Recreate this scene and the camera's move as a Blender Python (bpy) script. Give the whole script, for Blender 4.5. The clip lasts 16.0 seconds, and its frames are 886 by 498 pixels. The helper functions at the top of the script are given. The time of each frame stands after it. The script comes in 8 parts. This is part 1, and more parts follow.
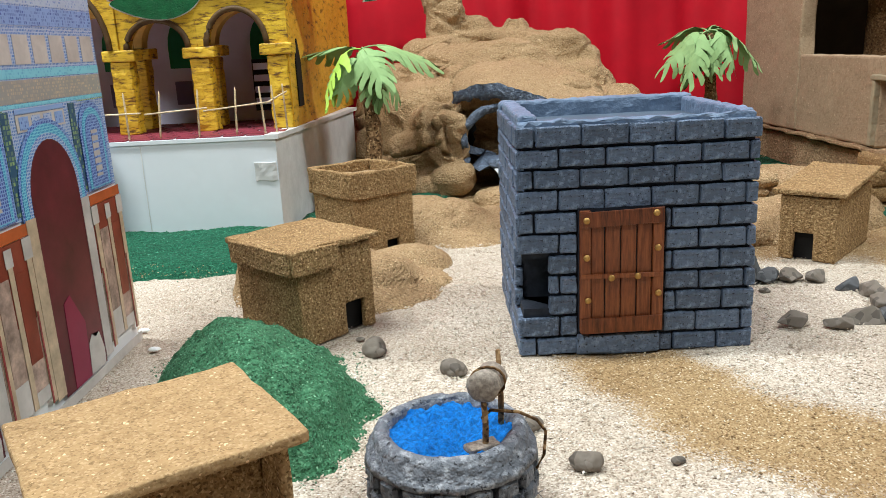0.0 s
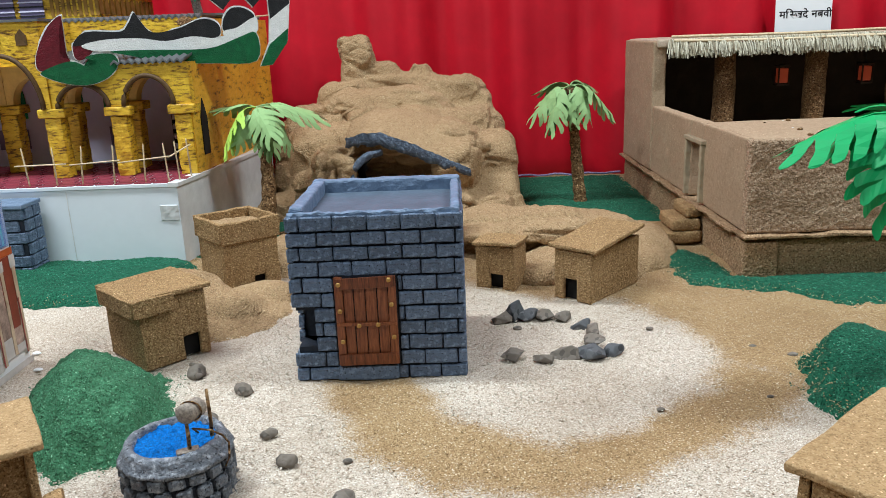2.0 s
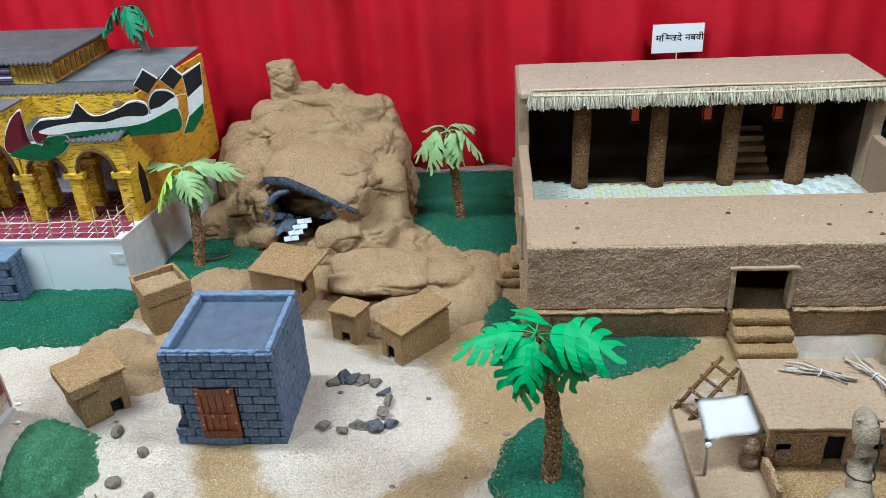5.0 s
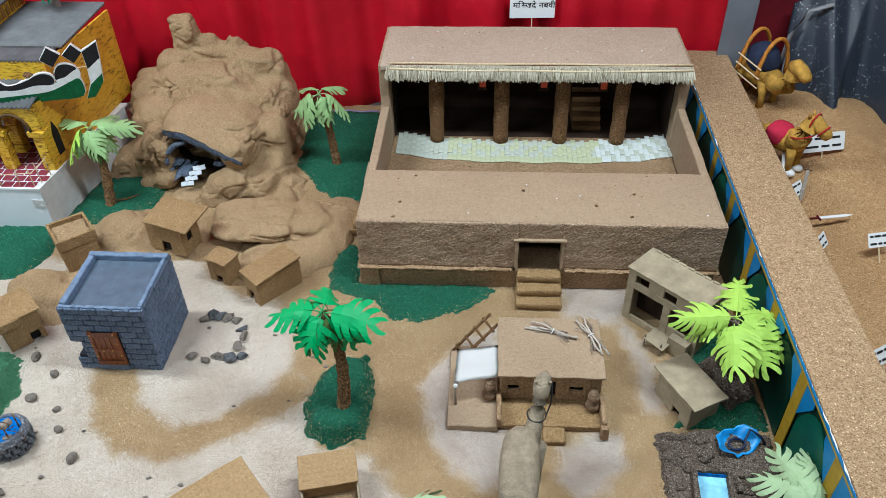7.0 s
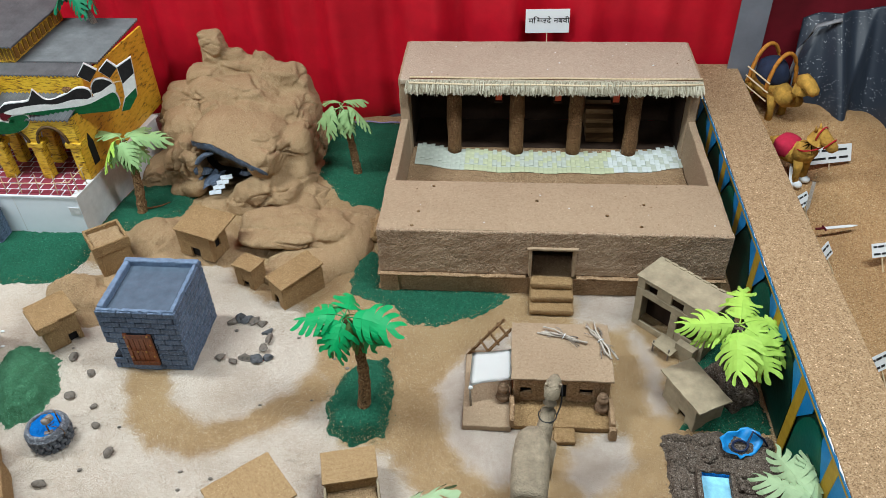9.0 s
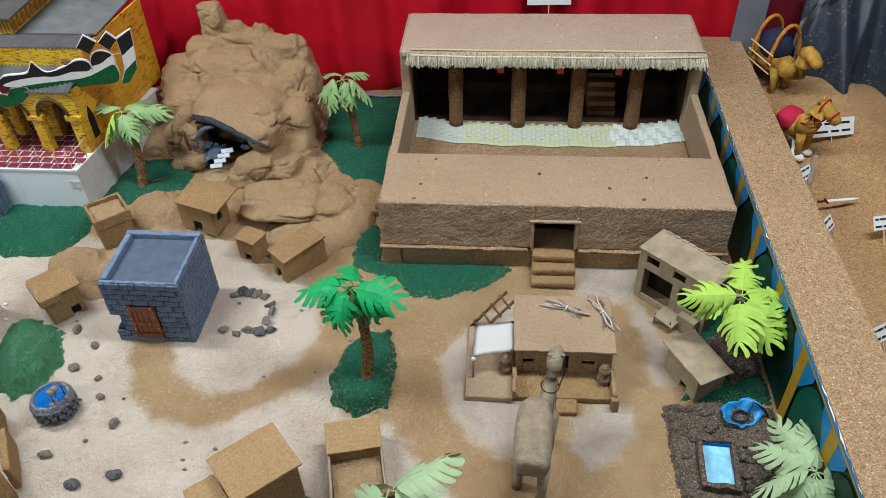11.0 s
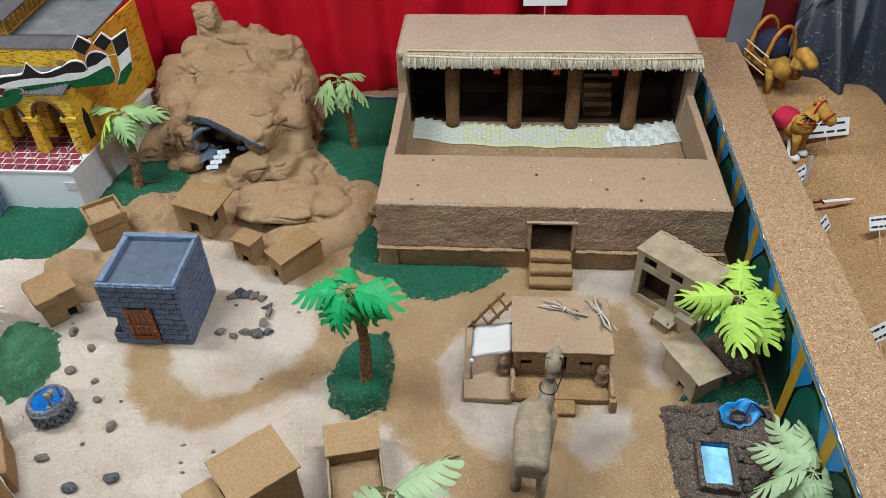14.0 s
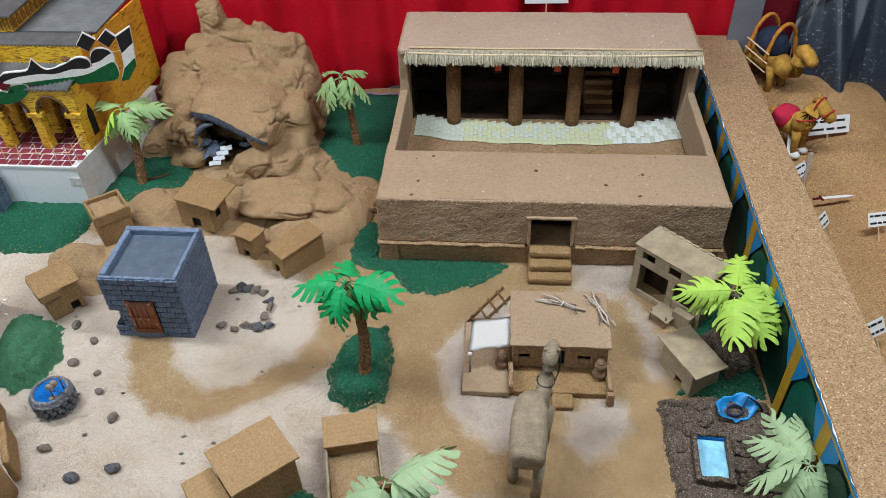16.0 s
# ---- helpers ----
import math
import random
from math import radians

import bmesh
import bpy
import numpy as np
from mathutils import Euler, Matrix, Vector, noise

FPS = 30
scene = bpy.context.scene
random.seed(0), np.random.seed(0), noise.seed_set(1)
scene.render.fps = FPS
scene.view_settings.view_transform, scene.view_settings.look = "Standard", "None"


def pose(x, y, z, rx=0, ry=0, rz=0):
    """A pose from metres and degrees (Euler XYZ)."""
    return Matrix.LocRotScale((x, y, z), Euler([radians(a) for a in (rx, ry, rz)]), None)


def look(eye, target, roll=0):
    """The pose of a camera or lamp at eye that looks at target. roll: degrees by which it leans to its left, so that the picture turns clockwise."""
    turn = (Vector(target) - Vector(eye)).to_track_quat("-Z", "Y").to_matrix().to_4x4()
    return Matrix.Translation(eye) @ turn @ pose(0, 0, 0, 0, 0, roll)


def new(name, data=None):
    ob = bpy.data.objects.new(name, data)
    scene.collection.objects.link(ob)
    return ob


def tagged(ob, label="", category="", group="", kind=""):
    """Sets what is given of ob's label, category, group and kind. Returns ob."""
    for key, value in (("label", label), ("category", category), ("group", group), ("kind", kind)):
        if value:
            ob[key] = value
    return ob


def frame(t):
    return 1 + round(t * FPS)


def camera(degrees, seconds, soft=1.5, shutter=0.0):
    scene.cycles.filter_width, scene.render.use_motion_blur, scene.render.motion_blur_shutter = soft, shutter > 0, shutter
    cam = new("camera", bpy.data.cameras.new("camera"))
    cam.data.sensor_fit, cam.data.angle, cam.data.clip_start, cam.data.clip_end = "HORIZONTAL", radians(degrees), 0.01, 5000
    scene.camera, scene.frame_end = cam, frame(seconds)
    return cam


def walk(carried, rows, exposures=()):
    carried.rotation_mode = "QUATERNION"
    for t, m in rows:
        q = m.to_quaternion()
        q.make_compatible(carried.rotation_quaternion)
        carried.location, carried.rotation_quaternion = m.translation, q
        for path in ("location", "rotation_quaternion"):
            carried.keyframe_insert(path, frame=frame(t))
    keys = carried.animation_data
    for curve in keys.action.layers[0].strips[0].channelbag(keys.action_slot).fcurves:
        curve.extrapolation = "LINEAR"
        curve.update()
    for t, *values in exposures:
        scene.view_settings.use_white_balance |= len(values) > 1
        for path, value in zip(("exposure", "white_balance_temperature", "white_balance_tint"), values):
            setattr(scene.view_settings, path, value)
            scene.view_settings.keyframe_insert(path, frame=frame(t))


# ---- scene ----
cam = camera(59.2, 16.0, soft=0.65)
PATH = [
    (0, (0.003, 0.006, 0.241), (-0.013, 1.942, -0.262), -2.8),
    (0.5, (0.058, -0.074, 0.257), (0.031, 1.86, -0.254), -2.7),
    (1, (0.123, -0.144, 0.293), (0.061, 1.785, -0.229), -2.8),
    (1.5, (0.188, -0.169, 0.328), (0.091, 1.761, -0.187), -3.0),
    (2, (0.234, -0.187, 0.356), (0.191, 1.74, -0.179), -2.3),
    (2.5, (0.314, -0.189, 0.398), (0.359, 1.733, -0.154), -1.7),
    (3, (0.377, -0.173, 0.422), (0.476, 1.751, -0.112), -1.3),
    (3.2, (0.398, -0.167, 0.427), (0.509, 1.759, -0.102), -1.3),
    (5.3, (0.661, -0.396, 0.938), (0.48, 1.303, -0.102), -3.3),
    (5.5, (0.712, -0.409, 0.966), (0.542, 1.253, -0.132), -2.9),
    (6, (0.835, -0.458, 1.046), (0.706, 1.082, -0.224), -2.1),
    (6.5, (0.909, -0.491, 1.163), (0.801, 0.985, -0.181), -1.4),
    (7, (0.95, -0.517, 1.293), (0.827, 1.012, 0.01), -1.4),
    (7.5, (0.951, -0.544, 1.339), (0.817, 0.998, 0.072), -1.4),
    (8, (0.968, -0.557, 1.345), (0.806, 0.978, 0.072), -2.0),
    (8.5, (0.963, -0.556, 1.349), (0.803, 0.981, 0.079), -1.9),
    (9, (0.958, -0.573, 1.351), (0.789, 0.96, 0.077), -2.2),
    (9.2, (0.964, -0.574, 1.335), (0.79, 0.968, 0.074), -2.4),
    (11.5, (0.941, -0.584, 1.343), (0.78, 0.906, 0.019), -2.1),
    (12, (0.936, -0.579, 1.341), (0.768, 0.912, 0.018), -2.3),
    (12.5, (0.948, -0.587, 1.341), (0.798, 0.908, 0.021), -2.0),
    (13, (0.94, -0.578, 1.35), (0.8, 0.913, 0.024), -1.6),
    (13.5, (0.929, -0.577, 1.343), (0.785, 0.921, 0.026), -1.8),
    (14, (0.94, -0.58, 1.345), (0.793, 0.917, 0.027), -1.9),
    (14.5, (0.948, -0.588, 1.339), (0.804, 0.91, 0.022), -1.7),
    (15, (0.94, -0.58, 1.34), (0.774, 0.913, 0.02), -2.3),
    (15.5, (0.948, -0.587, 1.335), (0.781, 0.912, 0.021), -2.2),
    (16, (0.956, -0.598, 1.341), (0.794, 0.9, 0.026), -2.1),
]
walk(cam, [(t, look(eye, target, roll)) for t, eye, target, roll in PATH],
     exposures=[(0.0, 0.08, 6350, 7.5), (1.5, -0.12, 6000, 7), (3.0, 0.0, 6050, 7.5), (5.5, -0.15, 5500, 4.5), (6.0, -0.34, 5600, 5.2), (6.5, -0.35, 5750, 6), (7.0, -0.28, 5800, 6.1), (9.0, -0.28, 6050, 6.8), (11.5, -0.43, 6150, 9.5), (12.5, -0.36, 6150, 9.7), (14.0, -0.35, 6150, 10.0), (14.5, -0.42, 6150, 10.2), (16.0, -0.42, 6150, 10.5)])

# ---- hall, light ----
world = bpy.data.worlds.new("hall_air")
scene.world = world
world.use_nodes = True
world.node_tree.nodes["Background"].inputs[0].default_value = (0.9, 0.95, 1.0, 1)
world.node_tree.nodes["Background"].inputs[1].default_value = 0.02
scene.view_settings.exposure = 0.0


# unseen ceiling lamps, assumed; number, places and watts set by eye
def assumed_ceiling_lamp(x, y, z, length, watts, turn=0.0):
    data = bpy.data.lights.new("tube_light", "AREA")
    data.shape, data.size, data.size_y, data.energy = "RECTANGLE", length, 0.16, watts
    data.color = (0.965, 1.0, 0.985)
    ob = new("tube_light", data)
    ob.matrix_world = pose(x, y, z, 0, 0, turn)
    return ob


# the third stands where it brightens the gold building, sparing the near house
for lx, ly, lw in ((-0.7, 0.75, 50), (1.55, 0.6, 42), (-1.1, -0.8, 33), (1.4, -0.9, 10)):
    assumed_ceiling_lamp(lx, ly, 1.93, 1.2, lw)


# ---- helpers for meshes ----
rnd = random.Random(7)


def part(name, bm, material, parent=None, label="", smooth=False):
    """Link a bmesh as one mesh object under a thing or a part."""
    me = bpy.data.meshes.new(name)
    bm.to_mesh(me)
    bm.free()
    if smooth:
        me.polygons.foreach_set("use_smooth", [True] * len(me.polygons))
    if material is not None:
        me.materials.append(material)
    ob = new(name, me)
    if parent is not None:
        ob.parent = parent
    if label:
        ob["label"] = label
    return ob


def thing(name, label, category, m=None, group="", kind=""):
    ob = new(name)
    ob.empty_display_size = 0.02
    if m is not None:
        ob.matrix_world = m
    return tagged(ob, label, category, group, kind)


def box(bm, a, b, bevel=0.0, m=None):
    """A box from corner a to corner b, optionally bevelled, added to bm."""
    a, b = Vector(a), Vector(b)
    r = bmesh.ops.create_cube(bm, size=1.0)
    vs = r["verts"]
    size = b - a
    for v in vs:
        v.co = Vector(((v.co.x + 0.5) * size.x, (v.co.y + 0.5) * size.y, (v.co.z + 0.5) * size.z)) + a
        if m is not None:
            v.co = m @ v.co
    if bevel > 0:
        edges = list({e for v in vs for e in v.link_edges})
        bmesh.ops.bevel(bm, geom=edges, offset=bevel, segments=2, affect="EDGES", profile=0.6)
    return bm


def box_bm(a, b, bevel=0.0, m=None):
    return box(bmesh.new(), a, b, bevel, m)


def fbm(p, scale, octaves=3):
    s, amp, tot = 0.0, 1.0, 0.0
    p = Vector(p) * scale
    for _ in range(octaves):
        s += amp * noise.noise(p)
        tot += amp
        p = p * 2.03
        amp *= 0.5
    return s / tot


def crumple(bm, amp, scale, seed=0.0, octaves=2, keep_floor=None):
    """Push all vertices about by noise: hand-made unevenness."""
    off = Vector((seed * 3.7, seed * 1.3, seed * 2.1))
    for v in bm.verts:
        p = v.co * scale + off
        d = Vector((noise.noise(p), noise.noise(p + Vector((9.1, 0, 0))), noise.noise(p + Vector((0, 7.7, 0)))))
        if octaves > 1:
            p2 = p * 2.6
            d += 0.5 * Vector((noise.noise(p2), noise.noise(p2 + Vector((9.1, 0, 0))), noise.noise(p2 + Vector((0, 7.7, 0)))))
        d *= amp
        if keep_floor is not None and v.co.z <= keep_floor + 1e-4:
            d.z = 0
        v.co += d
    return bm


def rough_box(a, b, step=0.012, amp=0.0012, scale=45.0, bevel=0.004, seed=0.0, m=None, keep_floor=None):
    """A box with rounded, uneven edges and faces, for hand-coated card and foam."""
    a, b = Vector(a), Vector(b)
    size = b - a
    bevel = min(bevel, 0.3 * min(size))

    def lines(lo, hi):
        n = max(1, int(round((hi - lo - 2 * bevel) / step)))
        return [lo, lo + bevel * 0.35] + [lo + bevel + (hi - lo - 2 * bevel) * i / n for i in range(n + 1)] + [hi - bevel * 0.35, hi]
    xs, ys, zs = (lines(a[i], b[i]) for i in range(3))
    bm = bmesh.new()
    cache = {}

    def vert(x, y, z):
        key = (round(x, 5), round(y, 5), round(z, 5))
        if key not in cache:
            p = Vector((x, y, z))
            q = Vector((min(max(x, a.x + bevel), b.x - bevel), min(max(y, a.y + bevel), b.y - bevel), min(max(z, a.z + bevel), b.z - bevel)))
            d = p - q
            if d.length > bevel and d.length > 1e-9:
                p = q + d.normalized() * (bevel if sum(abs(c) > 1e-6 for c in d) > 1 else d.length)
            cache[key] = bm.verts.new(p)
        return cache[key]

    def sheet(f, us, ws, flip):
        for i in range(len(us) - 1):
            for j in range(len(ws) - 1):
                q = [f(us[i], ws[j]), f(us[i + 1], ws[j]), f(us[i + 1], ws[j + 1]), f(us[i], ws[j + 1])]
                if flip:
                    q.reverse()
                try:
                    bm.faces.new([vert(*c) for c in q])
                except ValueError:
                    pass
    sheet(lambda u, w: (u, w, a.z), xs, ys, True)
    sheet(lambda u, w: (u, w, b.z), xs, ys, False)
    sheet(lambda u, w: (u, a.y, w), xs, zs, False)
    sheet(lambda u, w: (u, b.y, w), xs, zs, True)
    sheet(lambda u, w: (a.x, u, w), ys, zs, True)
    sheet(lambda u, w: (b.x, u, w), ys, zs, False)
    crumple(bm, amp, scale, seed, keep_floor=keep_floor)
    if m is not None:
        bmesh.ops.transform(bm, matrix=m, verts=bm.verts)
    return bm


def prism(points, lo, hi, axis="z", m=None, bm=None):
    """Extrude a polygon between lo and hi. axis z: points are (x, y); y: (x, z); x: (y, z)."""
    bm = bm or bmesh.new()

    def at(p, h):
        return {"z": (p[0], p[1], h), "y": (p[0], h, p[1]), "x": (h, p[0], p[1])}[axis]
    low = [bm.verts.new(at(p, lo)) for p in points]
    top = [bm.verts.new(at(p, hi)) for p in points]
    fs = [bm.faces.new(low), bm.faces.new(list(reversed(top)))]
    n = len(points)
    for i in range(n):
        fs.append(bm.faces.new([low[i], top[i], top[(i + 1) % n], low[(i + 1) % n]]))
    bmesh.ops.triangulate(bm, faces=fs[:2], ngon_method="EAR_CLIP")
    bmesh.ops.recalc_face_normals(bm, faces=bm.faces)
    if m is not None:
        bmesh.ops.transform(bm, matrix=m, verts=low + top)
    return bm


def tube(points, radii, sides=8, bm=None, ends=True):
    """A tapered round bar along points."""
    bm = bm or bmesh.new()
    pts = [Vector(p) for p in points]
    if not isinstance(radii, (list, tuple)):
        radii = [radii] * len(pts)
    rings = []
    for i, p in enumerate(pts):
        d = (pts[min(i + 1, len(pts) - 1)] - pts[max(i - 1, 0)]).normalized()
        side = d.cross(Vector((0, 0, 1)))
        if side.length < 0.35:
            side = d.cross(Vector((1, 0, 0)))
        side.normalize()
        up = side.cross(d)
        rings.append([bm.verts.new(p + radii[i] * (math.cos(k * math.tau / sides) * side + math.sin(k * math.tau / sides) * up)) for k in range(sides)])
    for r0, r1 in zip(rings, rings[1:]):
        for k in range(sides):
            bm.faces.new([r0[k], r0[(k + 1) % sides], r1[(k + 1) % sides], r1[k]])
    if ends:
        bm.faces.new(list(reversed(rings[0])))
        bm.faces.new(rings[-1])
    return bm


def blob(c, r, seed, sub=4, amp=0.16, scale=9.0, bm=None, turn=0.0, fine=0.03):
    """A lumpy ellipsoid, rough at two scales."""
    bm = bm or bmesh.new()
    res = bmesh.ops.create_icosphere(bm, subdivisions=sub, radius=1.0)
    ct, st = math.cos(turn), math.sin(turn)
    small = min(r)
    for v in res["verts"]:
        n = v.co.normalized()
        x, y, z = n.x * r[0], n.y * r[1], n.z * r[2]
        p = Vector((x * ct - y * st, x * st + y * ct, z)) + Vector(c)
        q = Vector((seed * 1.7, seed * 0.9, 0))
        k = fbm(p + q, scale, 3) * amp + fbm(p + q, scale * 6, 2) * fine
        v.co = p + Vector((n.x * ct - n.y * st, n.x * st + n.y * ct, n.z)) * small * k * 2
    return bm


def inside(poly, X, Y):
    """Signed distance to a polygon, positive inside, for arrays X, Y."""
    best = np.full(X.shape, 1e9)
    hit = np.zeros(X.shape, bool)
    n = len(poly)
    for i in range(n):
        (x0, y0), (x1, y1) = poly[i], poly[(i + 1) % n]
        dx, dy = x1 - x0, y1 - y0
        t = np.clip(((X - x0) * dx + (Y - y0) * dy) / (dx * dx + dy * dy + 1e-12), 0, 1)
        best = np.minimum(best, (X - x0 - t * dx) ** 2 + (Y - y0 - t * dy) ** 2)
        if y0 != y1:
            hit ^= ((y0 > Y) != (y1 > Y)) & (X < dx * (Y - y0) / (dy) + x0)
    return np.where(hit, 1, -1) * np.sqrt(best)


def soft_noise(X, Y, scale, seed):
    """Smooth value noise on arrays."""
    rs = np.random.RandomState(seed)
    tab = rs.rand(64, 64)
    U, V = X * scale + 31.3, Y * scale + 17.1
    i, j = np.floor(U).astype(int), np.floor(V).astype(int)
    fu, fv = U - i, V - j
    fu, fv = fu * fu * (3 - 2 * fu), fv * fv * (3 - 2 * fv)
    g = lambda a, b: tab[a % 64, b % 64]
    return (g(i, j) * (1 - fu) + g(i + 1, j) * fu) * (1 - fv) + (g(i, j + 1) * (1 - fu) + g(i + 1, j + 1) * fu) * fv


def joined(name, verts, faces, material, parent=None, smooth=False):
    me = bpy.data.meshes.new(name)
    me.from_pydata(verts, [], faces)
    me.update()
    if smooth:
        me.polygons.foreach_set("use_smooth", [True] * len(me.polygons))
    me.materials.append(material)
    ob = new(name, me)
    if parent is not None:
        ob.parent = parent
    return ob


# ---- materials ----
def nodes_of(name):
    mat = bpy.data.materials.new(name)
    mat.use_nodes = True
    nt = mat.node_tree
    return mat, nt, nt.nodes["Principled BSDF"]


def ramp(nt, stops, fac):
    r = nt.nodes.new("ShaderNodeValToRGB")
    els = r.color_ramp.elements
    while len(els) < len(stops):
        els.new(0.5)
    for e, (pos, col) in zip(els, stops):
        e.position, e.color = pos, (*col, 1)
    nt.links.new(fac, r.inputs[0])
    return r.outputs[0]


def tex(nt, kind, scale, detail=3.0, rough=0.6, coord="Object"):
    tc = nt.nodes.new("ShaderNodeTexCoord")
    n = nt.nodes.new({"noise": "ShaderNodeTexNoise", "voronoi": "ShaderNodeTexVoronoi", "wave": "ShaderNodeTexWave"}[kind])
    n.inputs["Scale"].default_value = scale
    if kind == "noise":
        n.inputs["Detail"].default_value, n.inputs["Roughness"].default_value = detail, rough
    nt.links.new(tc.outputs[coord], n.inputs["Vector"])
    return n


def mix(nt, a, b, fac, mode="MIX"):
    m = nt.nodes.new("ShaderNodeMix")
    m.data_type, m.blend_type = "RGBA", mode
    for sock, val in ((m.inputs[0], fac), (m.inputs[6], a), (m.inputs[7], b)):
        if hasattr(val, "links"):
            nt.links.new(val, sock)
        elif isinstance(val, (int, float)):
            sock.default_value = val
        else:
            sock.default_value = (*val, 1)
    return m.outputs[2]


def bump(nt, bsdf, height, strength, dist):
    b = nt.nodes.new("ShaderNodeBump")
    b.inputs["Strength"].default_value, b.inputs["Distance"].default_value = strength, dist
    nt.links.new(height, b.inputs["Height"])
    nt.links.new(b.outputs[0], bsdf.inputs["Normal"])


def grain_mat(name, dark, mid, light, grain=450.0, relief=0.0015, rough=0.95, patch=9.0, stain=(0.5, 0.5, 0.5), stain_amt=0.35, strength=0.7, soft=0.88):
    """Sawdust or sand glued on: single grains of several tones, blotches at a larger scale, and relief."""
    dark, light = (tuple(m + (c - m) * soft for c, m in zip(col, mid)) for col in (dark, light))
    dark, mid, light = (tuple(min(0.85, 1.16 * c) for c in col) for col in (dark, mid, light))
    mat, nt, bs = nodes_of(name)
    v = tex(nt, "voronoi", grain)
    sep = nt.nodes.new("ShaderNodeSeparateColor")
    nt.links.new(v.outputs["Color"], sep.inputs[0])
    flake = tuple(min(0.9, 1.5 * c + 0.08) for c in light)
    col = ramp(nt, [(0.0, tuple(0.8 * c for c in dark)), (0.1, dark), (0.3, mid), (0.72, mid), (0.92, light), (0.985, light), (0.993, flake)], sep.outputs[0])
    big = tex(nt, "noise", patch, 5, 0.6)
    f = ramp(nt, [(0.4, (0, 0, 0)), (0.68, (1, 1, 1))], big.outputs[0])
    m = nt.nodes.new("ShaderNodeMath")
    m.operation = "MULTIPLY"
    m.inputs[1].default_value = stain_amt
    nt.links.new(f, m.inputs[0])
    col = mix(nt, col, stain, m.outputs[0], "MULTIPLY")
    mid_n = tex(nt, "noise", grain * 0.16, 5, 0.7)
    col = mix(nt, col, ramp(nt, [(0.36, (0.78, 0.755, 0.73)), (0.52, (0.95, 0.95, 0.95)), (0.66, (1, 1, 1))], mid_n.outputs[0]), 1.0, "MULTIPLY")
    nt.links.new(col, bs.inputs["Base Color"])
    bs.inputs["Roughness"].default_value = rough
    bs.inputs["Specular IOR Level"].default_value = 0.2
    n = tex(nt, "noise", grain * 0.3, 2, 0.5)
    bump(nt, bs, n.outputs[0], strength, relief * 1.1)
    return mat


def paint_mat(name, col, rough=0.6, vary=0.25, scale=30.0, relief=0.0006, streak=None, spec=0.3, detail=5):
    """Brushed paint: uneven in tone, slightly rough."""
    mat, nt, bs = nodes_of(name)
    n = tex(nt, "noise", scale, detail, 0.65)
    if streak:
        mp = nt.nodes.new("ShaderNodeMapping")
        mp.inputs["Scale"].default_value = streak
        link = n.inputs["Vector"].links[0]
        src = link.from_socket
        nt.links.new(src, mp.inputs[0])
        nt.links.new(mp.outputs[0], n.inputs["Vector"])
    d = tuple(c * (1 - vary) for c in col)
    l = tuple(min(1, c * (1 + vary)) for c in col)
    c = ramp(nt, [(0.3, d), (0.55, col), (0.75, l)], n.outputs[0])
    nt.links.new(c, bs.inputs["Base Color"])
    bs.inputs["Roughness"].default_value = rough
    bs.inputs["Specular IOR Level"].default_value = spec
    if relief:
        n2 = tex(nt, "noise", scale * 5, 2, 0.5)
        bump(nt, bs, n2.outputs[0], 0.7, relief)
    return mat


def stone_mat(name, dark, mid, light):
    """Painted foam masonry: tone by piece, dry-brushed light, pits shaded by dark specks of colour."""
    mat, nt, bs = nodes_of(name)
    info = nt.nodes.new("ShaderNodeObjectInfo")
    tone = ramp(nt, [(0.0, tuple(0.72 * c for c in mid)), (1.0, tuple(1.12 * c for c in mid))], info.outputs["Random"])
    n = tex(nt, "noise", 160, 5, 0.7)
    f = ramp(nt, [(0.5, (0, 0, 0)), (0.66, (1, 1, 1))], n.outputs[0])
    c = mix(nt, tone, light, f)
    n3 = tex(nt, "noise", 60, 4, 0.7)
    f3 = ramp(nt, [(0.25, (1, 1, 1)), (0.4, (0, 0, 0))], n3.outputs[0])
    c = mix(nt, c, dark, f3)
    # dark specks put the shade of small pits into the colour
    n4 = tex(nt, "noise", 420, 3, 0.6)
    pit = ramp(nt, [(0.34, (1, 1, 1)), (0.4, (0, 0, 0))], n4.outputs[0])
    c = mix(nt, c, tuple(0.6 * k for k in dark), pit)
    nt.links.new(c, bs.inputs["Base Color"])
    bs.inputs["Roughness"].default_value = 0.55
    bs.inputs["Specular IOR Level"].default_value = 0.35
    n2 = tex(nt, "noise", 230, 2.5, 0.55)
    bump(nt, bs, n2.outputs[0], 1.0, 0.003)
    return mat


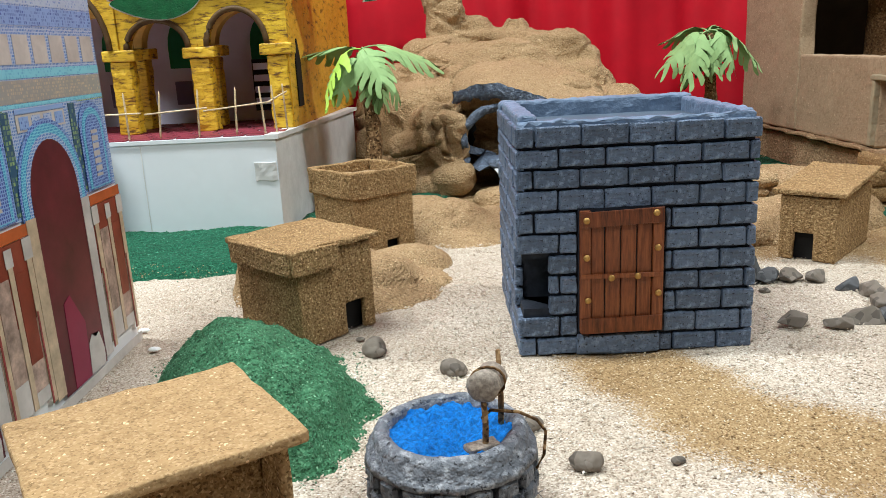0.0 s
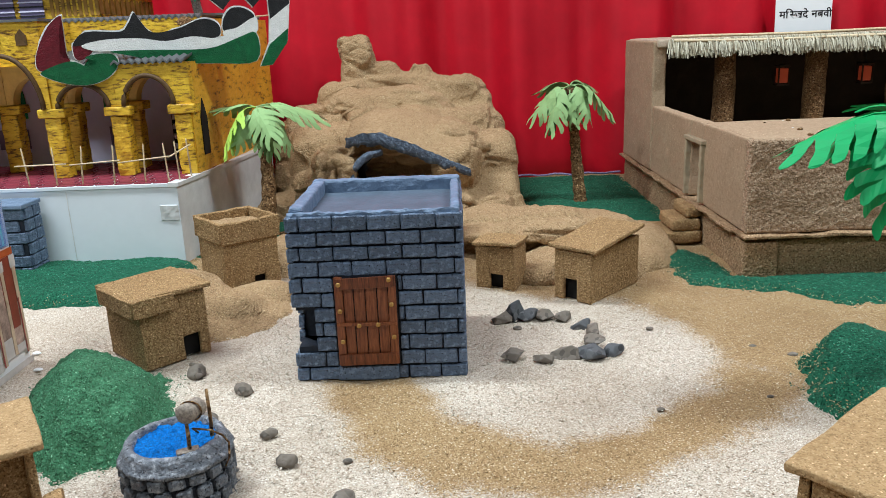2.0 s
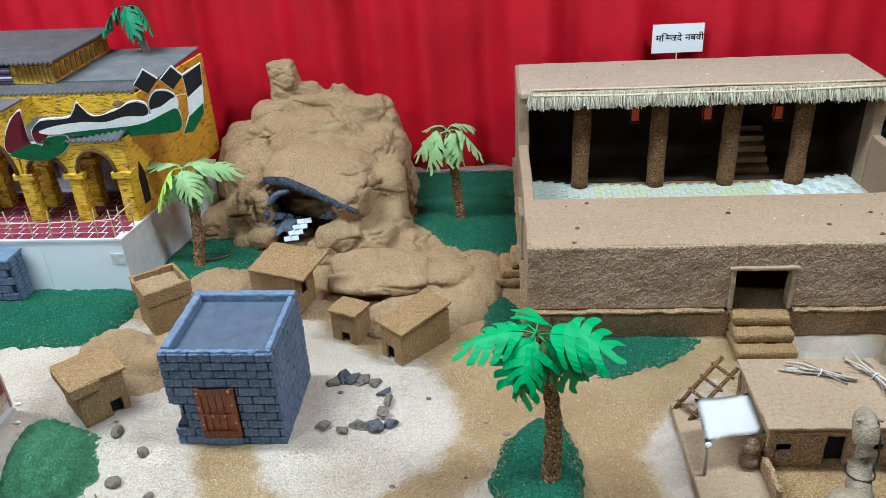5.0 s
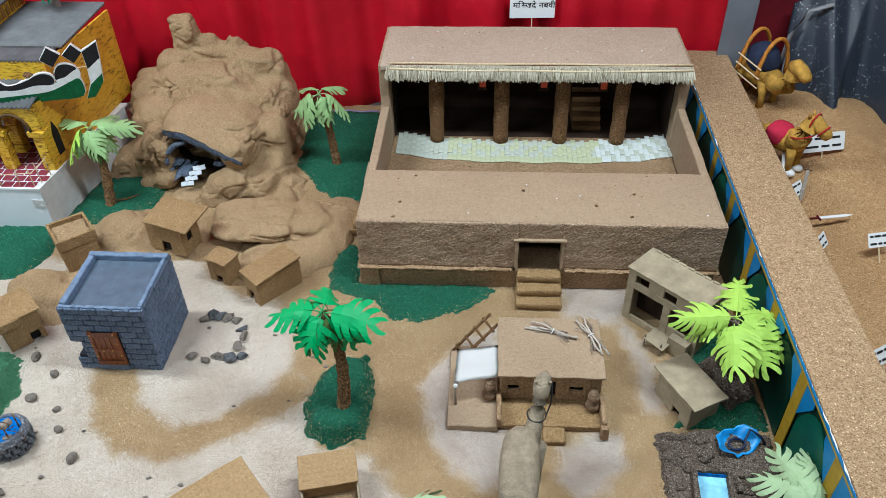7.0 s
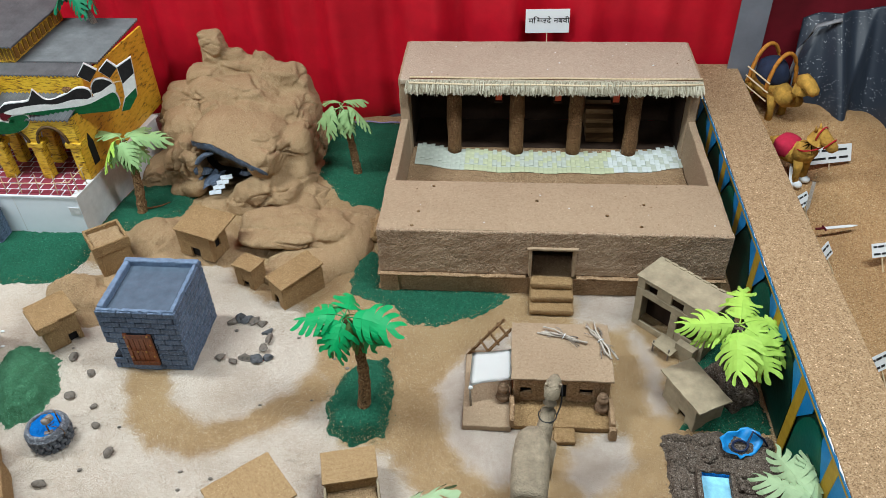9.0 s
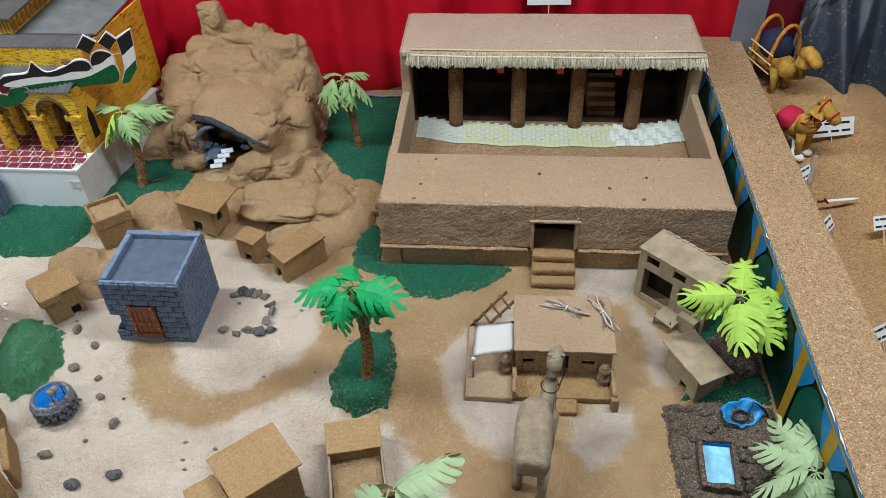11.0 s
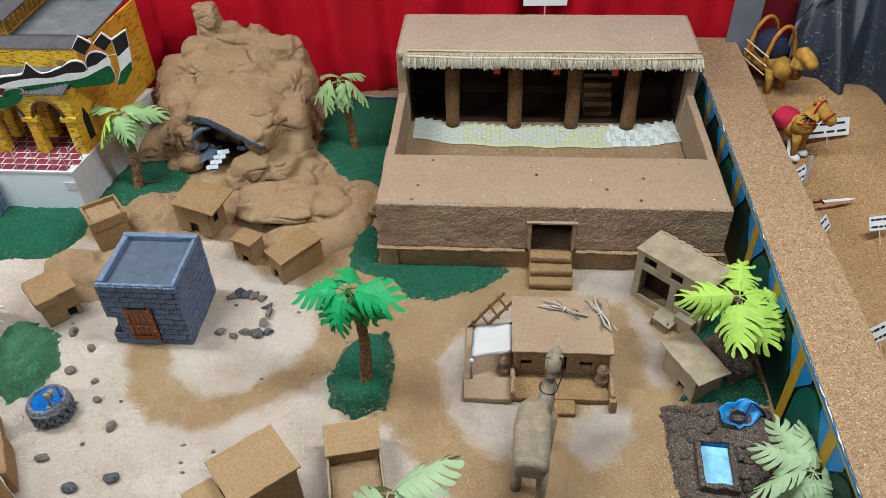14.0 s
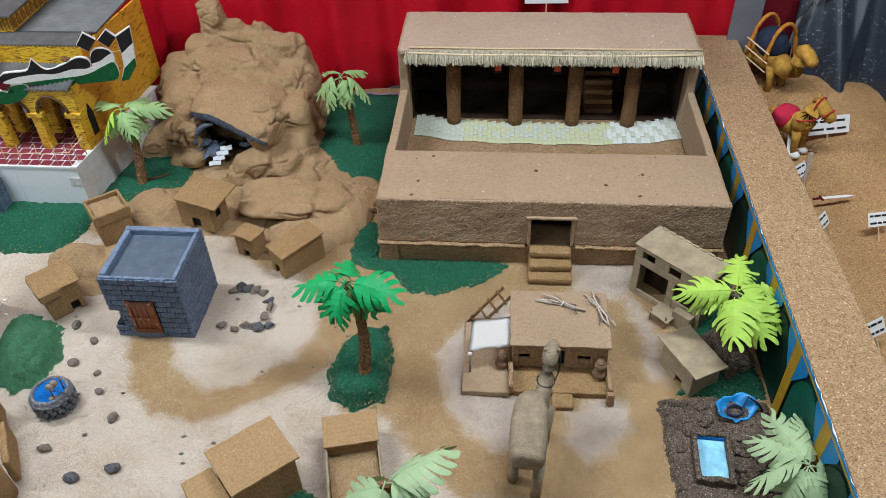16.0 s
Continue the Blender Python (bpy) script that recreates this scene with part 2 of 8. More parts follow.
def wood_mat(name, dark, mid, light, axis=(60, 60, 6), rough=0.5, relief=0.001):
    mat, nt, bs = nodes_of(name)
    n = tex(nt, "noise", 6.0, 6, 0.7)
    mp = nt.nodes.new("ShaderNodeMapping")
    mp.inputs["Scale"].default_value = axis
    src = n.inputs["Vector"].links[0].from_socket
    nt.links.new(src, mp.inputs[0])
    nt.links.new(mp.outputs[0], n.inputs["Vector"])
    info = nt.nodes.new("ShaderNodeObjectInfo")
    add = nt.nodes.new("ShaderNodeMath")
    add.operation = "MULTIPLY_ADD"
    add.inputs[1].default_value, add.inputs[2].default_value = 0.16, -0.08
    nt.links.new(info.outputs["Random"], add.inputs[0])
    add2 = nt.nodes.new("ShaderNodeMath")
    nt.links.new(n.outputs[0], add2.inputs[0])
    nt.links.new(add.outputs[0], add2.inputs[1])
    c = ramp(nt, [(0.3, dark), (0.5, mid), (0.72, light)], add2.outputs[0])
    nt.links.new(c, bs.inputs["Base Color"])
    bs.inputs["Roughness"].default_value = rough
    bump(nt, bs, n.outputs[0], 0.5, relief)
    return mat


def ground_mat():
    """Pale stone grit, tan sand and grey-mauve grit, laid in areas with blurred grainy borders."""
    mat, nt, bs = nodes_of("grit_and_sand")
    v = tex(nt, "voronoi", 950)
    sep = nt.nodes.new("ShaderNodeSeparateColor")
    nt.links.new(v.outputs["Color"], sep.inputs[0])
    pale = ramp(nt, [(0.0, (0.22, 0.165, 0.12)), (0.14, (0.42, 0.345, 0.275)), (0.6, (0.59, 0.515, 0.43)), (0.93, (0.71, 0.645, 0.56)), (1.0, (0.88, 0.85, 0.8))], sep.outputs[0])
    tan = ramp(nt, [(0.0, (0.15, 0.088, 0.04)), (0.2, (0.3, 0.193, 0.093)), (0.75, (0.39, 0.268, 0.138)), (0.95, (0.5, 0.37, 0.21)), (1.0, (0.8, 0.72, 0.57))], sep.outputs[1])
    mauve = ramp(nt, [(0.0, (0.24, 0.185, 0.15)), (0.4, (0.42, 0.35, 0.295)), (1.0, (0.6, 0.54, 0.475))], sep.outputs[2])
    at = nt.nodes.new("ShaderNodeAttribute")
    at.attribute_name = "zones"
    zs = nt.nodes.new("ShaderNodeSeparateColor")
    nt.links.new(at.outputs["Color"], zs.inputs[0])
    jit = nt.nodes.new("ShaderNodeMath")
    jit.operation = "MULTIPLY_ADD"
    jit.inputs[1].default_value, jit.inputs[2].default_value = 0.5, -0.25
    nt.links.new(sep.outputs[2], jit.inputs[0])

    def edged(sock):
        a = nt.nodes.new("ShaderNodeMath")
        nt.links.new(sock, a.inputs[0])
        nt.links.new(jit.outputs[0], a.inputs[1])
        return ramp(nt, [(0.32, (0, 0, 0)), (0.68, (1, 1, 1))], a.outputs[0])
    c = mix(nt, pale, tan, edged(zs.outputs[0]))
    c = mix(nt, c, mauve, edged(zs.outputs[1]))
    big = tex(nt, "noise", 7, 5, 0.6)
    c = mix(nt, c, ramp(nt, [(0.3, (0.78, 0.74, 0.7)), (0.6, (1, 1, 1))], big.outputs[0]), 1.0, "MULTIPLY")
    nt.links.new(c, bs.inputs["Base Color"])
    bs.inputs["Roughness"].default_value = 0.9
    bs.inputs["Specular IOR Level"].default_value = 0.25
    n = tex(nt, "noise", 420, 2, 0.5)
    bump(nt, bs, n.outputs[0], 0.7, 0.0016)
    return mat


M_GROUND = ground_mat()
M_SAND = grain_mat("sand_coating", (0.2, 0.13, 0.066), (0.38, 0.258, 0.142), (0.51, 0.375, 0.225), 1000, 0.004, stain=(0.66, 0.6, 0.54), strength=0.9)
M_HUT = grain_mat("sawdust_coating", (0.14, 0.08, 0.034), (0.305, 0.192, 0.09), (0.5, 0.355, 0.185), 950, 0.003, stain=(0.62, 0.56, 0.5), strength=0.9)
M_MUDROOF = grain_mat("dusty_mud_roof", (0.32, 0.255, 0.19), (0.44, 0.355, 0.27), (0.55, 0.46, 0.36), 1100, 0.0008, stain=(0.8, 0.77, 0.75), patch=6, soft=0.4)
M_MUD = grain_mat("mud_render", (0.26, 0.185, 0.118), (0.36, 0.262, 0.172), (0.43, 0.34, 0.24), 1100, 0.001, stain=(0.74, 0.7, 0.68), patch=6, soft=0.4)
M_MUDWALL = grain_mat("coarse_mud_render", (0.17, 0.112, 0.07), (0.4, 0.284, 0.19), (0.55, 0.43, 0.315), 760, 0.003, stain=(0.68, 0.63, 0.6), patch=9, stain_amt=0.6, strength=1.0)
M_CLAYWALL = grain_mat("brown_plaster", (0.14, 0.086, 0.046), (0.325, 0.212, 0.12), (0.46, 0.33, 0.205), 640, 0.005, stain=(0.7, 0.62, 0.55))
M_CORK = grain_mat("cork_sheet", (0.24, 0.148, 0.07), (0.37, 0.245, 0.123), (0.5, 0.355, 0.2), 1000, 0.002, soft=0.6, stain=(0.86, 0.82, 0.78), patch=5)
M_CORKBOARD = grain_mat("flecked_cork_board", (0.2, 0.125, 0.066), (0.355, 0.236, 0.132), (0.48, 0.345, 0.21), 480, 0.0012, stain=(0.86, 0.82, 0.78), patch=5)
M_TURF = grain_mat("green_sawdust", (0.004, 0.035, 0.018), (0.014, 0.095, 0.054), (0.036, 0.17, 0.1), 800, 0.003, stain=(0.6, 0.65, 0.6), patch=14, strength=0.9)
M_MOUND = grain_mat("moss_green_sawdust", (0.028, 0.085, 0.042), (0.052, 0.165, 0.085), (0.1, 0.25, 0.14), 900, 0.0035, stain=(0.6, 0.65, 0.6), patch=16, strength=0.9)
M_SOIL = grain_mat("dark_soil", (0.035, 0.026, 0.02), (0.11, 0.085, 0.066), (0.21, 0.175, 0.145), 500, 0.004, stain=(0.6, 0.6, 0.6), strength=1.0)
M_SLATE = stone_mat("slate_paint", (0.03, 0.042, 0.068), (0.112, 0.155, 0.238), (0.21, 0.285, 0.415))
M_WELLBLOCK = stone_mat("dark_slate_paint", (0.02, 0.023, 0.03), (0.11, 0.122, 0.145), (0.25, 0.27, 0.3))
M_WELL = stone_mat("dry_brushed_slate", (0.04, 0.046, 0.058), (0.15, 0.165, 0.195), (0.36, 0.38, 0.42))
M_JOINT = paint_mat("joint_paint", (0.02, 0.026, 0.04), 0.7, 0.4, 120)
M_ROOFBLUE = paint_mat("blue_grey_paint", (0.095, 0.128, 0.175), 0.5, 0.2, 40, 0.0008, spec=0.25)
M_RIMBLUE = paint_mat("pale_blue_grey_paint", (0.165, 0.23, 0.34), 0.5, 0.3, 70, 0.0015)
# also stands in for the darkness inside the huts and the cave
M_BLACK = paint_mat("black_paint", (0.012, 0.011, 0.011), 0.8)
# dark brown that also carries the shade inside the hall and the shed
M_DARKWALL = paint_mat("dark_brown_and_shade", (0.042, 0.024, 0.015), 0.85, 0.35, 25)
M_DOOR = wood_mat("stained_balsa", (0.055, 0.014, 0.006), (0.18, 0.048, 0.017), (0.32, 0.105, 0.038), (70, 70, 7), 0.42)
M_BRASS, _nt, _b = nodes_of("brass")
_b.inputs["Base Color"].default_value = (0.5, 0.3, 0.1, 1)
_b.inputs["Metallic"].default_value, _b.inputs["Roughness"].default_value = 0.8, 0.5
M_STICK = wood_mat("pale_stick", (0.45, 0.33, 0.18), (0.68, 0.54, 0.34), (0.8, 0.68, 0.48), (40, 40, 40), 0.6)
M_TWIG = wood_mat("grey_twig", (0.10, 0.08, 0.065), (0.24, 0.20, 0.165), (0.42, 0.37, 0.31), (60, 60, 60), 0.8)
M_STONE = grain_mat("river_stone", (0.12, 0.105, 0.09), (0.19, 0.165, 0.14), (0.27, 0.24, 0.21), 160, 0.0012, 0.8, 30, (0.6, 0.6, 0.62), 0.6, 0.4)
M_STONE_D = grain_mat("dark_river_stone", (0.06, 0.062, 0.068), (0.11, 0.115, 0.125), (0.17, 0.175, 0.185), 160, 0.0012, 0.75, 30, (0.6, 0.6, 0.62), 0.6, 0.4)
M_CURTAIN = paint_mat("red_cloth", (0.52, 0.004, 0.018), 0.52, 0.2, 7, 0.0, spec=0.35)
M_WHITE = paint_mat("white_foam_board", (0.78, 0.83, 0.89), 0.5, 0.06, 6, 0.0004)
M_WHITE_D = paint_mat("scuffed_white_paint", (0.72, 0.725, 0.73), 0.55, 0.22, 14, 0.0012)
M_SCRAP = paint_mat("greyed_paper_scrap", (0.56, 0.6, 0.64), 0.6, 0.15, 60, 0.0006)
M_PAPER = paint_mat("white_paper", (0.84, 0.86, 0.87), 0.6, 0.03, 20, 0.0)
M_BRIGHT = paint_mat("bright_white_paper", (0.92, 0.93, 0.93), 0.6, 0.02, 20, 0.0)
M_INK = paint_mat("black_ink", (0.02, 0.02, 0.022), 0.6, 0.1, 30, 0.0)
M_GREYROOF = paint_mat("grey_corrugated_card", (0.13, 0.135, 0.14), 0.6, 0.25, 25, 0.0005)
M_BLUE = paint_mat("bright_blue_pigment", (0.006, 0.235, 0.80), 0.8, 0.6, 500, 0.005)
M_PLEAF_A = paint_mat("green_craft_paper", (0.012, 0.37, 0.11), 0.5, 0.12, 20, 0.0002)
M_PLEAF_B = paint_mat("pale_green_craft_paper", (0.30, 0.48, 0.20), 0.6, 0.14, 20, 0.0002)
M_PLEAF_C = paint_mat("lime_craft_paper", (0.4, 0.63, 0.1), 0.6, 0.12, 20, 0.0002)
M_PLEAF_D = paint_mat("dusty_green_craft_paper", (0.36, 0.5, 0.28), 0.65, 0.2, 20, 0.0002)
M_PLEAF_E = paint_mat("dark_olive_craft_paper", (0.07, 0.13, 0.03), 0.6, 0.2, 20, 0.0002)
M_TRUNK = grain_mat("bark_crumbs", (0.05, 0.026, 0.012), (0.17, 0.098, 0.045), (0.36, 0.235, 0.12), 380, 0.004, stain=(0.6, 0.55, 0.5), strength=1.0)
M_CLAY = paint_mat("grey_clay", (0.33, 0.27, 0.19), 0.9, 0.3, 60, 0.005)
M_POT = grain_mat("brown_pot_clay", (0.16, 0.1, 0.06), (0.24, 0.155, 0.095), (0.33, 0.23, 0.15), 300, 0.0008)
M_COLUMN = grain_mat("coarse_brown_crumbs", (0.05, 0.025, 0.01), (0.165, 0.088, 0.04), (0.3, 0.185, 0.09), 560, 0.005, stain=(0.6, 0.55, 0.5), strength=1.0)
M_MAT = paint_mat("woven_paper_strip", (0.56, 0.6, 0.52), 0.65, 0.14, 40, 0.0004)
M_MAT_Y = paint_mat("woven_yellowed_strip", (0.58, 0.61, 0.4), 0.65, 0.14, 40, 0.0004)
M_MAT_W = paint_mat("woven_white_strip", (0.7, 0.75, 0.73), 0.65, 0.1, 40, 0.0004)
M_GREY_CARD = paint_mat("weathered_card", (0.37, 0.305, 0.205), 0.9, 0.3, 28, 0.0016, detail=8)
M_LANTERN, _nt, _b = nodes_of("lantern_glow")
_b.inputs["Base Color"].default_value = (0.5, 0.08, 0.04, 1)
_b.inputs["Emission Color"].default_value = (1.0, 0.13, 0.04, 1)
_b.inputs["Emission Strength"].default_value = 0.07
# grey kept dark to hold down bounced light
M_WALL = paint_mat("low_bounce_grey", (0.09, 0.09, 0.09), 0.8, 0.06, 3, 0.0)


def gold_mat(name, scale, stretch, turn, warm=1.0, dabs=0.0):
    """Ochre-gold paint dabbed over with brown strokes."""
    mat, nt, bs = nodes_of(name)
    n = tex(nt, "noise", scale, 3, 0.6)
    mp = nt.nodes.new("ShaderNodeMapping")
    mp.inputs["Scale"].default_value = stretch
    mp.inputs["Rotation"].default_value = turn
    src = n.inputs["Vector"].links[0].from_socket
    nt.links.new(src, mp.inputs[0])
    nt.links.new(mp.outputs[0], n.inputs["Vector"])
    c = ramp(nt, [(0.3 + dabs, (0.13, 0.065, 0.01)), (0.37 + dabs, (0.4, 0.23, 0.018)), (0.45 + dabs, (0.7, 0.45 * warm, 0.025)), (0.8, (0.86, 0.6 * warm, 0.06))], n.outputs[0])
    big = tex(nt, "noise", 13, 3, 0.6)
    c = mix(nt, c, ramp(nt, [(0.35, (0.88, 0.78, 0.66)), (0.6, (1, 1, 1))], big.outputs[0]), 1.0, "MULTIPLY")
    nt.links.new(c, bs.inputs["Base Color"])
    bs.inputs["Roughness"].default_value = 0.5
    n2 = tex(nt, "noise", 130, 2, 0.5)
    bump(nt, bs, n2.outputs[0], 0.8, 0.0022)
    return mat


M_GOLD = gold_mat("gold_brushed_paint", 62, (1, 1, 4.2), (0, 0.2, 0), 1.0, 0.035)
M_GOLD_END = gold_mat("gold_broad_strokes", 40, (1, 1, 3.0), (0.9, 0, 0), 0.88, -0.01)
M_GOLD_D = paint_mat("brown_edge_paint", (0.10, 0.055, 0.02), 0.6, 0.4, 60, 0.0008)
M_BROWN = paint_mat("brown_wash_paint", (0.3, 0.155, 0.03), 0.6, 0.4, 50, 0.0008)
M_GOLD_IN = paint_mat("ochre_inner_wall", (0.84, 0.6, 0.2), 0.6, 0.25, 25, 0.001)
M_TILE = paint_mat("maroon_tile_card", (0.23, 0.035, 0.055), 0.5, 0.25, 40, 0.0006)
M_LILAC = paint_mat("lilac_wall", (0.74, 0.71, 0.88), 0.7, 0.12, 12, 0.0003)
M_LILAC_D = paint_mat("violet_grey_panel", (0.2, 0.17, 0.3), 0.6, 0.15, 14, 0.0003)
M_GREENDARK = paint_mat("dark_green_card", (0.012, 0.2, 0.09), 0.6, 0.15, 20, 0.0)
M_FLAG_K = paint_mat("flaked_black_paint", (0.014, 0.014, 0.016), 0.45, 0.4, 90, 0.002)
M_FLAG_W = paint_mat("flaked_white_paint", (0.76, 0.77, 0.76), 0.5, 0.1, 90, 0.002)
M_FLAG_G = paint_mat("flaked_green_paint", (0.006, 0.105, 0.035), 0.45, 0.3, 90, 0.002)
M_FLAG_R = paint_mat("flaked_maroon_paint", (0.12, 0.006, 0.014), 0.45, 0.35, 90, 0.002)

# ---- setting ----
# unseen room added round the model, dark so that little light bounces back
def room():
    x0, x1, y0, y1, z0, z1 = -3.2, 4.6, -3.4, 3.2, -0.76, 2.0
    for name, a, b in (("wall_north", (x0, y1, z0), (x1, y1 + 0.1, z1)), ("wall_south", (x0, y0 - 0.1, z0), (x1, y0, z1)),
                       ("wall_west", (x0 - 0.1, y0, z0), (x0, y1, z1)), ("wall_east", (x1, y0, z0), (x1 + 0.1, y1, z1))):
        tagged(part(name, box_bm(a, b), M_WALL), "plain unseen dark grey wall closing the exhibition hall", "wall", kind="structure")
    tagged(part("floor", box_bm((x0, y0, z0 - 0.1), (x1, y1, z0)), M_WALL), "unseen dark grey floor closing the exhibition hall", "floor", kind="structure")
    tagged(part("ceiling", box_bm((x0, y0, z1), (x1, y1, z1 + 0.1)), M_WALL), "unseen dark grey ceiling closing the exhibition hall", "ceiling", kind="structure")


room()

TAN_EAST = [(-0.1, 0.93), (0.1, 1.0), (0.195, 0.944), (0.252, 0.877), (0.341, 0.815), (0.44, 0.8), (0.49, 0.7), (0.512, 0.63), (0.515, 0.593), (0.569, 0.512),
            (0.6, 0.396), (0.709, 0.38), (0.725, 0.343), (0.8, 0.25), (0.9, 0.16), (0.93, -0.3), (1.7, -0.3), (1.7, 1.9), (-0.25, 1.9), (-0.25, 0.95)]
TAN_ARC = [(0.067, 0.59), (0.178, 0.59), (0.176, 0.574), (0.2, 0.516), (0.253, 0.454), (0.301, 0.44), (0.382, 0.462), (0.443, 0.516), (0.515, 0.6), (0.58, 0.56), (0.569, 0.512),
           (0.472, 0.447), (0.37, 0.377), (0.294, 0.353), (0.209, 0.371), (0.135, 0.434), (0.087, 0.512)]
GREY_PATCHES = (
    [(0.942, 0.716), (0.871, 0.686), (0.811, 0.614), (0.785, 0.539), (0.796, 0.469), (0.825, 0.398), (0.873, 0.333), (0.918, 0.309), (0.967, 0.337), (0.961, 0.461), (0.956, 0.6)],
    [(1.052, 0.407), (1.12, 0.431), (1.182, 0.433), (1.181, 0.372), (1.142, 0.306), (1.093, 0.285), (1.059, 0.328)],
    [(1.198, 0.8), (1.269, 0.634), (1.273, 0.491), (1.238, 0.49), (1.213, 0.684)],
    [(1.085, 0.754), (1.085, 0.86), (1.26, 0.86), (1.216, 0.72)],
    [(0.57, 0.36), (0.61, 0.33), (0.64, 0.2), (0.56, 0.2)],
    [(0.86, 0.2), (0.97, 0.2), (1.0, 0.1), (0.86, 0.1)],
)


# The plan of the eastern half is laid out a little larger and further out than the drawing it was built from.
EAST = Matrix(((1.0386, 0.0005, 0, -0.0072), (0.0254, 1.0583, 0, -0.0306), (0, 0, 0.9835, 0), (0, 0, 0, 1)))

HALL = Matrix.Translation((0.0135, 0, 0)) @ EAST


def settle(x, y):
    """Shift of a plan point from the drawing to the ground."""
    u = min(1.0, max(0.0, (x - 0.55) / 0.17))
    far = EAST @ Vector((x, y, 0))
    if x < -0.2 and y > 1.0:
        near = Vector((0.012, -0.014, 0))
    elif x < -0.25:
        near = Vector((0.014, 0, 0))
    elif y < 0.45:
        near = Vector((0.009, -0.006, 0))
    else:
        near = Vector((0.008 if x < 0.3 else 0.011, 0.012 * min(1.0, max(0.0, (y - 0.6) / 0.25)) if x > -0.1 else 0.0, 0))
    return near.lerp(Vector((far.x - x, far.y - y, 0)), u)


def settled(poly):
    return [(x + settle(x, y).x, y + settle(x, y).y) for x, y in poly]


TAN_EAST, TAN_ARC = settled(TAN_EAST), settled(TAN_ARC)
GREY_PATCHES = [settled(poly) for poly in GREY_PATCHES]


def zones(X, Y):
    w = (soft_noise(X, Y, 28, 3) - 0.5) * 0.02 + (soft_noise(X, Y, 90, 4) - 0.5) * 0.008
    soft = 0.026
    tan = np.maximum(inside(TAN_EAST, X, Y), inside(TAN_ARC, X, Y)) + w
    grey = np.full(X.shape, -1.0)
    for poly in GREY_PATCHES:
        grey = np.maximum(grey, inside(poly, X, Y))
    return np.clip(0.5 + tan / soft / 2, 0, 1), np.clip(0.42 + (grey + w) / 0.05, 0, 0.9)


def ground():
    xs, ys = np.arange(-1.1, 1.5301, 0.0065), np.arange(-0.24, 1.76, 0.0065)
    X, Y = np.meshgrid(xs, ys, indexing="ij")
    tan, grey = zones(X, Y)
    Z = (soft_noise(X, Y, 12, 1) - 0.5) * 0.004 + (soft_noise(X, Y, 45, 2) - 0.5) * 0.002 + (soft_noise(X, Y, 130, 5) - 0.5) * 0.0012 + tan * 0.0012 - 0.001
    nx, ny = X.shape
    idx = np.arange(nx * ny).reshape(nx, ny)
    faces = np.stack([idx[:-1, :-1], idx[1:, :-1], idx[1:, 1:], idx[:-1, 1:]], -1).reshape(-1, 4)
    ob = joined("ground", np.stack([X, Y, Z], -1).reshape(-1, 3).tolist(), faces.tolist(), M_GROUND, smooth=True)
    col = ob.data.color_attributes.new("zones", "FLOAT_COLOR", "POINT")
    data = np.zeros((nx * ny, 4))
    data[:, 0], data[:, 1], data[:, 3] = tan.ravel(), grey.ravel(), 1
    col.data.foreach_set("color", data.ravel())
    tagged(ob, "model ground of pale stone grit with tan sand paths", "ground", kind="structure")


ground()
tagged(part("table", box_bm((-1.12, -0.26, -0.05), (3.34, 1.8, -0.006), 0.003), M_WALL), "long table board under the model", "table", kind="structure")


def island_mat(name, stops, rough=0.85):
    mat, nt, bs = nodes_of(name)
    g = nt.nodes.new("ShaderNodeNewGeometry")
    nt.links.new(ramp(nt, stops, g.outputs["Random Per Island"]), bs.inputs["Base Color"])
    bs.inputs["Roughness"].default_value = rough
    return mat


M_GRIT_PALE = island_mat("pale_grit", [(0.0, (0.4, 0.32, 0.24)), (0.25, (0.53, 0.45, 0.36)), (0.8, (0.63, 0.56, 0.47)), (1.0, (0.8, 0.76, 0.69))])
M_GRIT_TAN = island_mat("tan_grit", [(0.0, (0.25, 0.16, 0.08)), (0.3, (0.39, 0.26, 0.13)), (0.85, (0.47, 0.33, 0.175)), (1.0, (0.66, 0.54, 0.37))])
M_GRIT_GREEN = island_mat("green_grit", [(0.0, (0.006, 0.04, 0.02)), (0.5, (0.016, 0.1, 0.054)), (0.9, (0.035, 0.19, 0.11)), (1.0, (0.12, 0.38, 0.26))])
M_GRIT_SOIL = island_mat("soil_grit", [(0, (0.02, 0.015, 0.012)), (0.6, (0.09, 0.07, 0.055)), (1, (0.2, 0.165, 0.135))])
M_GRIT_MOSS = island_mat("moss_grit", [(0.0, (0.024, 0.07, 0.034)), (0.5, (0.05, 0.16, 0.082)), (0.9, (0.06, 0.24, 0.12)), (1.0, (0.16, 0.36, 0.22))])


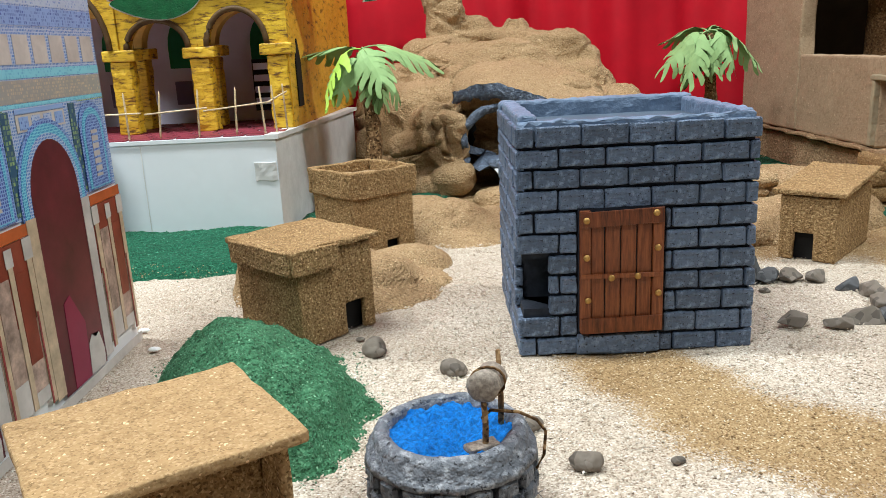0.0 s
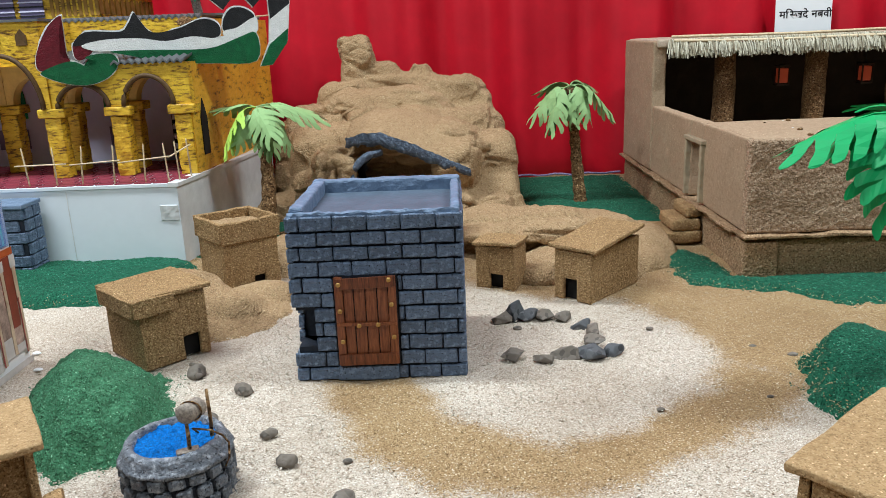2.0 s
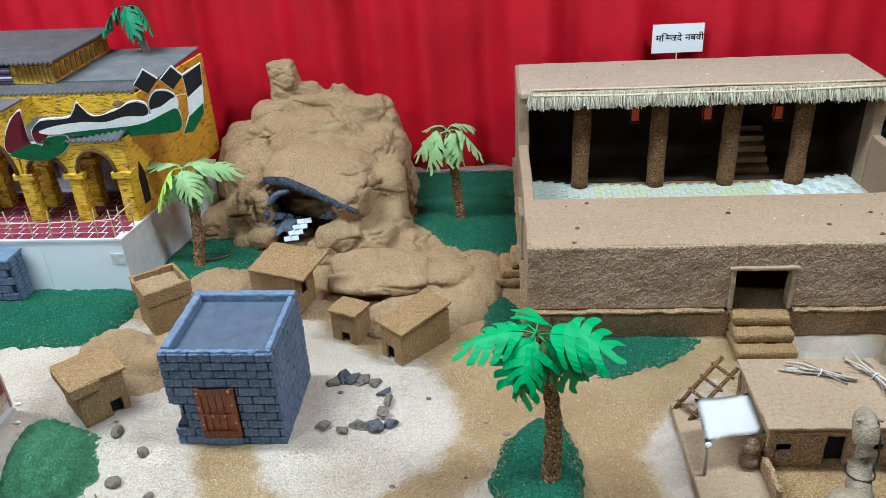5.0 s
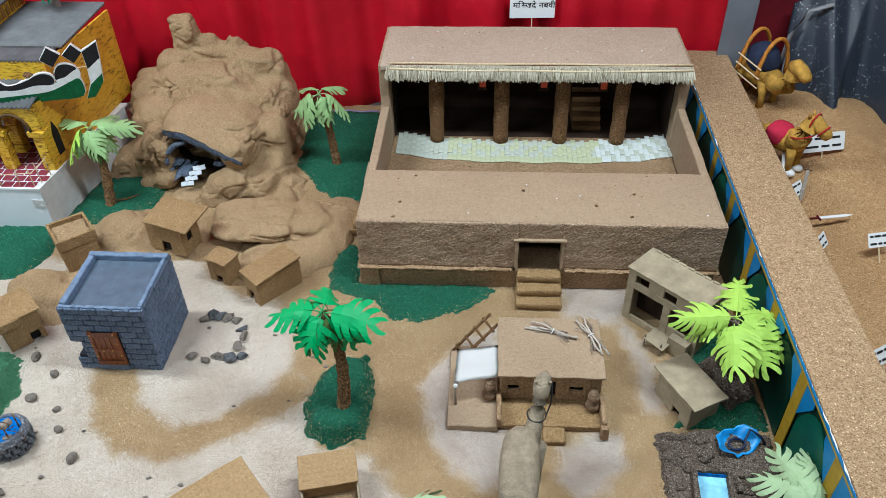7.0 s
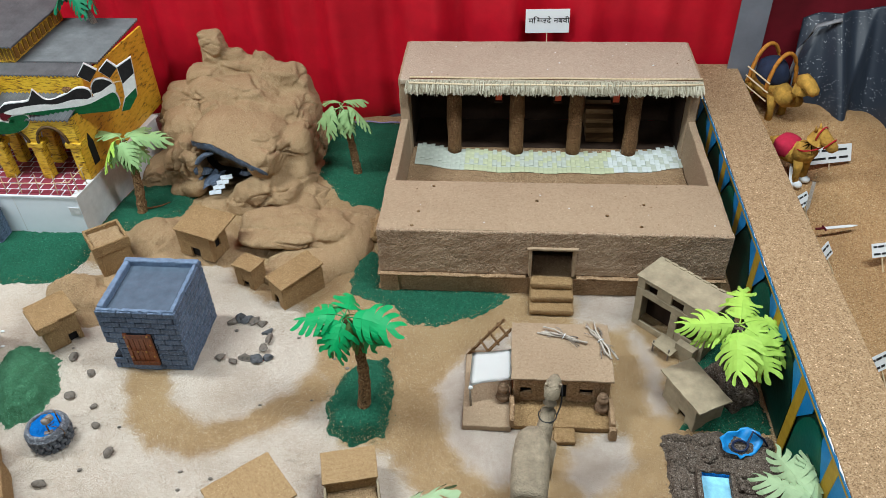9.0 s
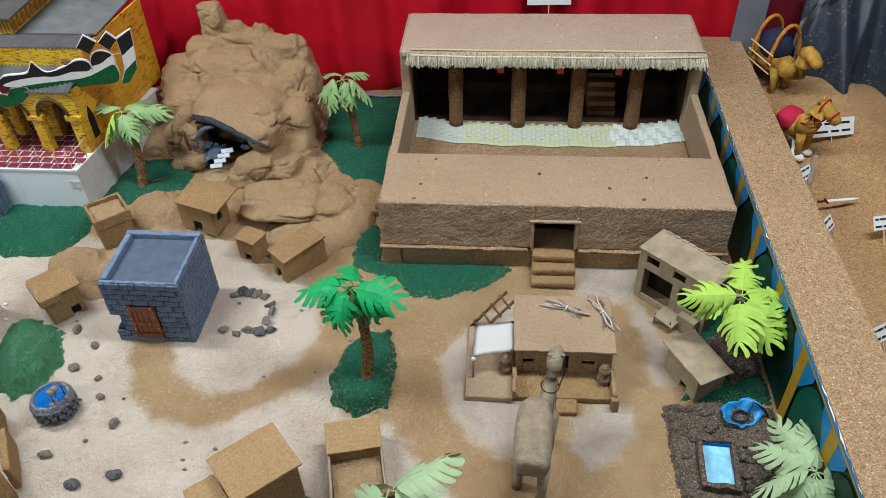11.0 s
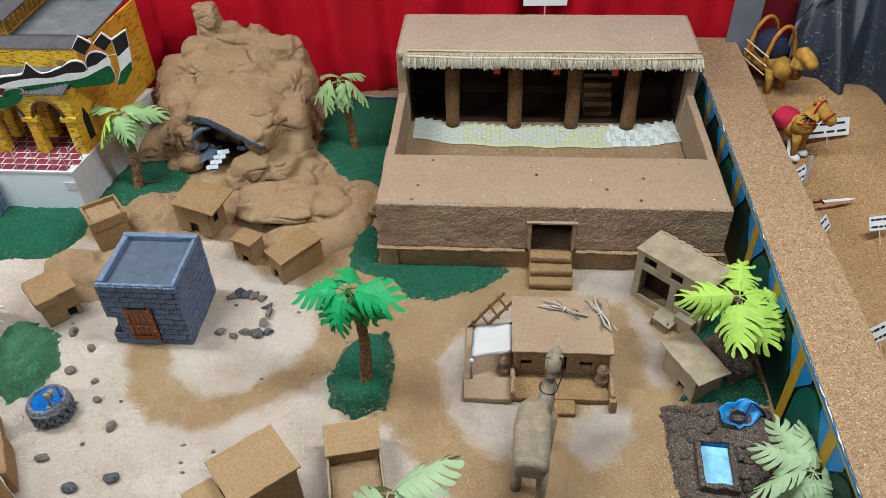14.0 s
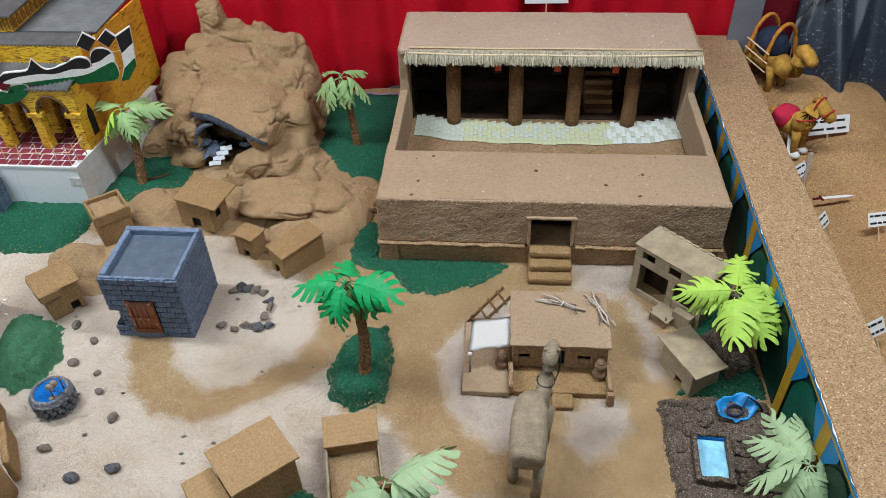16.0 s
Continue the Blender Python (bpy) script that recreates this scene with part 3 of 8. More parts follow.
def grains(name, P, size, material, seed, parent=None):
    """Loose grains: one small uneven octahedron at each place of P."""
    rs = np.random.RandomState(seed)
    n = len(P)
    base = np.array([(1, 0, 0), (-1, 0, 0), (0, 1, 0), (0, -1, 0), (0, 0, 1), (0, 0, -1)], float)
    tri = np.array([(0, 2, 4), (2, 1, 4), (1, 3, 4), (3, 0, 4), (2, 0, 5), (1, 2, 5), (3, 1, 5), (0, 3, 5)])
    s = size * (0.5 + rs.rand(n, 1, 1) ** 2 * 1.2)
    V = base[None] * (0.6 + 0.8 * rs.rand(n, 6, 1)) * s * np.array([1.0, 0.62, 0.5])
    a = rs.rand(n) * math.tau
    c, sn = np.cos(a)[:, None], np.sin(a)[:, None]
    tilt = (rs.rand(n) - 0.5)[:, None] * 1.2
    x, y, z = V[..., 0], V[..., 1], V[..., 2] + V[..., 0] * tilt
    V = np.stack([x * c - y * sn, x * sn + y * c, z], -1) + P[:, None, :]
    F = (tri[None] + 6 * np.arange(n)[:, None, None]).reshape(-1, 3)
    return joined(name, V.reshape(-1, 3).tolist(), F.tolist(), material, parent)


def loose_grit():
    rs = np.random.RandomState(5)
    P = np.stack([rs.rand(44000) * 0.95 - 0.3, rs.rand(44000) * 0.85 + 0.12], -1)
    tan, _ = zones(P[:, 0], P[:, 1])
    jit = rs.rand(len(P)) * 0.5 - 0.25
    z = 0.0008 * np.ones((len(P), 1))
    Q = np.concatenate([P, z], 1)
    tagged(grains("pale_grit", Q[(tan + jit) < 0.5], 0.0011, M_GRIT_PALE, 1), "loose pale stone chips strewn over the model ground", "grit", kind="stuff")
    tagged(grains("tan_grit", Q[(tan + jit) >= 0.5], 0.0009, M_GRIT_TAN, 2), "loose tan sand grains strewn over the path", "sand", kind="stuff")


loose_grit()


def turf(name, poly, height, edge, material, label, seed, grit, n_grain=2600, step=0.005, fibre=0.0011):
    """A patch of glued dyed sawdust, domed by height, with ragged edges."""
    px, py = [p[0] for p in poly], [p[1] for p in poly]
    xs, ys = np.arange(min(px) - 0.02, max(px) + 0.02, step), np.arange(min(py) - 0.02, max(py) + 0.02, step)
    X, Y = np.meshgrid(xs, ys, indexing="ij")

    def top(X, Y):
        d = inside(poly, X, Y) + (soft_noise(X, Y, 60, seed) - 0.5) * 0.012 + (soft_noise(X, Y, 190, seed + 5) - 0.5) * 0.009
        rise = np.clip(d / edge, 0, 1)
        rise = rise * (2 - rise)
        return d, 0.0015 + height * rise * (0.75 + 0.5 * soft_noise(X, Y, 14, seed + 1)) + (soft_noise(X, Y, 150, seed + 2) - 0.5) * 0.003 * np.clip(d / 0.01, 0, 1)
    D, Z = top(X, Y)
    Z = np.where(D < 0, np.maximum(0.0015 + D * 0.8, -0.004), Z)
    nx, ny = X.shape
    idx = np.arange(nx * ny).reshape(nx, ny)
    quads = np.stack([idx[:-1, :-1], idx[1:, :-1], idx[1:, 1:], idx[:-1, 1:]], -1).reshape(-1, 4)
    good = (D.ravel()[quads] > -0.004).any(1)
    ob = joined(name, np.stack([X, Y, Z], -1).reshape(-1, 3).tolist(), quads[good].tolist(), material, smooth=True)
    tagged(ob, label, "turf", kind="stuff")
    rs = np.random.RandomState(seed)
    P = np.stack([rs.rand(n_grain * 3) * (max(px) - min(px) + 0.03) + min(px) - 0.015, rs.rand(n_grain * 3) * (max(py) - min(py) + 0.03) + min(py) - 0.015], -1)
    d, z = top(P[:, 0], P[:, 1])
    ok = d > -0.02 * rs.rand(len(P)) ** 3
    G = np.concatenate([P, np.maximum(z, 0.001)[:, None]], 1)[ok][:n_grain]
    grains("loose_fibre", G, fibre, grit, seed + 9, ob)["kind"] = "stuff"
    # sand blown over the rim
    S = np.stack([rs.rand(n_grain * 4) * (max(px) - min(px)) + min(px), rs.rand(n_grain * 4) * (max(py) - min(py)) + min(py)], -1)
    d, z = top(S[:, 0], S[:, 1])
    over = (d > 0) & (d < 0.003 + 0.02 * rs.rand(len(S)) ** 3)
    if over.any() and name == "turf_patch":
        grains("stray_sand", np.concatenate([S, z[:, None] + 0.0006], 1)[over], 0.0009, M_GRIT_TAN, seed + 19, ob)["kind"] = "stuff"
    return ob


turf("turf_mound", [(-0.125, 0.4), (-0.085, 0.425), (-0.062, 0.5), (-0.1, 0.592), (-0.165, 0.625), (-0.215, 0.628), (-0.235, 0.59), (-0.225, 0.52), (-0.19, 0.44)], 0.058, 0.08, M_MOUND,
     "low mound covered in moss-green dyed sawdust", 11, M_GRIT_MOSS, 9000, 0.004, 0.0008)
turf("turf_patch", [(0.573, 0.43), (0.56, 0.5), (0.582, 0.58), (0.615, 0.613), (0.671, 0.633), (0.69, 0.56), (0.7, 0.455), (0.693, 0.418), (0.625, 0.398)], 0.036, 0.03, M_TURF,
     "raised dark green sawdust bed round a palm", 21, M_GRIT_GREEN, 3000)
turf("turf_patch", [(0.62, 0.86), (0.618, 0.95), (0.59, 1.0), (0.555, 0.99), (0.546, 0.905), (0.554, 0.841), (0.6, 0.815), (0.669, 0.8), (0.704, 0.744), (0.772, 0.736), (0.877, 0.778), (0.94, 0.842), (0.9, 0.86)],
     0.006, 0.03, M_TURF, "flat dark green sawdust lawn before the mud building", 31, M_GRIT_GREEN, 2600)
turf("turf_patch", [(0.33, 1.7), (0.36, 1.38), (0.404, 1.32), (0.448, 1.25), (0.5, 1.215), (0.6, 1.2), (0.62, 1.3), (0.62, 1.7)], 0.009, 0.06, M_TURF,
     "dark green sawdust lawn below the red curtain", 41, M_GRIT_GREEN, 2200)
turf("turf_patch", [(-0.225, 1.09), (-0.13, 1.1), (-0.005, 1.17), (0.01, 1.27), (-0.06, 1.32), (-0.2, 1.3)], 0.012, 0.04, M_TURF,
     "dark green sawdust lawn at the foot of the rocks", 51, M_GRIT_GREEN, 1600)
turf("turf_patch", [(-0.75, 0.85), (-0.38, 0.855), (-0.25, 0.862), (-0.2, 0.96), (-0.21, 1.03), (-0.245, 1.075), (-0.75, 1.075)], 0.012, 0.03, M_TURF,
     "dark green sawdust lawn before the white plinth", 61, M_GRIT_GREEN, 2600)
turf("turf_patch", [(0.47, 0.1), (0.5, 0.17), (0.56, 0.215), (0.625, 0.18), (0.66, 0.1)], 0.01, 0.02, M_TURF,
     "dark green sawdust patch beside a sand-coated house", 71, M_GRIT_GREEN, 900)
turf("turf_patch", [(1.29, 0.47), (1.33, 0.53), (1.36, 0.66), (1.4, 0.86), (1.466, 0.86), (1.466, 0.47)], 0.016, 0.03, M_TURF,
     "dark green sawdust on soil along the painted wall", 81, M_GRIT_SOIL, 1600)
turf("turf_patch", [(1.3, 0.11), (1.31, 0.19), (1.4, 0.205), (1.45, 0.19), (1.46, 0.11)], 0.02, 0.03, M_TURF,
     "dark green sawdust beyond the garden bed", 85, M_GRIT_GREEN, 500)


def curtain(name, x0, x1, y, z0, z1, material, label, depth, folds, seed):
    rs = random.Random(seed)
    n, m = int((x1 - x0) / 0.012), 14
    ph = [rs.uniform(0, 6.28) for _ in range(4)]
    verts, faces = [], []
    for i in range(n + 1):
        x = x0 + (x1 - x0) * i / n
        for j in range(m + 1):
            t = j / m
            z = z0 + (z1 - z0) * t
            w = math.sin(x * folds + ph[0] + 0.5 * math.sin(3 * x + ph[1]) + 0.25 * z) + 0.5 * math.sin(x * folds * 2.3 + ph[2] + 0.9 * z) + 0.35 * math.sin(x * folds * 0.43 + ph[3]) + 0.9 * abs(math.sin(x * folds * 0.31 + ph[1] + 0.12 * z)) ** 14 + 0.7 * abs(math.sin(x * folds * 0.47 + ph[2] + 0.2 * z)) ** 22 + 0.25 * noise.noise(Vector((x * 9, z * 3, seed)))
            verts.append((x, y + depth * w * (0.7 + 0.3 * math.sin(2.1 * x + 3 * z)), z))
    for i in range(n):
        for j in range(m):
            a = i * (m + 1) + j
            faces.append((a, a + m + 1, a + m + 2, a + 1))
    ob = joined(name, verts, faces, material, smooth=True)
    mod = ob.modifiers.new("thick", "SOLIDIFY")
    mod.thickness = 0.002
    tagged(ob, label, "curtain")
    return ob


curtain("curtain", -1.5, 1.69, 1.74, -0.06, 1.5, M_CURTAIN, "bright red cloth curtain hanging in soft folds", 0.026, 24, 3)
rope = bmesh.new()
tube([(0.3 + 0.02 * i, 1.685 + 0.002 * math.sin(i), 0.012 + 0.002 * math.sin(i * 1.7)) for i in range(17)], 0.0025, 6, rope)
tagged(part("cord", rope, paint_mat("violet_white_cord", (0.3, 0.25, 0.45), 0.7, 0.6, 200, 0)), "thin violet and white cord along the curtain", "cord")


# ---- brick cube house ----
KX0, KX1, KY0, KY1, KH = 0.055, 0.238, 0.583, 0.764, 0.183


def one_brick(w, h, d, seed):
    """An uneven bevelled block, w along x, h along z, front at y = 0 and back at y = d."""
    bm = box_bm((0, 0, 0), (w, d, h))
    bmesh.ops.subdivide_edges(bm, edges=[e for e in bm.edges if abs((e.verts[0].co - e.verts[1].co).x) > w * 0.5], cuts=2)
    bmesh.ops.bevel(bm, geom=[e for e in bm.edges if e.calc_face_angle(0) > 0.5], offset=0.0009, segments=1, affect="EDGES")
    crumple(bm, 0.0008, 230, seed)
    return bm


def brick_face(parent, origin, turn, length, skip, seed, length_brick=0.0354):
    """Courses of single bricks over one face, with openings left out."""
    rs = random.Random(seed)
    heights = [0.0165 + rs.uniform(-0.0012, 0.0012) for _ in range(11)]
    k = (KH - 0.001) / sum(heights)
    z = 0.0005
    for row, h in enumerate(heights):
        h *= k
        u = (0.0135 if row % 2 == 0 else 0.032) - length_brick
        while u < length - 0.004:
            w = length_brick * rs.uniform(0.97, 1.03)
            a, b = max(u, 0.0), min(u + w, length)
            u += w
            pieces = [(a, b)]
            for (s0, s1, t0, t1) in skip:
                if z + h > t0 + 0.004 and z < t1 - 0.004:
                    cut = []
                    for p, q in pieces:
                        if q <= s0 or p >= s1:
                            cut.append((p, q))
                        else:
                            if p < s0:
                                cut.append((p, s0))
                            if q > s1:
                                cut.append((s1, q))
                    pieces = cut
            for p, q in pieces:
                if q - p < 0.005:
                    continue
                ob = part("brick", one_brick(q - p - 0.0014, h - 0.0026, 0.0065, rs.uniform(0, 99)), M_SLATE, parent)
                ob.matrix_local = pose(*origin, 0, 0, turn) @ pose(p + 0.001, rs.uniform(-0.0005, 0.0004), z, rs.uniform(-1, 1), rs.uniform(-0.4, 0.4), rs.uniform(-0.4, 0.4))
        z += h


def brick_cube():
    t = thing("brick_cube_house", "slate-blue painted foam cube house with carved brick courses", "model building")
    x0, x1, y0, y1 = KX0 + 0.004, KX1 - 0.004, KY0 + 0.004, KY1 - 0.004
    core = bmesh.new()
    box(core, (x0, y0, 0), (x1, y1, 0.038))
    prism([(x0 + 0.03, y0), (x1, y0), (x1, y1), (x0, y1), (x0, y0 + 0.03), (x0 + 0.03, y0 + 0.03)], 0.038, 0.079, bm=core)
    box(core, (x0, y0, 0.079), (x1, y1, 0.168))
    part("core", core, M_JOINT, t)
    w, d = KX1 - KX0, KY1 - KY0
    brick_face(t, (KX0, KY0, 0), 0, w, [(0.046, 0.1125, 0.017, 0.118), (-0.01, 0.023, 0.036, 0.078)], 1)
    brick_face(t, (KX1, KY0, 0), 90, d, [], 2, 0.03)
    brick_face(t, (KX0, KY1, 0), -90, d, [(d - 0.028, d + 0.01, 0.036, 0.078)], 3)
    brick_face(t, (KX1, KY1, 0), 180, w, [], 4)
    part("roof_panel", rough_box((x0, y0, 0.1685), (x1, y1, 0.1725), 0.02, 0.0006, 40, 0.001, 2), M_ROOFBLUE, t, "smooth blue-grey painted roof panel")
    for a, b, s in (((KX0 + 0.001, KY1 - 0.017, 0.168), (KX1 - 0.001, KY1 - 0.002, 0.188), 1), ((KX0 + 0.003, KY0 + 0.011, 0.168), (KX0 + 0.018, KY1 - 0.0175, 0.188), 2),
                    ((KX1 - 0.0125, KY0 + 0.011, 0.168), (KX1 - 0.003, KY1 - 0.0175, 0.186), 3), ((KX0 + 0.003, KY0 + 0.0035, 0.1705), (KX1 - 0.003, KY0 + 0.0105, 0.1835), 4)):
        part("parapet", rough_box(a, b, 0.006, 0.0026 if s == 4 else 0.0014, 130 if s == 4 else 90, 0.0035, s), M_RIMBLUE, t, "pale blue-grey parapet rail")
    part("threshold", rough_box((0.1, KY0 - 0.003, 0.0), (0.165, KY0 + 0.004, 0.0165), 0.01, 0.0008, 120, 0.002, 6), M_SLATE, t)
    # the plank door with rails and brass studs
    dr = part("door", box_bm((0.1013, KY0 - 0.0002, 0.018), (0.1672, KY0 + 0.0035, 0.1172)), M_JOINT, t, "red-brown plank door with brass studs")
    dx0, dx1, dz0, dz1, fy = 0.1022, 0.1662, 0.0188, 0.1162, KY0 - 0.001
    rs = random.Random(12)
    edges = [dx0 + 0.0085 + (dx1 - dx0 - 0.017) * f for f in (0, 0.23, 0.49, 0.75, 1)]
    for a, b in zip(edges, edges[1:]):
        part("plank", crumple(box_bm((a + 0.0005, fy - 0.001, dz0 + 0.006), (b - 0.0005, fy + 0.003, dz1 - 0.006), 0.0006), 0.0003, 200, a * 90), M_DOOR, dr)
    for a, b in ((dx0, dx0 + 0.0083), (dx1 - 0.0083, dx1)):
        part("stile", crumple(box_bm((a, fy - 0.0032, dz0), (b, fy + 0.002, dz1), 0.0007), 0.0003, 200, a * 70), M_DOOR, dr)
    for z0, z1, tw in ((dz0, dz0 + 0.0125, 1.2), (0.063, 0.0665, -1.2), (dz1 - 0.012, dz1, 3.0)):
        ob = part("rail", crumple(box_bm((dx0 + 0.0005, fy - 0.0048, z0), (dx1 - 0.0005, fy - 0.0028, z1), 0.0007), 0.0003, 200, z0 * 80), M_DOOR, dr)
        ob.matrix_local = pose((dx0 + dx1) / 2, 0, (z0 + z1) / 2, 0, tw * -0.6, 0) @ pose(-(dx0 + dx1) / 2, 0, -(z0 + z1) / 2)
    stud = bmesh.new()
    bmesh.ops.create_uvsphere(stud, u_segments=10, v_segments=6, radius=0.0027, matrix=Matrix.Diagonal((1, 0.6, 1, 1)))
    first = part("stud", stud, M_BRASS, dr, "domed brass stud", True)
    places = [(0.107, 0.109), (0.1595, 0.113), (0.107, 0.08), (0.161, 0.086), (0.108, 0.046), (0.162, 0.05), (0.126, 0.0635), (0.146, 0.0642)]
    for i, (x, z) in enumerate(places):
        ob = first if i == 0 else first.copy()
        if i:
            scene.collection.objects.link(ob)
        ob.matrix_local = pose(x, fy - 0.0052, z)
    return t


brick_cube()


# ---- small sand-coated houses ----
def hut(name, corner, turn, w, d, h, label, door=None, window=None, roof=(0.006, 0.006), pitch=0.0, skirt=0.0, mat=None, seed=1, side_door=None, thick=0.006, lift=0.0, shift=0.0, back=None):
    """A hut whose front runs from corner along x (before turning), depth along y. door: (start, width, height) on the front."""
    mat = mat or M_HUT
    t = thing(name, label, "model house", pose(corner[0], corner[1], lift, 0, 0, turn), group="small sand-coated houses")

    def wall(a_len, openings, m, s):
        """Wall in x-z with rectangular holes that start at the floor or above it."""
        spans = sorted(openings)
        x = 0.0
        for (o, ow, lo, hi) in spans:
            part("wall", rough_box((x, 0, 0), (o, thick, h), 0.012, 0.0009, 60, 0.002, s + x * 10, m, None), mat, t)
            part("wall", rough_box((o - 0.001, 0.0003, hi), (o + ow + 0.001, thick - 0.0003, h), 0.012, 0.0007, 60, 0.002, s + 3, m), mat, t)
            if lo > 0:
                part("wall", rough_box((o - 0.001, 0.0003, 0), (o + ow + 0.001, thick - 0.0003, lo), 0.012, 0.0007, 60, 0.002, s + 4, m), mat, t)
            x = o + ow
        part("wall", rough_box((x, 0, 0), (a_len, thick, h), 0.012, 0.0009, 60, 0.002, s + 5, m), mat, t)
    front = [] if door is None else [(door[0], door[1], 0.0, door[2])]
    wall(w, front, pose(0, 0, 0), seed)
    right = [] if window is None else [window]
    if side_door is not None:
        right = [(side_door[0], side_door[1], 0.0, side_door[2])]
    wall(d, right, pose(w, 0, 0, 0, 0, 90), seed + 1)
    wall(w, [], pose(w, d, 0, 0, 0, 180), seed + 2)
    wall(d, [], pose(0, d, 0, 0, 0, -90), seed + 3)
    # solid black filler puts the dark inside into colour
    part("dark_lining", box_bm((thick + 0.002, thick + 0.004, 0.0), (w - thick - 0.002, d - thick - 0.002, h - 0.002)), M_BLACK, t, "black filler box for the darkness behind the openings")
    f, s = roof
    rb = rough_box((-s + shift, -f, 0), (w + s + shift, d + (f * 0.6 if back is None else back), 0.0055), 0.01, 0.0016, 45, 0.0018, seed + 6)
    part("roof", rb, mat, t, "flat sand-coated roof slab").matrix_local = pose(0, 0, h + 0.001, -pitch, 0, 0)
    if skirt:
        part("roof_skirt", rough_box((-s - 0.001, -f - 0.003, h - skirt), (w * 0.5, -f + 0.001, h + 0.006), 0.012, 0.0014, 45, 0.002, seed + 7), mat, t)
        part("roof_skirt", rough_box((-s - 0.003, -f, h - skirt), (-s + 0.001, d * 0.9, h + 0.006), 0.012, 0.0014, 45, 0.002, seed + 8), mat, t)
    return t


hut("small_house", (-0.13, 0.618), 46, 0.08, 0.093, 0.08, "tan sawdust-coated card house with a black door", door=(0.048, 0.02, 0.028), roof=(0.004, 0.008), skirt=0.014, seed=1)
hut("small_house", (0.064, 0.972), -19, 0.11, 0.068, 0.092, "tan sawdust-coated house with an overhanging roof", door=(0.04, 0.028, 0.034), window=(0.022, 0.018, 0.035, 0.062), roof=(0.013, 0.012), pitch=-8, seed=2, lift=0.013, shift=0.02, back=0.02)
hut("small_house", (0.248, 0.872), -25, 0.058, 0.05, 0.063, "very small tan house with a black door", door=(0.022, 0.019, 0.022), roof=(0.004, 0.004), pitch=0, seed=3)
hut("small_house", (0.351, 0.818), -42, 0.058, 0.124, 0.07, "tan sawdust-coated house with a sloping roof", door=(0.015, 0.02, 0.03), roof=(0.004, 0.008), pitch=-5, seed=4)


def court_house(name, corner, turn, w, d, h, label, seed):
    """An open-topped box house with a thick rim and sand lying inside."""
    t = thing(name, label, "model house", pose(corner[0], corner[1], 0, 0, 0, turn), group="small sand-coated houses")
    for a, b, m in ((0.0, 0.045, None), (0.062, w, None)):
        part("wall", rough_box((a, 0, 0), (b, 0.006, h - 0.03), 0.012, 0.001, 60, 0.002, seed + a * 9), M_HUT, t)
    part("wall", rough_box((0.044, 0.0004, 0.02), (0.063, 0.0056, h - 0.03), 0.012, 0.0006, 60, 0.001, seed), M_HUT, t)
    part("wall", rough_box((w - 0.006, 0.0065, 0), (w, d, h - 0.03), 0.012, 0.001, 60, 0.002, seed + 1), M_HUT, t)
    part("wall", rough_box((0, d - 0.006, 0), (w - 0.0065, d, h - 0.03), 0.012, 0.001, 60, 0.002, seed + 2), M_HUT, t)
    part("wall", rough_box((0, 0.0065, 0), (0.006, d - 0.0065, h - 0.03), 0.012, 0.001, 60, 0.002, seed + 3), M_HUT, t)
    # black filler in place of the shade behind the door
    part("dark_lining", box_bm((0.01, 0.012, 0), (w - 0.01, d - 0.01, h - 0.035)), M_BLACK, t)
    for a, b in (((-0.004, -0.004), (w + 0.004, 0.003)), ((-0.004, d - 0.003), (w + 0.004, d + 0.004)), ((-0.004, 0.0035), (0.003, d - 0.0035)), ((w - 0.003, 0.0035), (w + 0.004, d - 0.0035))):
        part("rim", rough_box((a[0], a[1], h - 0.031), (b[0], b[1], h), 0.01, 0.0016, 55, 0.002, seed + a[0] * 50 + b[1] * 30), M_HUT, t, "raised sawdust-coated rim")
    part("roof_fill", crumple(rough_box((0.003, 0.003, h - 0.034), (w - 0.003, d - 0.003, h - 0.012), 0.008, 0.003, 50, 0.003, seed + 4), 0.002, 60, 3), M_SAND, t, "heaped sand inside the rim")
    return t


court_house("small_house", (-0.112, 0.882), 40, 0.086, 0.088, 0.106, "tan box house with a raised rim and sand heaped on top", 9)


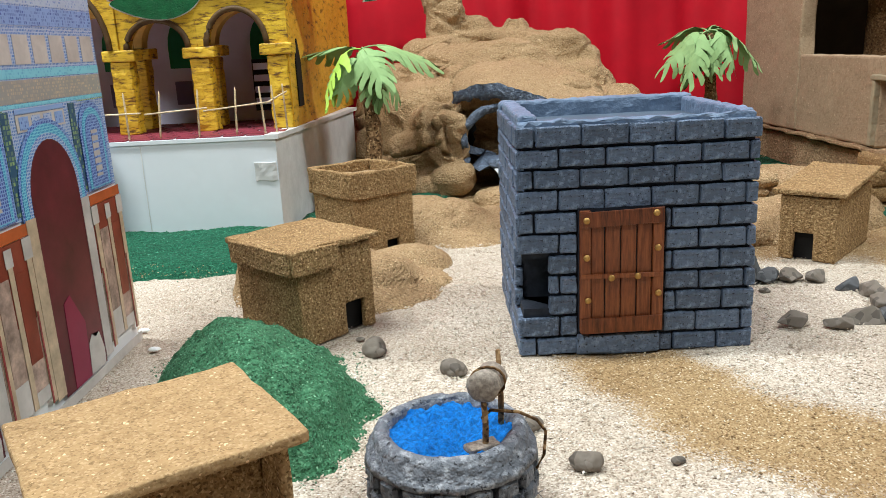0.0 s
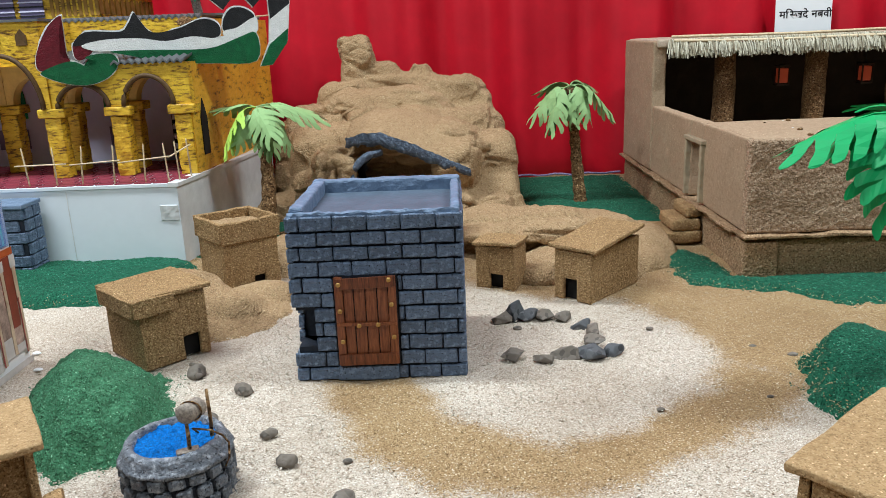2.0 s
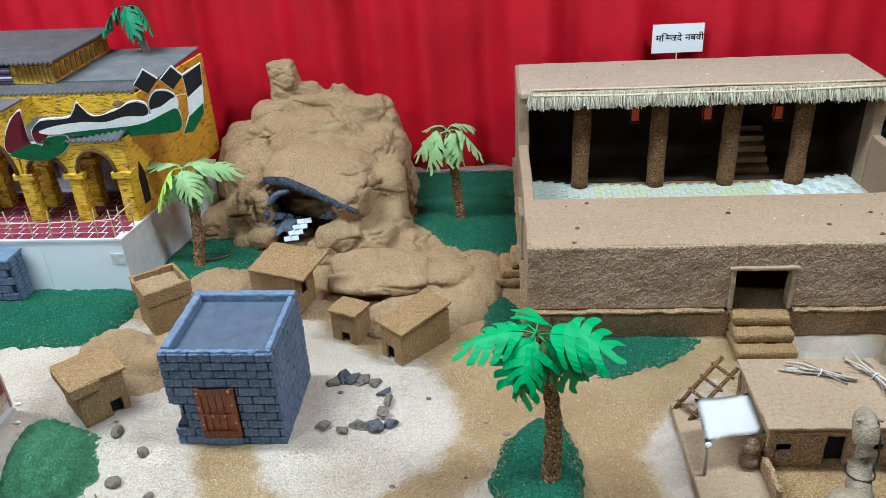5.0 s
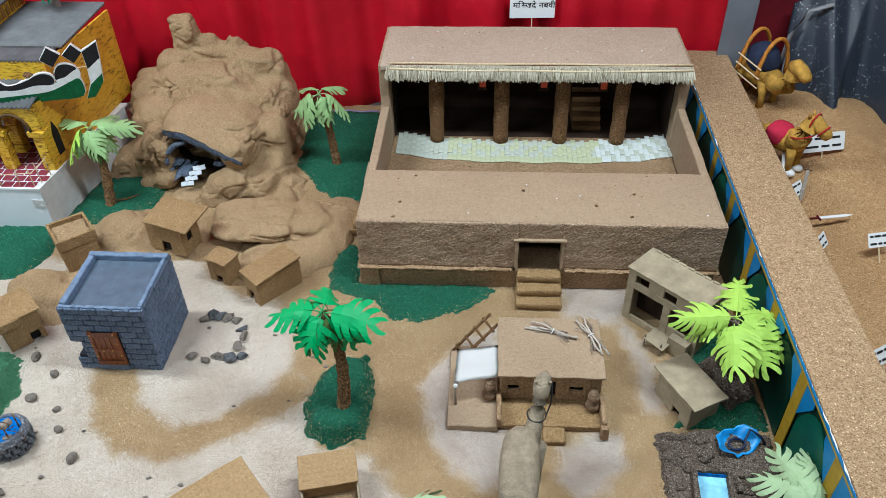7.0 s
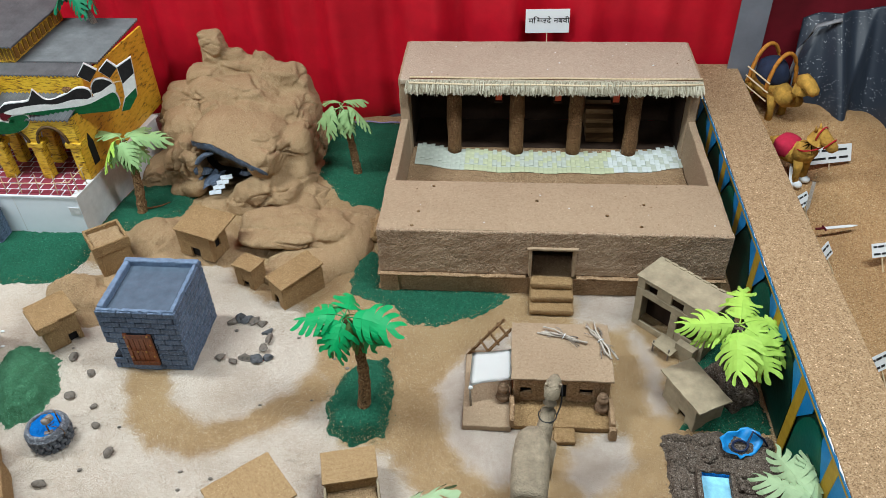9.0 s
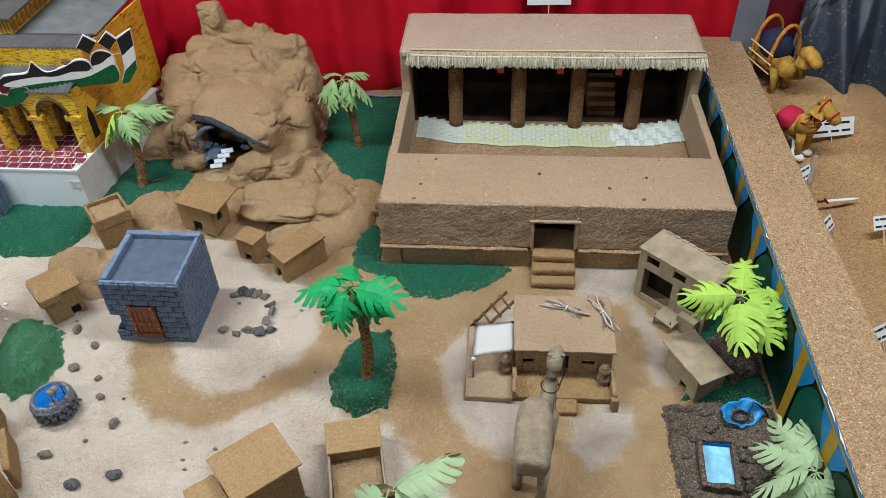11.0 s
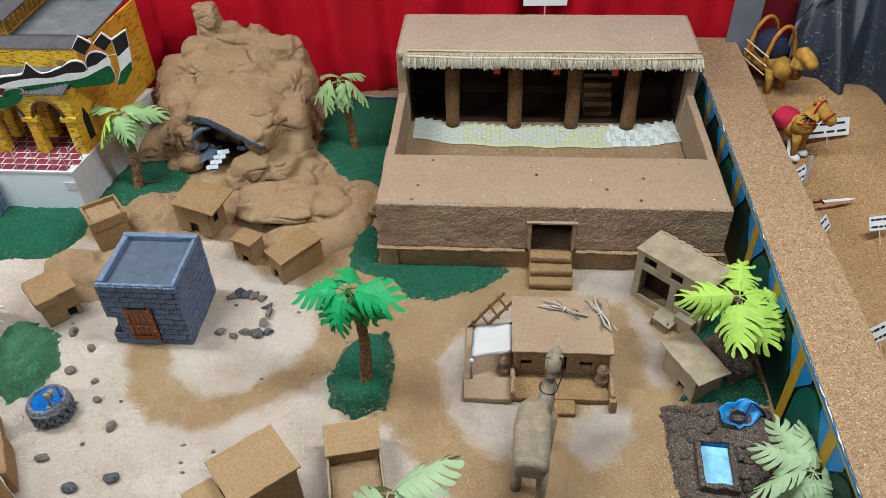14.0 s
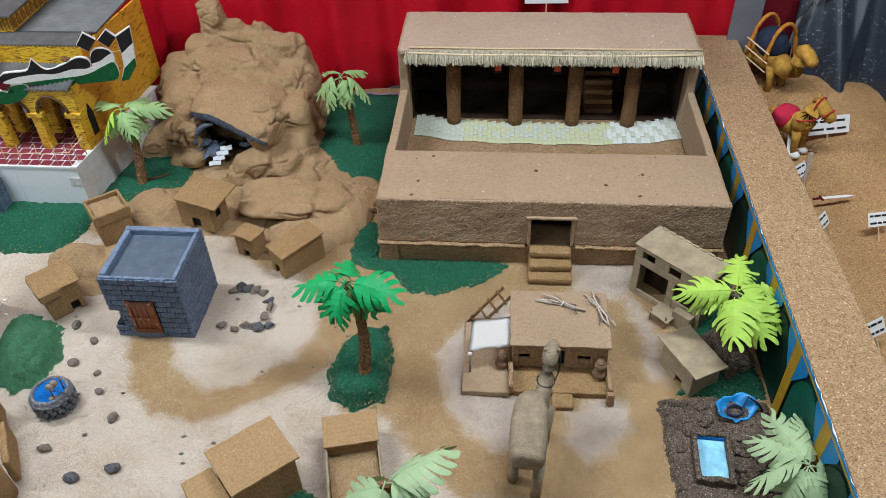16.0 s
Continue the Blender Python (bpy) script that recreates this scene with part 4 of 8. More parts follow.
def plain_house(name, corner, turn, w, d, h, label, seed, annex=None, recess=0.0):
    """A sawdust-coated box whose inner side is open and dark under the roof edge."""
    t = thing(name, label, "model house", pose(corner[0], corner[1], 0, 0, 0, turn), group="small sand-coated houses")
    k = 0.006
    if recess:
        part("wall", rough_box((0.004 + k, recess, 0), (w - 0.004 - k, recess + k, h), 0.014, 0.0012, 50, 0.002, seed), M_HUT, t, "recessed wall under the roof edge")
        for a in (0.004, w - 0.004 - k):
            part("wall", rough_box((a + 0.0003, 0.004, 0), (a + k - 0.0003, 0.0104, h), 0.014, 0.0008, 50, 0.002, seed), M_HUT, t)
    else:
        part("wall", rough_box((0.004, 0.004, 0), (w - 0.004, 0.004 + k, h), 0.014, 0.0012, 50, 0.002, seed), M_HUT, t)
    part("wall", rough_box((0.004, d - 0.004 - k, 0), (w - 0.004, d - 0.004, h), 0.014, 0.0012, 50, 0.002, seed + 1), M_HUT, t)
    part("wall", rough_box((0.004, 0.0105, 0), (0.004 + k, d - 0.0105, h), 0.014, 0.0012, 50, 0.002, seed + 2), M_HUT, t)
    part("wall", rough_box((w - 0.004 - k, 0.0105, 0), (w - 0.004, d - 0.0105, h), 0.014, 0.0012, 50, 0.002, seed + 3), M_HUT, t)
    part("roof", rough_box((-0.002, -0.003, h + 0.0005), (w + 0.003, d + 0.003, h + 0.006), 0.012, 0.0012, 40, 0.0018, seed + 4), M_CORK, t, "pale cork-like flat roof")
    if annex:
        a, b, ah = annex
        part("annex", rough_box((a[0], a[1], 0), (b[0], b[1], ah), 0.014, 0.0012, 45, 0.0025, seed + 5), M_CORK, t, "lower flat-roofed annex")
    return t


near = plain_house("small_house", (-0.148, 0.242), 34, 0.096, 0.084, 0.09, "tan cork-coated flat house beside the well", 15, recess=0.022)
yard = part("yard_wall", rough_box((0, 0, 0), (0.112, 0.014, 0.066), 0.01, 0.0022, 50, 0.004, 21), M_HUT, near, "rough sand-coated yard wall")
yard.matrix_local = near.matrix_world.inverted() @ pose(-0.066, 0.283, 0, 0, 0, -58)


def round_hut():
    t = thing("round_hut", "round sand-coated drum hut with a pale-rimmed flat top", "model house", pose(-0.022, 0.155, 0), group="small sand-coated houses")
    part("wall", crumple(tube([(0, 0, 0.001), (0, 0, 0.05), (0, 0, 0.104)], [0.036, 0.0345, 0.034], 28), 0.0014, 60, 4), M_HUT, t, smooth=True)
    part("lid", crumple(tube([(0, 0, 0.1045), (0, 0, 0.109), (0, 0, 0.1095)], [0.0355, 0.0355, 0.034], 36), 0.0006, 60, 6), M_CORK, t, "round sand-coated lid")
    ring = [(0.0352 * math.cos(k * math.tau / 40), 0.0352 * math.sin(k * math.tau / 40), 0.1105) for k in range(41)]
    part("rim", tube(ring, 0.0011, 6), M_GREY_CARD, t, "pale card rim", True)
    part("tuft", blob((0.002, -0.006, 0.111), (0.008, 0.005, 0.003), 4, 3, 0.5, 80), M_TRUNK, t, "clump of dark crumbs")


round_hut()
plain_house("small_house", (0.478, 0.122), 41.6, 0.132, 0.112, 0.113, "tan cork-coated flat house with a lower annex", 17, annex=((-0.062, 0.002), (-0.0005, 0.1), 0.09))


# ---- courtyard house near the front ----
def yard_house():
    t = thing("yard_house", "tan sand-coated house with a walled yard", "model house", pose(0.586, 0.333, 0, 0, 0, 14), group="small sand-coated houses")
    part("room", rough_box((0, -0.068, 0), (0.102, 0.0, 0.058), 0.012, 0.001, 45, 0.002, 3), M_HUT, t)
    part("room_roof", rough_box((-0.003, -0.072, 0.0585), (0.106, 0.003, 0.063), 0.012, 0.001, 45, 0.0015, 4), M_CORK, t)
    part("yard_floor", rough_box((0.004, -0.19, 0), (0.1, -0.0685, 0.03), 0.01, 0.0012, 50, 0.002, 5), M_SAND, t, "sandy yard floor")
    for a, b, s in (((-0.001, -0.19), (0.0035, -0.0685), 6), ((0.1005, -0.19), (0.105, -0.0685), 7), ((-0.001, -0.1955), (0.105, -0.1905), 8)):
        part("yard_wall", rough_box((a[0], a[1], 0), (b[0], b[1], 0.052), 0.012, 0.0012, 50, 0.0012, s), M_GREY_CARD, t, "thin card yard wall")


yard_house()


# ---- mud-built hall with columns ----
MX0, MX1, MY0, MY1 = 0.617, 1.43, 0.853, 1.585


def mud_hall():
    t = thing("mud_hall", "brown mud-rendered courtyard building with a thatched hall", "model building")

    def mud(name, a, b, s, mat=None, label="", amp=0.0014, bevel=0.004, step=0.016):
        if "front_w" in name or "lintel" in name:
            return part(name, crumple(rough_box(a, b, 0.0055, amp, 30, bevel, s), 0.0007, 260, s), M_MUDWALL, t, "coarse mud-rendered wall")
        return part(name, rough_box(a, b, step, amp, 30, bevel, s), mat or (M_MUDWALL if "front_w" in name or "lintel" in name else M_MUD), t, label)
    mud("plinth", (MX0 + 0.003, MY0 + 0.002, -0.002), (MX1 - 0.003, MY1 - 0.002, 0.0565), 1, M_CLAYWALL, "rough brown plinth")
    mud("plinth_block", (MX0 - 0.002, MY0 - 0.004, 0), (MX0 + 0.045, MY0 + 0.05, 0.056), 2, M_CLAYWALL)
    for a, b, s in (((MX0 - 0.006, MY0 - 0.009, 0.061), (0.968, MY0 + 0.03, 0.066), 3), ((1.084, MY0 - 0.009, 0.061), (MX1 + 0.004, MY0 + 0.03, 0.066), 4),
                    ((MX0 - 0.009, MY0 + 0.031, 0.061), (MX0 + 0.03, MY1, 0.066), 5)):
        mud("ledge", a, b, s, M_CLAYWALL, "uneven plaster ledge above the plinth", 0.003, 0.002, 0.01)
    F0, F1, ZT, k = 0.0665, 1.05, 0.203, 0.02
    # front range: wall with the doorway, roof slab, back wall
    dx0, dx1, dz1 = 0.981, 1.075, 0.148
    mud("front_wall", (MX0, MY0, F0), (dx0, MY0 + k, ZT - 0.0015), 6)
    mud("front_wall", (dx1, MY0, F0), (MX1, MY0 + k, ZT - 0.0015), 7)
    mud("lintel_wall", (dx0 - 0.002, MY0 + 0.0006, dz1), (dx1 + 0.002, MY0 + k - 0.0006, ZT - 0.0015), 8)
    mud("front_roof", (MX0 + 0.005, MY0 + 0.005, ZT - 0.0115), (MX1 - 0.005, F1, ZT), 9, None, "dusty flat mud roof")
    mud("court_wall", (MX0 + 0.024, F1 - k, F0), (MX1 - 0.022, F1 - 0.001, ZT - 0.012), 10)
    # dark board stands in for shade behind the doorway
    part("passage", box_bm((dx0 - 0.06, MY0 + k + 0.06, F0), (dx1 + 0.06, MY0 + k + 0.066, ZT - 0.014)), M_DARKWALL, t, "dark board for the shade in the passage")
    # side walls, low before the hall and high beside it
    sy0, sy1, sz0, sz1 = 1.045, 1.11, 0.07, 0.166
    mud("side_wall", (MX0 + 0.001, MY0 + k + 0.0005, F0), (MX0 + 0.0235, sy0, ZT - 0.0012), 11)
    mud("side_wall", (MX0 + 0.001, sy1, F0), (MX0 + 0.0235, 1.352, ZT - 0.002), 12)
    mud("side_wall", (MX0 + 0.0015, sy0 - 0.001, sz1), (MX0 + 0.023, sy1 + 0.001, ZT - 0.0015), 13)
    mud("side_wall", (MX1 - 0.0215, MY0 + k + 0.0005, F0), (MX1 - 0.001, 1.352, ZT - 0.002), 14)
    mud("hall_side_wall", (MX0, 1.3525, F0), (MX0 + 0.026, MY1, 0.3285), 15)
    mud("hall_side_wall", (MX1 - 0.024, 1.3525, F0), (MX1, MY1, 0.3285), 16)
    # back wall, floor and linings hold the hall's shade in their colour
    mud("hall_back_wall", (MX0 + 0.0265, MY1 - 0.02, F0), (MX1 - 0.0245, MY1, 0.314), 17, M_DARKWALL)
    mud("hall_roof", (MX0 + 0.006, 1.345, 0.3145), (MX1 - 0.006, MY1 - 0.002, 0.331), 18, M_MUDROOF, "dusty flat mud roof over the hall")
    part("court_floor", rough_box((MX0 + 0.024, F1, 0.0567), (MX1 - 0.022, MY1 - 0.021, 0.067), 0.012, 0.001, 60, 0.001, 19), M_CLAYWALL, t, "gritty brown courtyard floor")
    part("hall_floor", rough_box((MX0 + 0.0285, 1.405, 0.0672), (MX1 - 0.0268, MY1 - 0.0212, 0.0695), 0.012, 0.0006, 60, 0.0006, 20), M_DARKWALL, t, "hall floor coloured dark for shade under the roof")
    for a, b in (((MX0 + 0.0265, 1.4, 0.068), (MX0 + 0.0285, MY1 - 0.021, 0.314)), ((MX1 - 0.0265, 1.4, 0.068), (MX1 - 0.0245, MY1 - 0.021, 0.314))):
        part("inner_side", box_bm(a, b), M_DARKWALL, t, "dark brown inside wall, shade put into its colour")
    part("inner_ceiling", box_bm((MX0 + 0.0265, 1.36, 0.311), (MX1 - 0.0245, MY1 - 0.021, 0.3142)), M_DARKWALL, t, "dark brown inside ceiling, shade put into its colour")
    # frames round doorway and side opening
    for a, b in (((dx0 - 0.008, MY0 - 0.005, 0.066), (dx0 - 0.0005, MY0 + 0.004, dz1 + 0.002)), ((dx1 + 0.0005, MY0 - 0.005, 0.066), (dx1 + 0.008, MY0 + 0.004, dz1 + 0.002)),
                 ((dx0 - 0.012, MY0 - 0.006, dz1 + 0.002), (dx1 + 0.012, MY0 + 0.005, dz1 + 0.009))):
        part("door_frame", rough_box(a, b, 0.012, 0.0012, 60, 0.003, a[0] * 7), M_MUD, t, "rounded plaster door frame")
    for a, b in (((MX0 - 0.006, sy0 - 0.009, sz0), (MX0 + 0.004, sy0 - 0.001, sz1 + 0.001)), ((MX0 - 0.006, sy1 + 0.001, sz0), (MX0 + 0.004, sy1 + 0.009, sz1 + 0.001)),
                 ((MX0 - 0.007, sy0 - 0.011, sz1 + 0.001), (MX0 + 0.004, sy1 + 0.011, sz1 + 0.009))):
        part("window_frame", rough_box(a, b, 0.01, 0.0008, 60, 0.002, a[1] * 9), M_GREY_CARD, t)
    # columns
    rs = random.Random(4)
    for x in (0.766, 0.943, 1.107, 1.266):
        col = bmesh.new()
        tube([(x + rs.uniform(-0.0008, 0.0008), 1.383, 0.067 + 0.0248 * i) for i in range(11)], [0.0205 + rs.uniform(-0.001, 0.001) for _ in range(11)], 12, col)
        crumple(col, 0.0009, 110, x * 9)
        part("column", col, M_COLUMN, t, "thick rough brown column", True)
    # steps at the front and at the side
    for i, (z0, z1, ya, yb) in enumerate(((0.002, 0.022, 0.779, 0.856), (0.0225, 0.043, 0.802, 0.856), (0.0435, 0.064, 0.826, 0.856))):
        part("step", crumple(rough_box((0.977 + 0.001 * i, ya, z0), (1.081 - 0.001 * i, yb, z1), 0.01, 0.0016, 40, 0.0085, i + 30), 0.0014, 60, i), M_HUT, t, "soft rounded sand step", True)
    for i, (z0, z1, xa) in enumerate(((0.002, 0.023, 0.548), (0.0235, 0.044, 0.57), (0.0445, 0.064, 0.592))):
        part("step", crumple(rough_box((xa, 1.03 + 0.003 * i, z0), (MX0 + 0.002, 1.115 - 0.003 * i, z1), 0.01, 0.0016, 40, 0.008, i + 40), 0.0015, 60, i), M_HUT, t, "soft rounded sand step", True)
    # thatch: two bamboo rails and a fringe of cut straw
    for y, z, s in ((1.35, 0.3345, 1), (1.332, 0.3275, 2)):
        rail = bmesh.new()
        tube([(0.65 + 0.0776 * i, y + 0.001 * math.sin(i * s), z + 0.0012 * math.sin(i * 1.3 + s) - 0.004 * math.sin(math.pi * i / 10) * (s - 1)) for i in range(11)], 0.003, 8, rail)
        part("bamboo_rail", rail, M_STICK, t, "pale bamboo rail on the thatch", True)
    verts, faces = [], []
    for i in range(4600):
        x = rs.uniform(0.642, 1.427)
        y, z, ln = 1.341 + rs.uniform(-0.006, 0.008), 0.329 + rs.uniform(-0.006, 0.003), rs.uniform(0.02, 0.031) + 0.004 * noise.noise(Vector((x * 40, 0, 0)))
        dx, dy, w = rs.gauss(0, 0.003), -rs.uniform(0.01, 0.019), rs.uniform(0.0005, 0.0012)
        n = len(verts)
        for t_ in (0.0, 0.55, 1.0):
            px, py, pz = x + dx * t_, y + dy * math.sqrt(t_ + 0.02), z - ln * t_
            verts += [(px - w, py, pz), (px + w, py, pz), (px, py + w * 1.6, pz)]
        for a in (0, 3):
            for k_ in range(3):
                faces.append((n + a + k_, n + a + (k_ + 1) % 3, n + a + 3 + (k_ + 1) % 3, n + a + 3 + k_))
    joined("thatch_fringe", verts, faces, island_mat("cut_straw", [(0, (0.2, 0.16, 0.1)), (0.3, (0.43, 0.39, 0.28)), (1, (0.68, 0.64, 0.51))]), t)["label"] = "fringe of cut dry straw"
    # wooden stair against the back wall
    for i in range(5):
        part("stair_tread", box_bm((1.148, 1.44 + 0.022 * i, 0.0675 + 0.02 * i), (1.228, 1.563, 0.0835 + 0.02 * i), 0.0008), wood_stair, t, "brown wooden stair step")
    return t


wood_stair = wood_mat("brown_stair_wood", (0.10, 0.05, 0.02), (0.2, 0.11, 0.045), (0.3, 0.18, 0.08), (6, 60, 60))
mud_hall()


def lantern(x, y, z):
    t = thing("hanging_lantern", "tiny hanging lantern with orange-red glass", "lantern", pose(x, y, z), group="lanterns in the hall")
    part("glass", box_bm((-0.009, -0.009, -0.016), (0.009, 0.009, 0.014), 0.002), M_LANTERN, t, "glowing orange-red lantern glass")
    for sx in (-1, 1):
        for sy in (-1, 1):
            part("post", box_bm((sx * 0.0105 - 0.0012, sy * 0.0105 - 0.0012, -0.019), (sx * 0.0105 + 0.0012, sy * 0.0105 + 0.0012, 0.017)), M_DARKWALL, t)
    part("cap", box_bm((-0.012, -0.012, 0.0172), (0.012, 0.012, 0.021), 0.001), M_DARKWALL, t)
    part("base", box_bm((-0.012, -0.012, -0.022), (0.012, 0.012, -0.0192), 0.001), M_DARKWALL, t)
    part("wire", tube([(0, 0, 0.021), (0, 0, 0.3135 - z)], 0.0007, 5), M_INK, t)


for lx, lz in ((0.873, 0.248), (1.039, 0.246), (1.2, 0.242)):
    lantern(lx, 1.402, lz)


def woven_mat():
    t = thing("woven_mat", "pale woven paper mat with a scalloped edge on the courtyard floor", "mat")
    rs = random.Random(6)
    shared = {}
    for mat in (M_MAT, M_MAT_Y, M_MAT_W):
        ob = part("strip", box_bm((-0.00652, -0.0131, 0), (0.00652, 0.0131, 0.0014), 0.0004), mat, t)
        shared[mat.name] = ob.data
        bpy.data.objects.remove(ob)
    nx = 58
    for i in range(nx):
        x = 0.66 + i * 0.0131
        u = (i / (nx - 1) - 0.5) * 2
        front = 1.274 + 0.036 * abs(u) ** 3 + 0.003 * math.sin(i * 0.6)
        part("weft", box_bm((x - 0.00655, front + 0.002, 0.0672), (x + 0.00655, front + 0.1, 0.0682)), M_MAT, t)
        for j in range(4):
            y = front + 0.0131 + j * 0.0262 + (0.009 if i % 2 and j else 0.0)
            pick = M_MAT_W if i > 41 and (i + j) % 3 else M_MAT_Y if 10 < i < 44 and (j < 1 or rs.random() < 0.5) else M_MAT
            ob = new("strip", shared[pick.name])
            ob.parent = t
            ob.matrix_local = pose(x, y, 0.0688 + (0.0009 if (i + j) % 2 else 0.0), rs.uniform(-1.5, 1.5), rs.uniform(-2, 2), rs.uniform(-2, 2)) @ Matrix.Diagonal((1.0 if (i + j) % 2 else 0.96, 1.0, 1, 1))


woven_mat()


def roof_crumbs():
    """Bits of soil and grit lying on the flat roofs."""
    rs = random.Random(77)
    dark, pale = bmesh.new(), bmesh.new()
    for x, y in ((0.738, 1.025), (0.71, 0.922), (0.7, 0.868), (1.152, 0.919), (1.241, 0.963), (1.226, 0.88), (0.991, 0.971)):
        blob((x, y, 0.2045), (0.0042, 0.003, 0.0024), x * 50, 2, 0.4, 150, dark)
    for i in range(26):
        x, y = rs.uniform(0.64, 1.4), rs.uniform(0.87, 1.04)
        r = rs.uniform(0.0008, 0.0018)
        blob((x, y, 0.2035), (r * 1.4, r, r * 0.8), i, 1, 0.3, 200, dark if i % 3 else pale)
    for i in range(22):
        x, y = rs.uniform(0.7, 1.41), rs.uniform(1.37, 1.57)
        r = rs.uniform(0.0008, 0.0021)
        blob((x, y, 0.3318), (r * 1.4, r, r * 0.8), i, 1, 0.3, 200, pale if i % 3 else dark)
    tagged(part("roof_crumbs", dark, M_TRUNK), "dark crumbs of soil on the mud roof", "crumbs", kind="stuff")
    tagged(part("pale_crumbs", pale, M_PAPER), "white crumbs on the mud roof", "crumbs", kind="stuff")


roof_crumbs()


def text_card(name, x, y, z, w, h, turn, tilt, lines, label, stick=0.1, size=0.02, bars=None):
    t = thing(name, label, "sign", pose(x, y, z, tilt, 0, turn))
    part("card", box_bm((-w / 2, 0, -h / 2), (w / 2, 0.0012, h / 2)), M_PAPER, t, "white printed card")
    if stick:
        part("stick", box_bm((-0.0015, 0.0013, -h / 2 - stick), (0.0015, 0.0033, 0), 0.0004), M_STICK, t, "thin wooden stick")
    for (a, b, c, d) in bars or ():
        part("print", box_bm((a, -0.0006, b), (c, 0, d)), M_INK, t, "black printed characters")
    return t


def devanagari_sign():
    """The hall's name card, lettered in the built-in font with the vowel signs in visual order."""
    t = text_card("name_card", 1.0195, 1.628, 0.369, 0.128, 0.075, 2, -3, (), "white card with black Devanagari lettering on a stick", 0.08)

    def glyph(body, keep=1.0):
        """The letters as a thin mesh from x = 0; keep: the share of the width that stays, for a half letter."""
        cu = bpy.data.curves.new("lettering", "FONT")
        cu.body, cu.size, cu.extrude, cu.offset = body, 0.0235, 0.0003, 0.0003
        tmp = new("lettering", cu)
        me = bpy.data.meshes.new_from_object(tmp.evaluated_get(bpy.context.evaluated_depsgraph_get()))
        bpy.data.objects.remove(tmp)
        bm = bmesh.new()
        bm.from_mesh(me)
        bpy.data.meshes.remove(me)
        x0, x1 = min(v.co.x for v in bm.verts), max(v.co.x for v in bm.verts)
        cut = x0 + (x1 - x0) * keep
        if keep < 1.0:
            bmesh.ops.bisect_plane(bm, geom=list(bm.verts) + list(bm.edges) + list(bm.faces), plane_co=(cut, 0, 0), plane_no=(1, 0, 0), clear_outer=True)
        bmesh.ops.translate(bm, verts=bm.verts, vec=(-x0, 0, 0))
        return bm, cut - x0
    x = -0.0555
    for body, keep, back in (("\u092e", 1.0, 0.0008), ("\u093f", 1.0, 0.0075), ("\u0938", 0.7, 0.0004), ("\u091c", 1.0, 0.0008), ("\u0926\u0947", 1.0, -0.007), ("\u0928", 1.0, 0.0008), ("\u092c", 1.0, 0.0008), ("\u0935\u0940", 1.0, 0.0)):
        bm, width = glyph(body, keep)
        part("lettering", bm, M_INK, t).matrix_local = pose(x, -0.0005, -0.006, 90, 0, 0)
        x += width - back


devanagari_sign()


# ---- yard house with awning ----
def awning_house():
    t = thing("awning_house", "brown plastered flat-roofed house on a platform", "model house")

    def mud(name, a, b, s, mat=M_CLAYWALL, label="", bevel=0.003, amp=0.0012):
        return part(name, rough_box(a, b, 0.011, amp, 50, bevel, s), mat, t, label)
    mud("platform", (0.85, 0.448, 0), (0.9495, 0.655, 0.0165), 1, M_MUD, "low earthen platform")
    mud("platform", (0.95, 0.455, 0), (1.158, 0.665, 0.015), 2, M_HUT, "low earthen platform")
    x0, x1, y0, y1, h, k = 0.953, 1.15, 0.518, 0.662, 0.0905, 0.008
    holes = ((0.968, 0.99, 0.042, 0.057), (1.035, 1.062, 0.0155, 0.072), (1.089, 1.115, 0.042, 0.057))
    xs = [x0] + [v for hh in holes for v in hh[:2]] + [x1]
    for i in range(0, len(xs), 2):
        mud("front_wall", (xs[i], y0, 0.0155), (xs[i + 1], y0 + k, h), 3 + i)
    for a, b, lo, hi in holes:
        mud("front_wall", (a - 0.001, y0 + 0.0004, hi), (b + 0.001, y0 + k - 0.0004, h), a * 5, bevel=0.0015)
        if lo > 0.02:
            mud("front_wall", (a - 0.001, y0 + 0.0004, 0.0155), (b + 0.001, y0 + k - 0.0004, lo), a * 6, bevel=0.0015)
    mud("side_wall", (x0, y0 + k + 0.0003, 0.0155), (x0 + k, y1, h), 20)
    mud("side_wall", (x1 - k, y0 + k + 0.0003, 0.0155), (x1, y1, h), 21)
    mud("back_wall", (x0 + k + 0.0003, y1 - k, 0.0155), (x1 - k - 0.0003, y1, h), 22)
    # black filler for the shade seen through door and windows
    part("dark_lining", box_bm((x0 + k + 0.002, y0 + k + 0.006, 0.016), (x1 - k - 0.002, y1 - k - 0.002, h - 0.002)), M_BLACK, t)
    mud("roof", (x0 - 0.005, y0 - 0.008, h + 0.0005), (x1 + 0.005, y1 + 0.005, h + 0.0065), 23, M_MUD, "flat dusty roof slab", 0.002)
    mud("yard_wall", (0.946, 0.446, 0.017), (0.956, 0.512, 0.043), 24, M_CLAYWALL, "short yard wall", 0.004, 0.0016)
    mud("yard_wall", (1.146, 0.445, 0.0155), (1.1565, 0.512, 0.044), 25, M_CLAYWALL, "short yard wall", 0.004, 0.0016)
    mud("yard_wall_end", (1.144, 0.4345, 0), (1.1595, 0.446, 0.036), 26, M_CLAYWALL, "", 0.004, 0.0014)
    part("step", crumple(rough_box((1.035, 0.42, 0), (1.078, 0.4545, 0.014), 0.009, 0.001, 60, 0.006, 7), 0.001, 60, 4), M_HUT, t, "soft rounded sand step", True)
    return t


awning_house()


